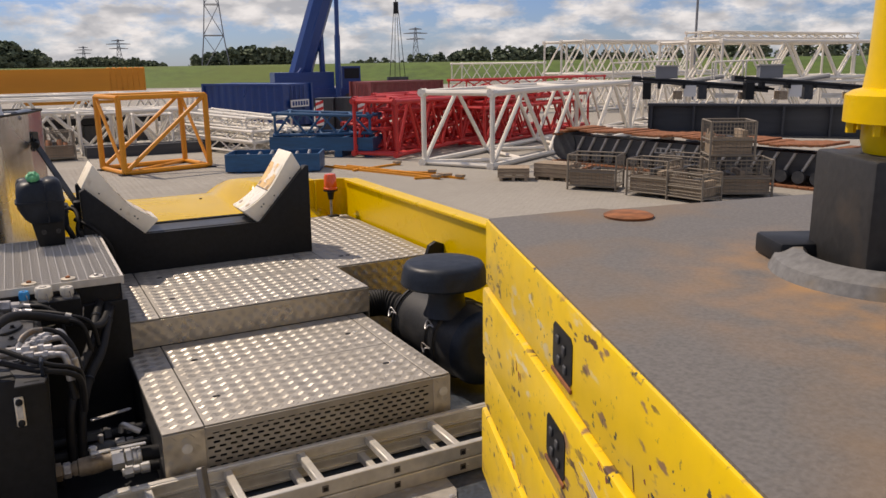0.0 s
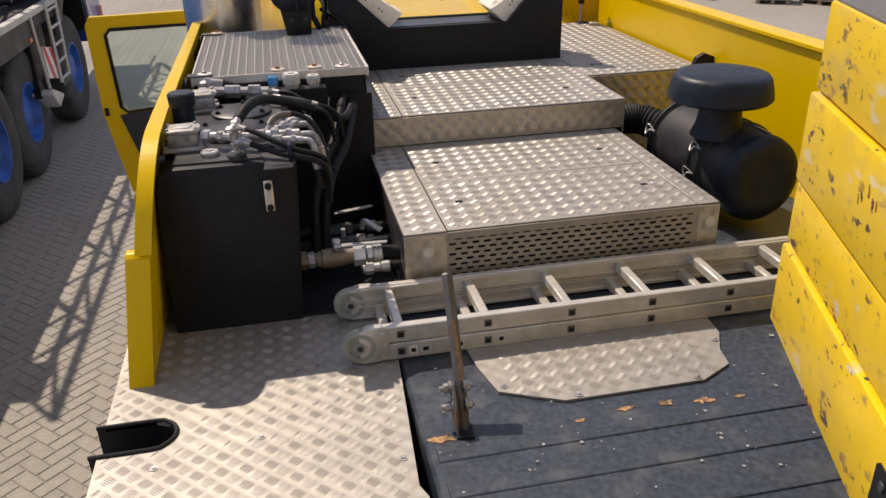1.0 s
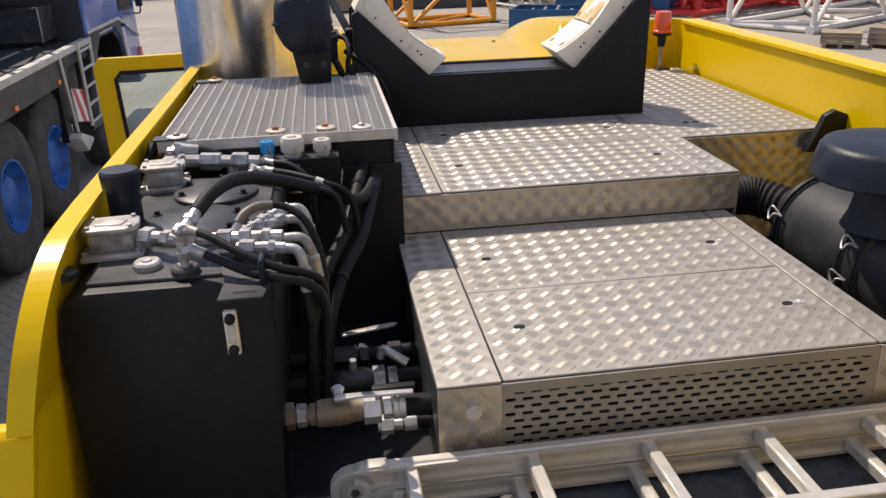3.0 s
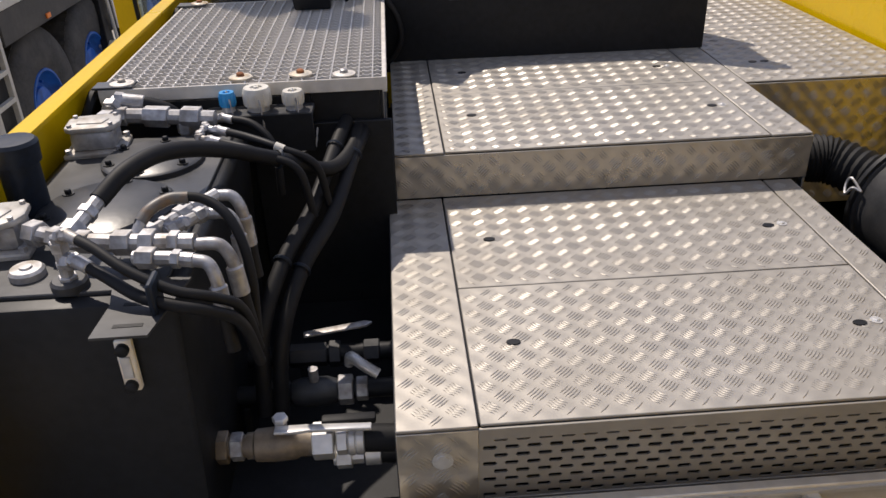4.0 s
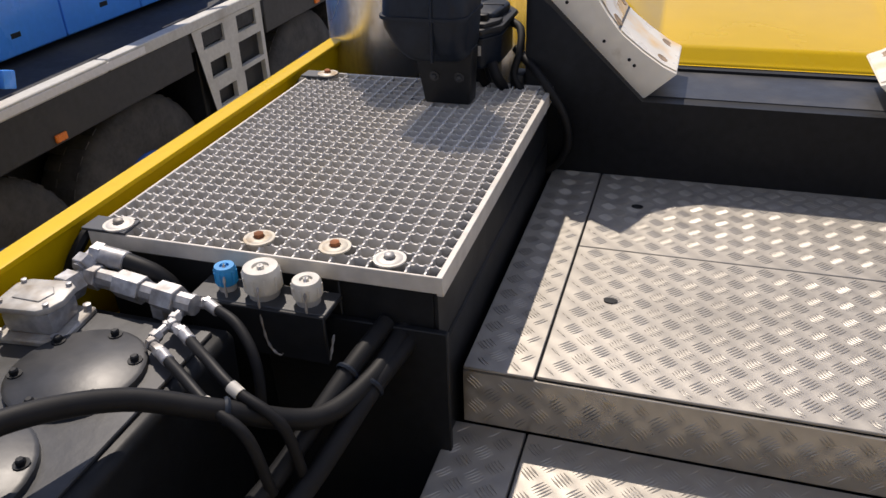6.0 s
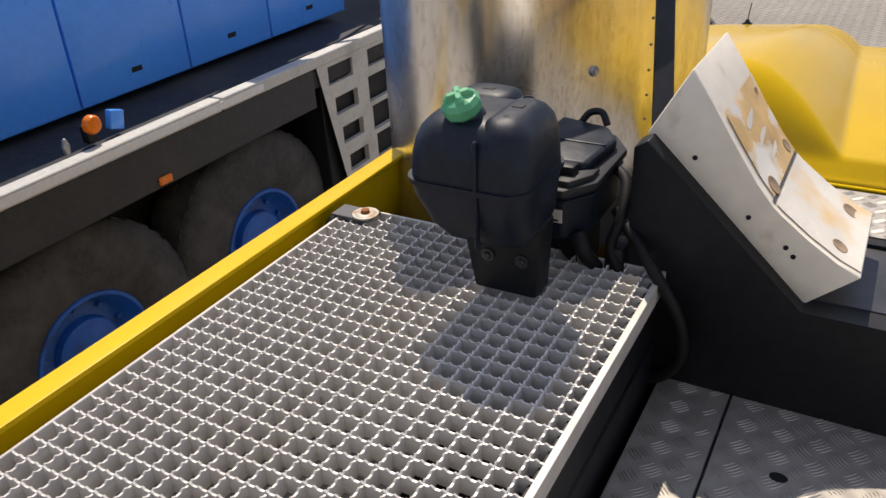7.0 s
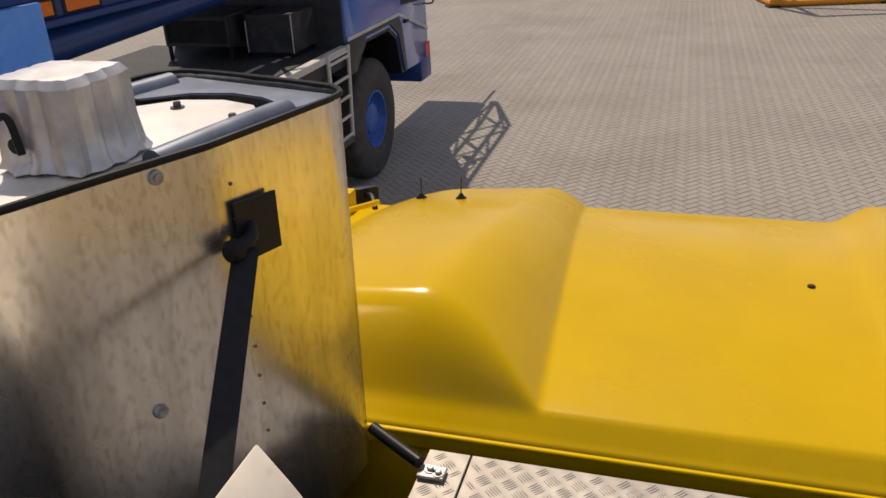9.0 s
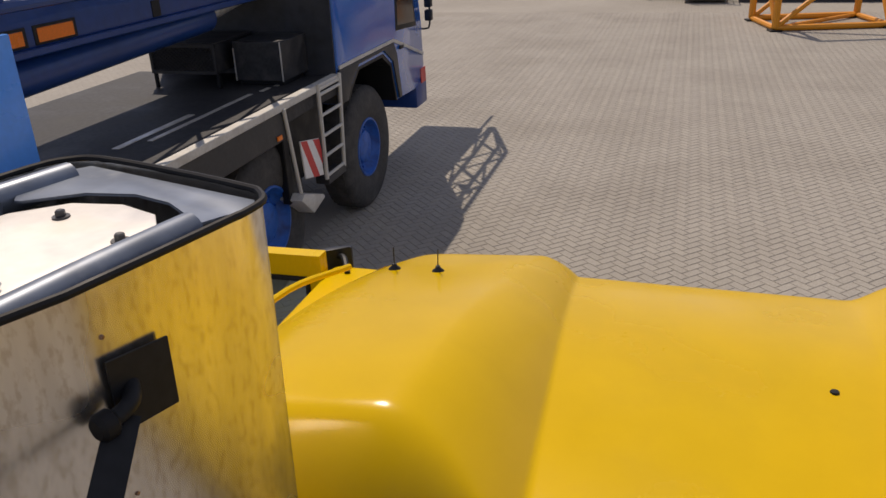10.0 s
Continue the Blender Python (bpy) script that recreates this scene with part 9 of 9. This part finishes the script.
one = paver_mesh("paver", PAVER)
TURN = Matrix.Rotation(radians(45), 4, "Z")
vs, fs, count = [], [], 0
x_, y_, c_ = BL / 2 - 0.003, BW / 2 - 0.003, 0.005
proto = [Vector(p) for p in ((-x_, -y_, 0.001), (x_, -y_, 0.001), (x_, y_, 0.001), (-x_, y_, 0.001), (-x_ + c_, -y_ + c_, 0.007), (x_ - c_, -y_ + c_, 0.007), (x_ - c_, y_ - c_, 0.007), (-x_ + c_, y_ - c_, 0.007))]
pf = ((4, 5, 6, 7), (0, 1, 5, 4), (1, 2, 6, 5), (2, 3, 7, 6), (3, 0, 4, 7))
rr = random.Random(9)
# ground sheet under the pavers
part("sand_bed", a_box(-9.5, 10.0, 2.0, 33.0, 0.0005, 0.0016), JOINT, pave)
for i in range(-260, 260):
    for j in range(-130, 130):
        for k in (0, 1):
            # herringbone cell: one lying and one standing block, shifted by one width each row
            cx = (i * BW) + (j * 2 * BL)
            cy = i * BW
            if k == 0:
                p = Vector((cx + BL / 2, cy + BW / 2, 0))
                a = 0
            else:
                p = Vector((cx + BL + BW / 2, cy, 0))
                a = 90
            w = TURN @ p
            if not (-9.4 < w.x < 9.9 and 2.1 < w.y < 32.9):
                continue
            near = -2.7 < w.x < -0.05 and 3.0 < w.y < 9.0
            if -0.2 < w.x < 2.7 and w.y < 7.6:
                continue
            if w.x < -2.9 and w.y < 15 and w.x > -5.6:
                continue
            m = Matrix.Translation(w + Vector((0, 0, rr.uniform(0, 0.0015)))) @ Matrix.Rotation(radians(45 + a), 4, "Z") @ Matrix.Rotation(rr.uniform(-0.008, 0.008), 4, "X")
            if near and count < 300 and -1.9 < w.x < -0.3 and 3.4 < w.y < 8.0:
                count += 1
                share("paver", one, pave, m)
                continue
            k0 = len(vs)
            vs.extend([m @ q for q in proto])
            fs.extend([tuple(k0 + q for q in f) for f in pf])
me = bpy.data.meshes.new("pavers")
me.from_pydata(vs, [], fs)
me.materials.append(PAVERS)
rest_p = new("paver_field", me)
rest_p.parent = pave
tagged(rest_p, kind="stuff")
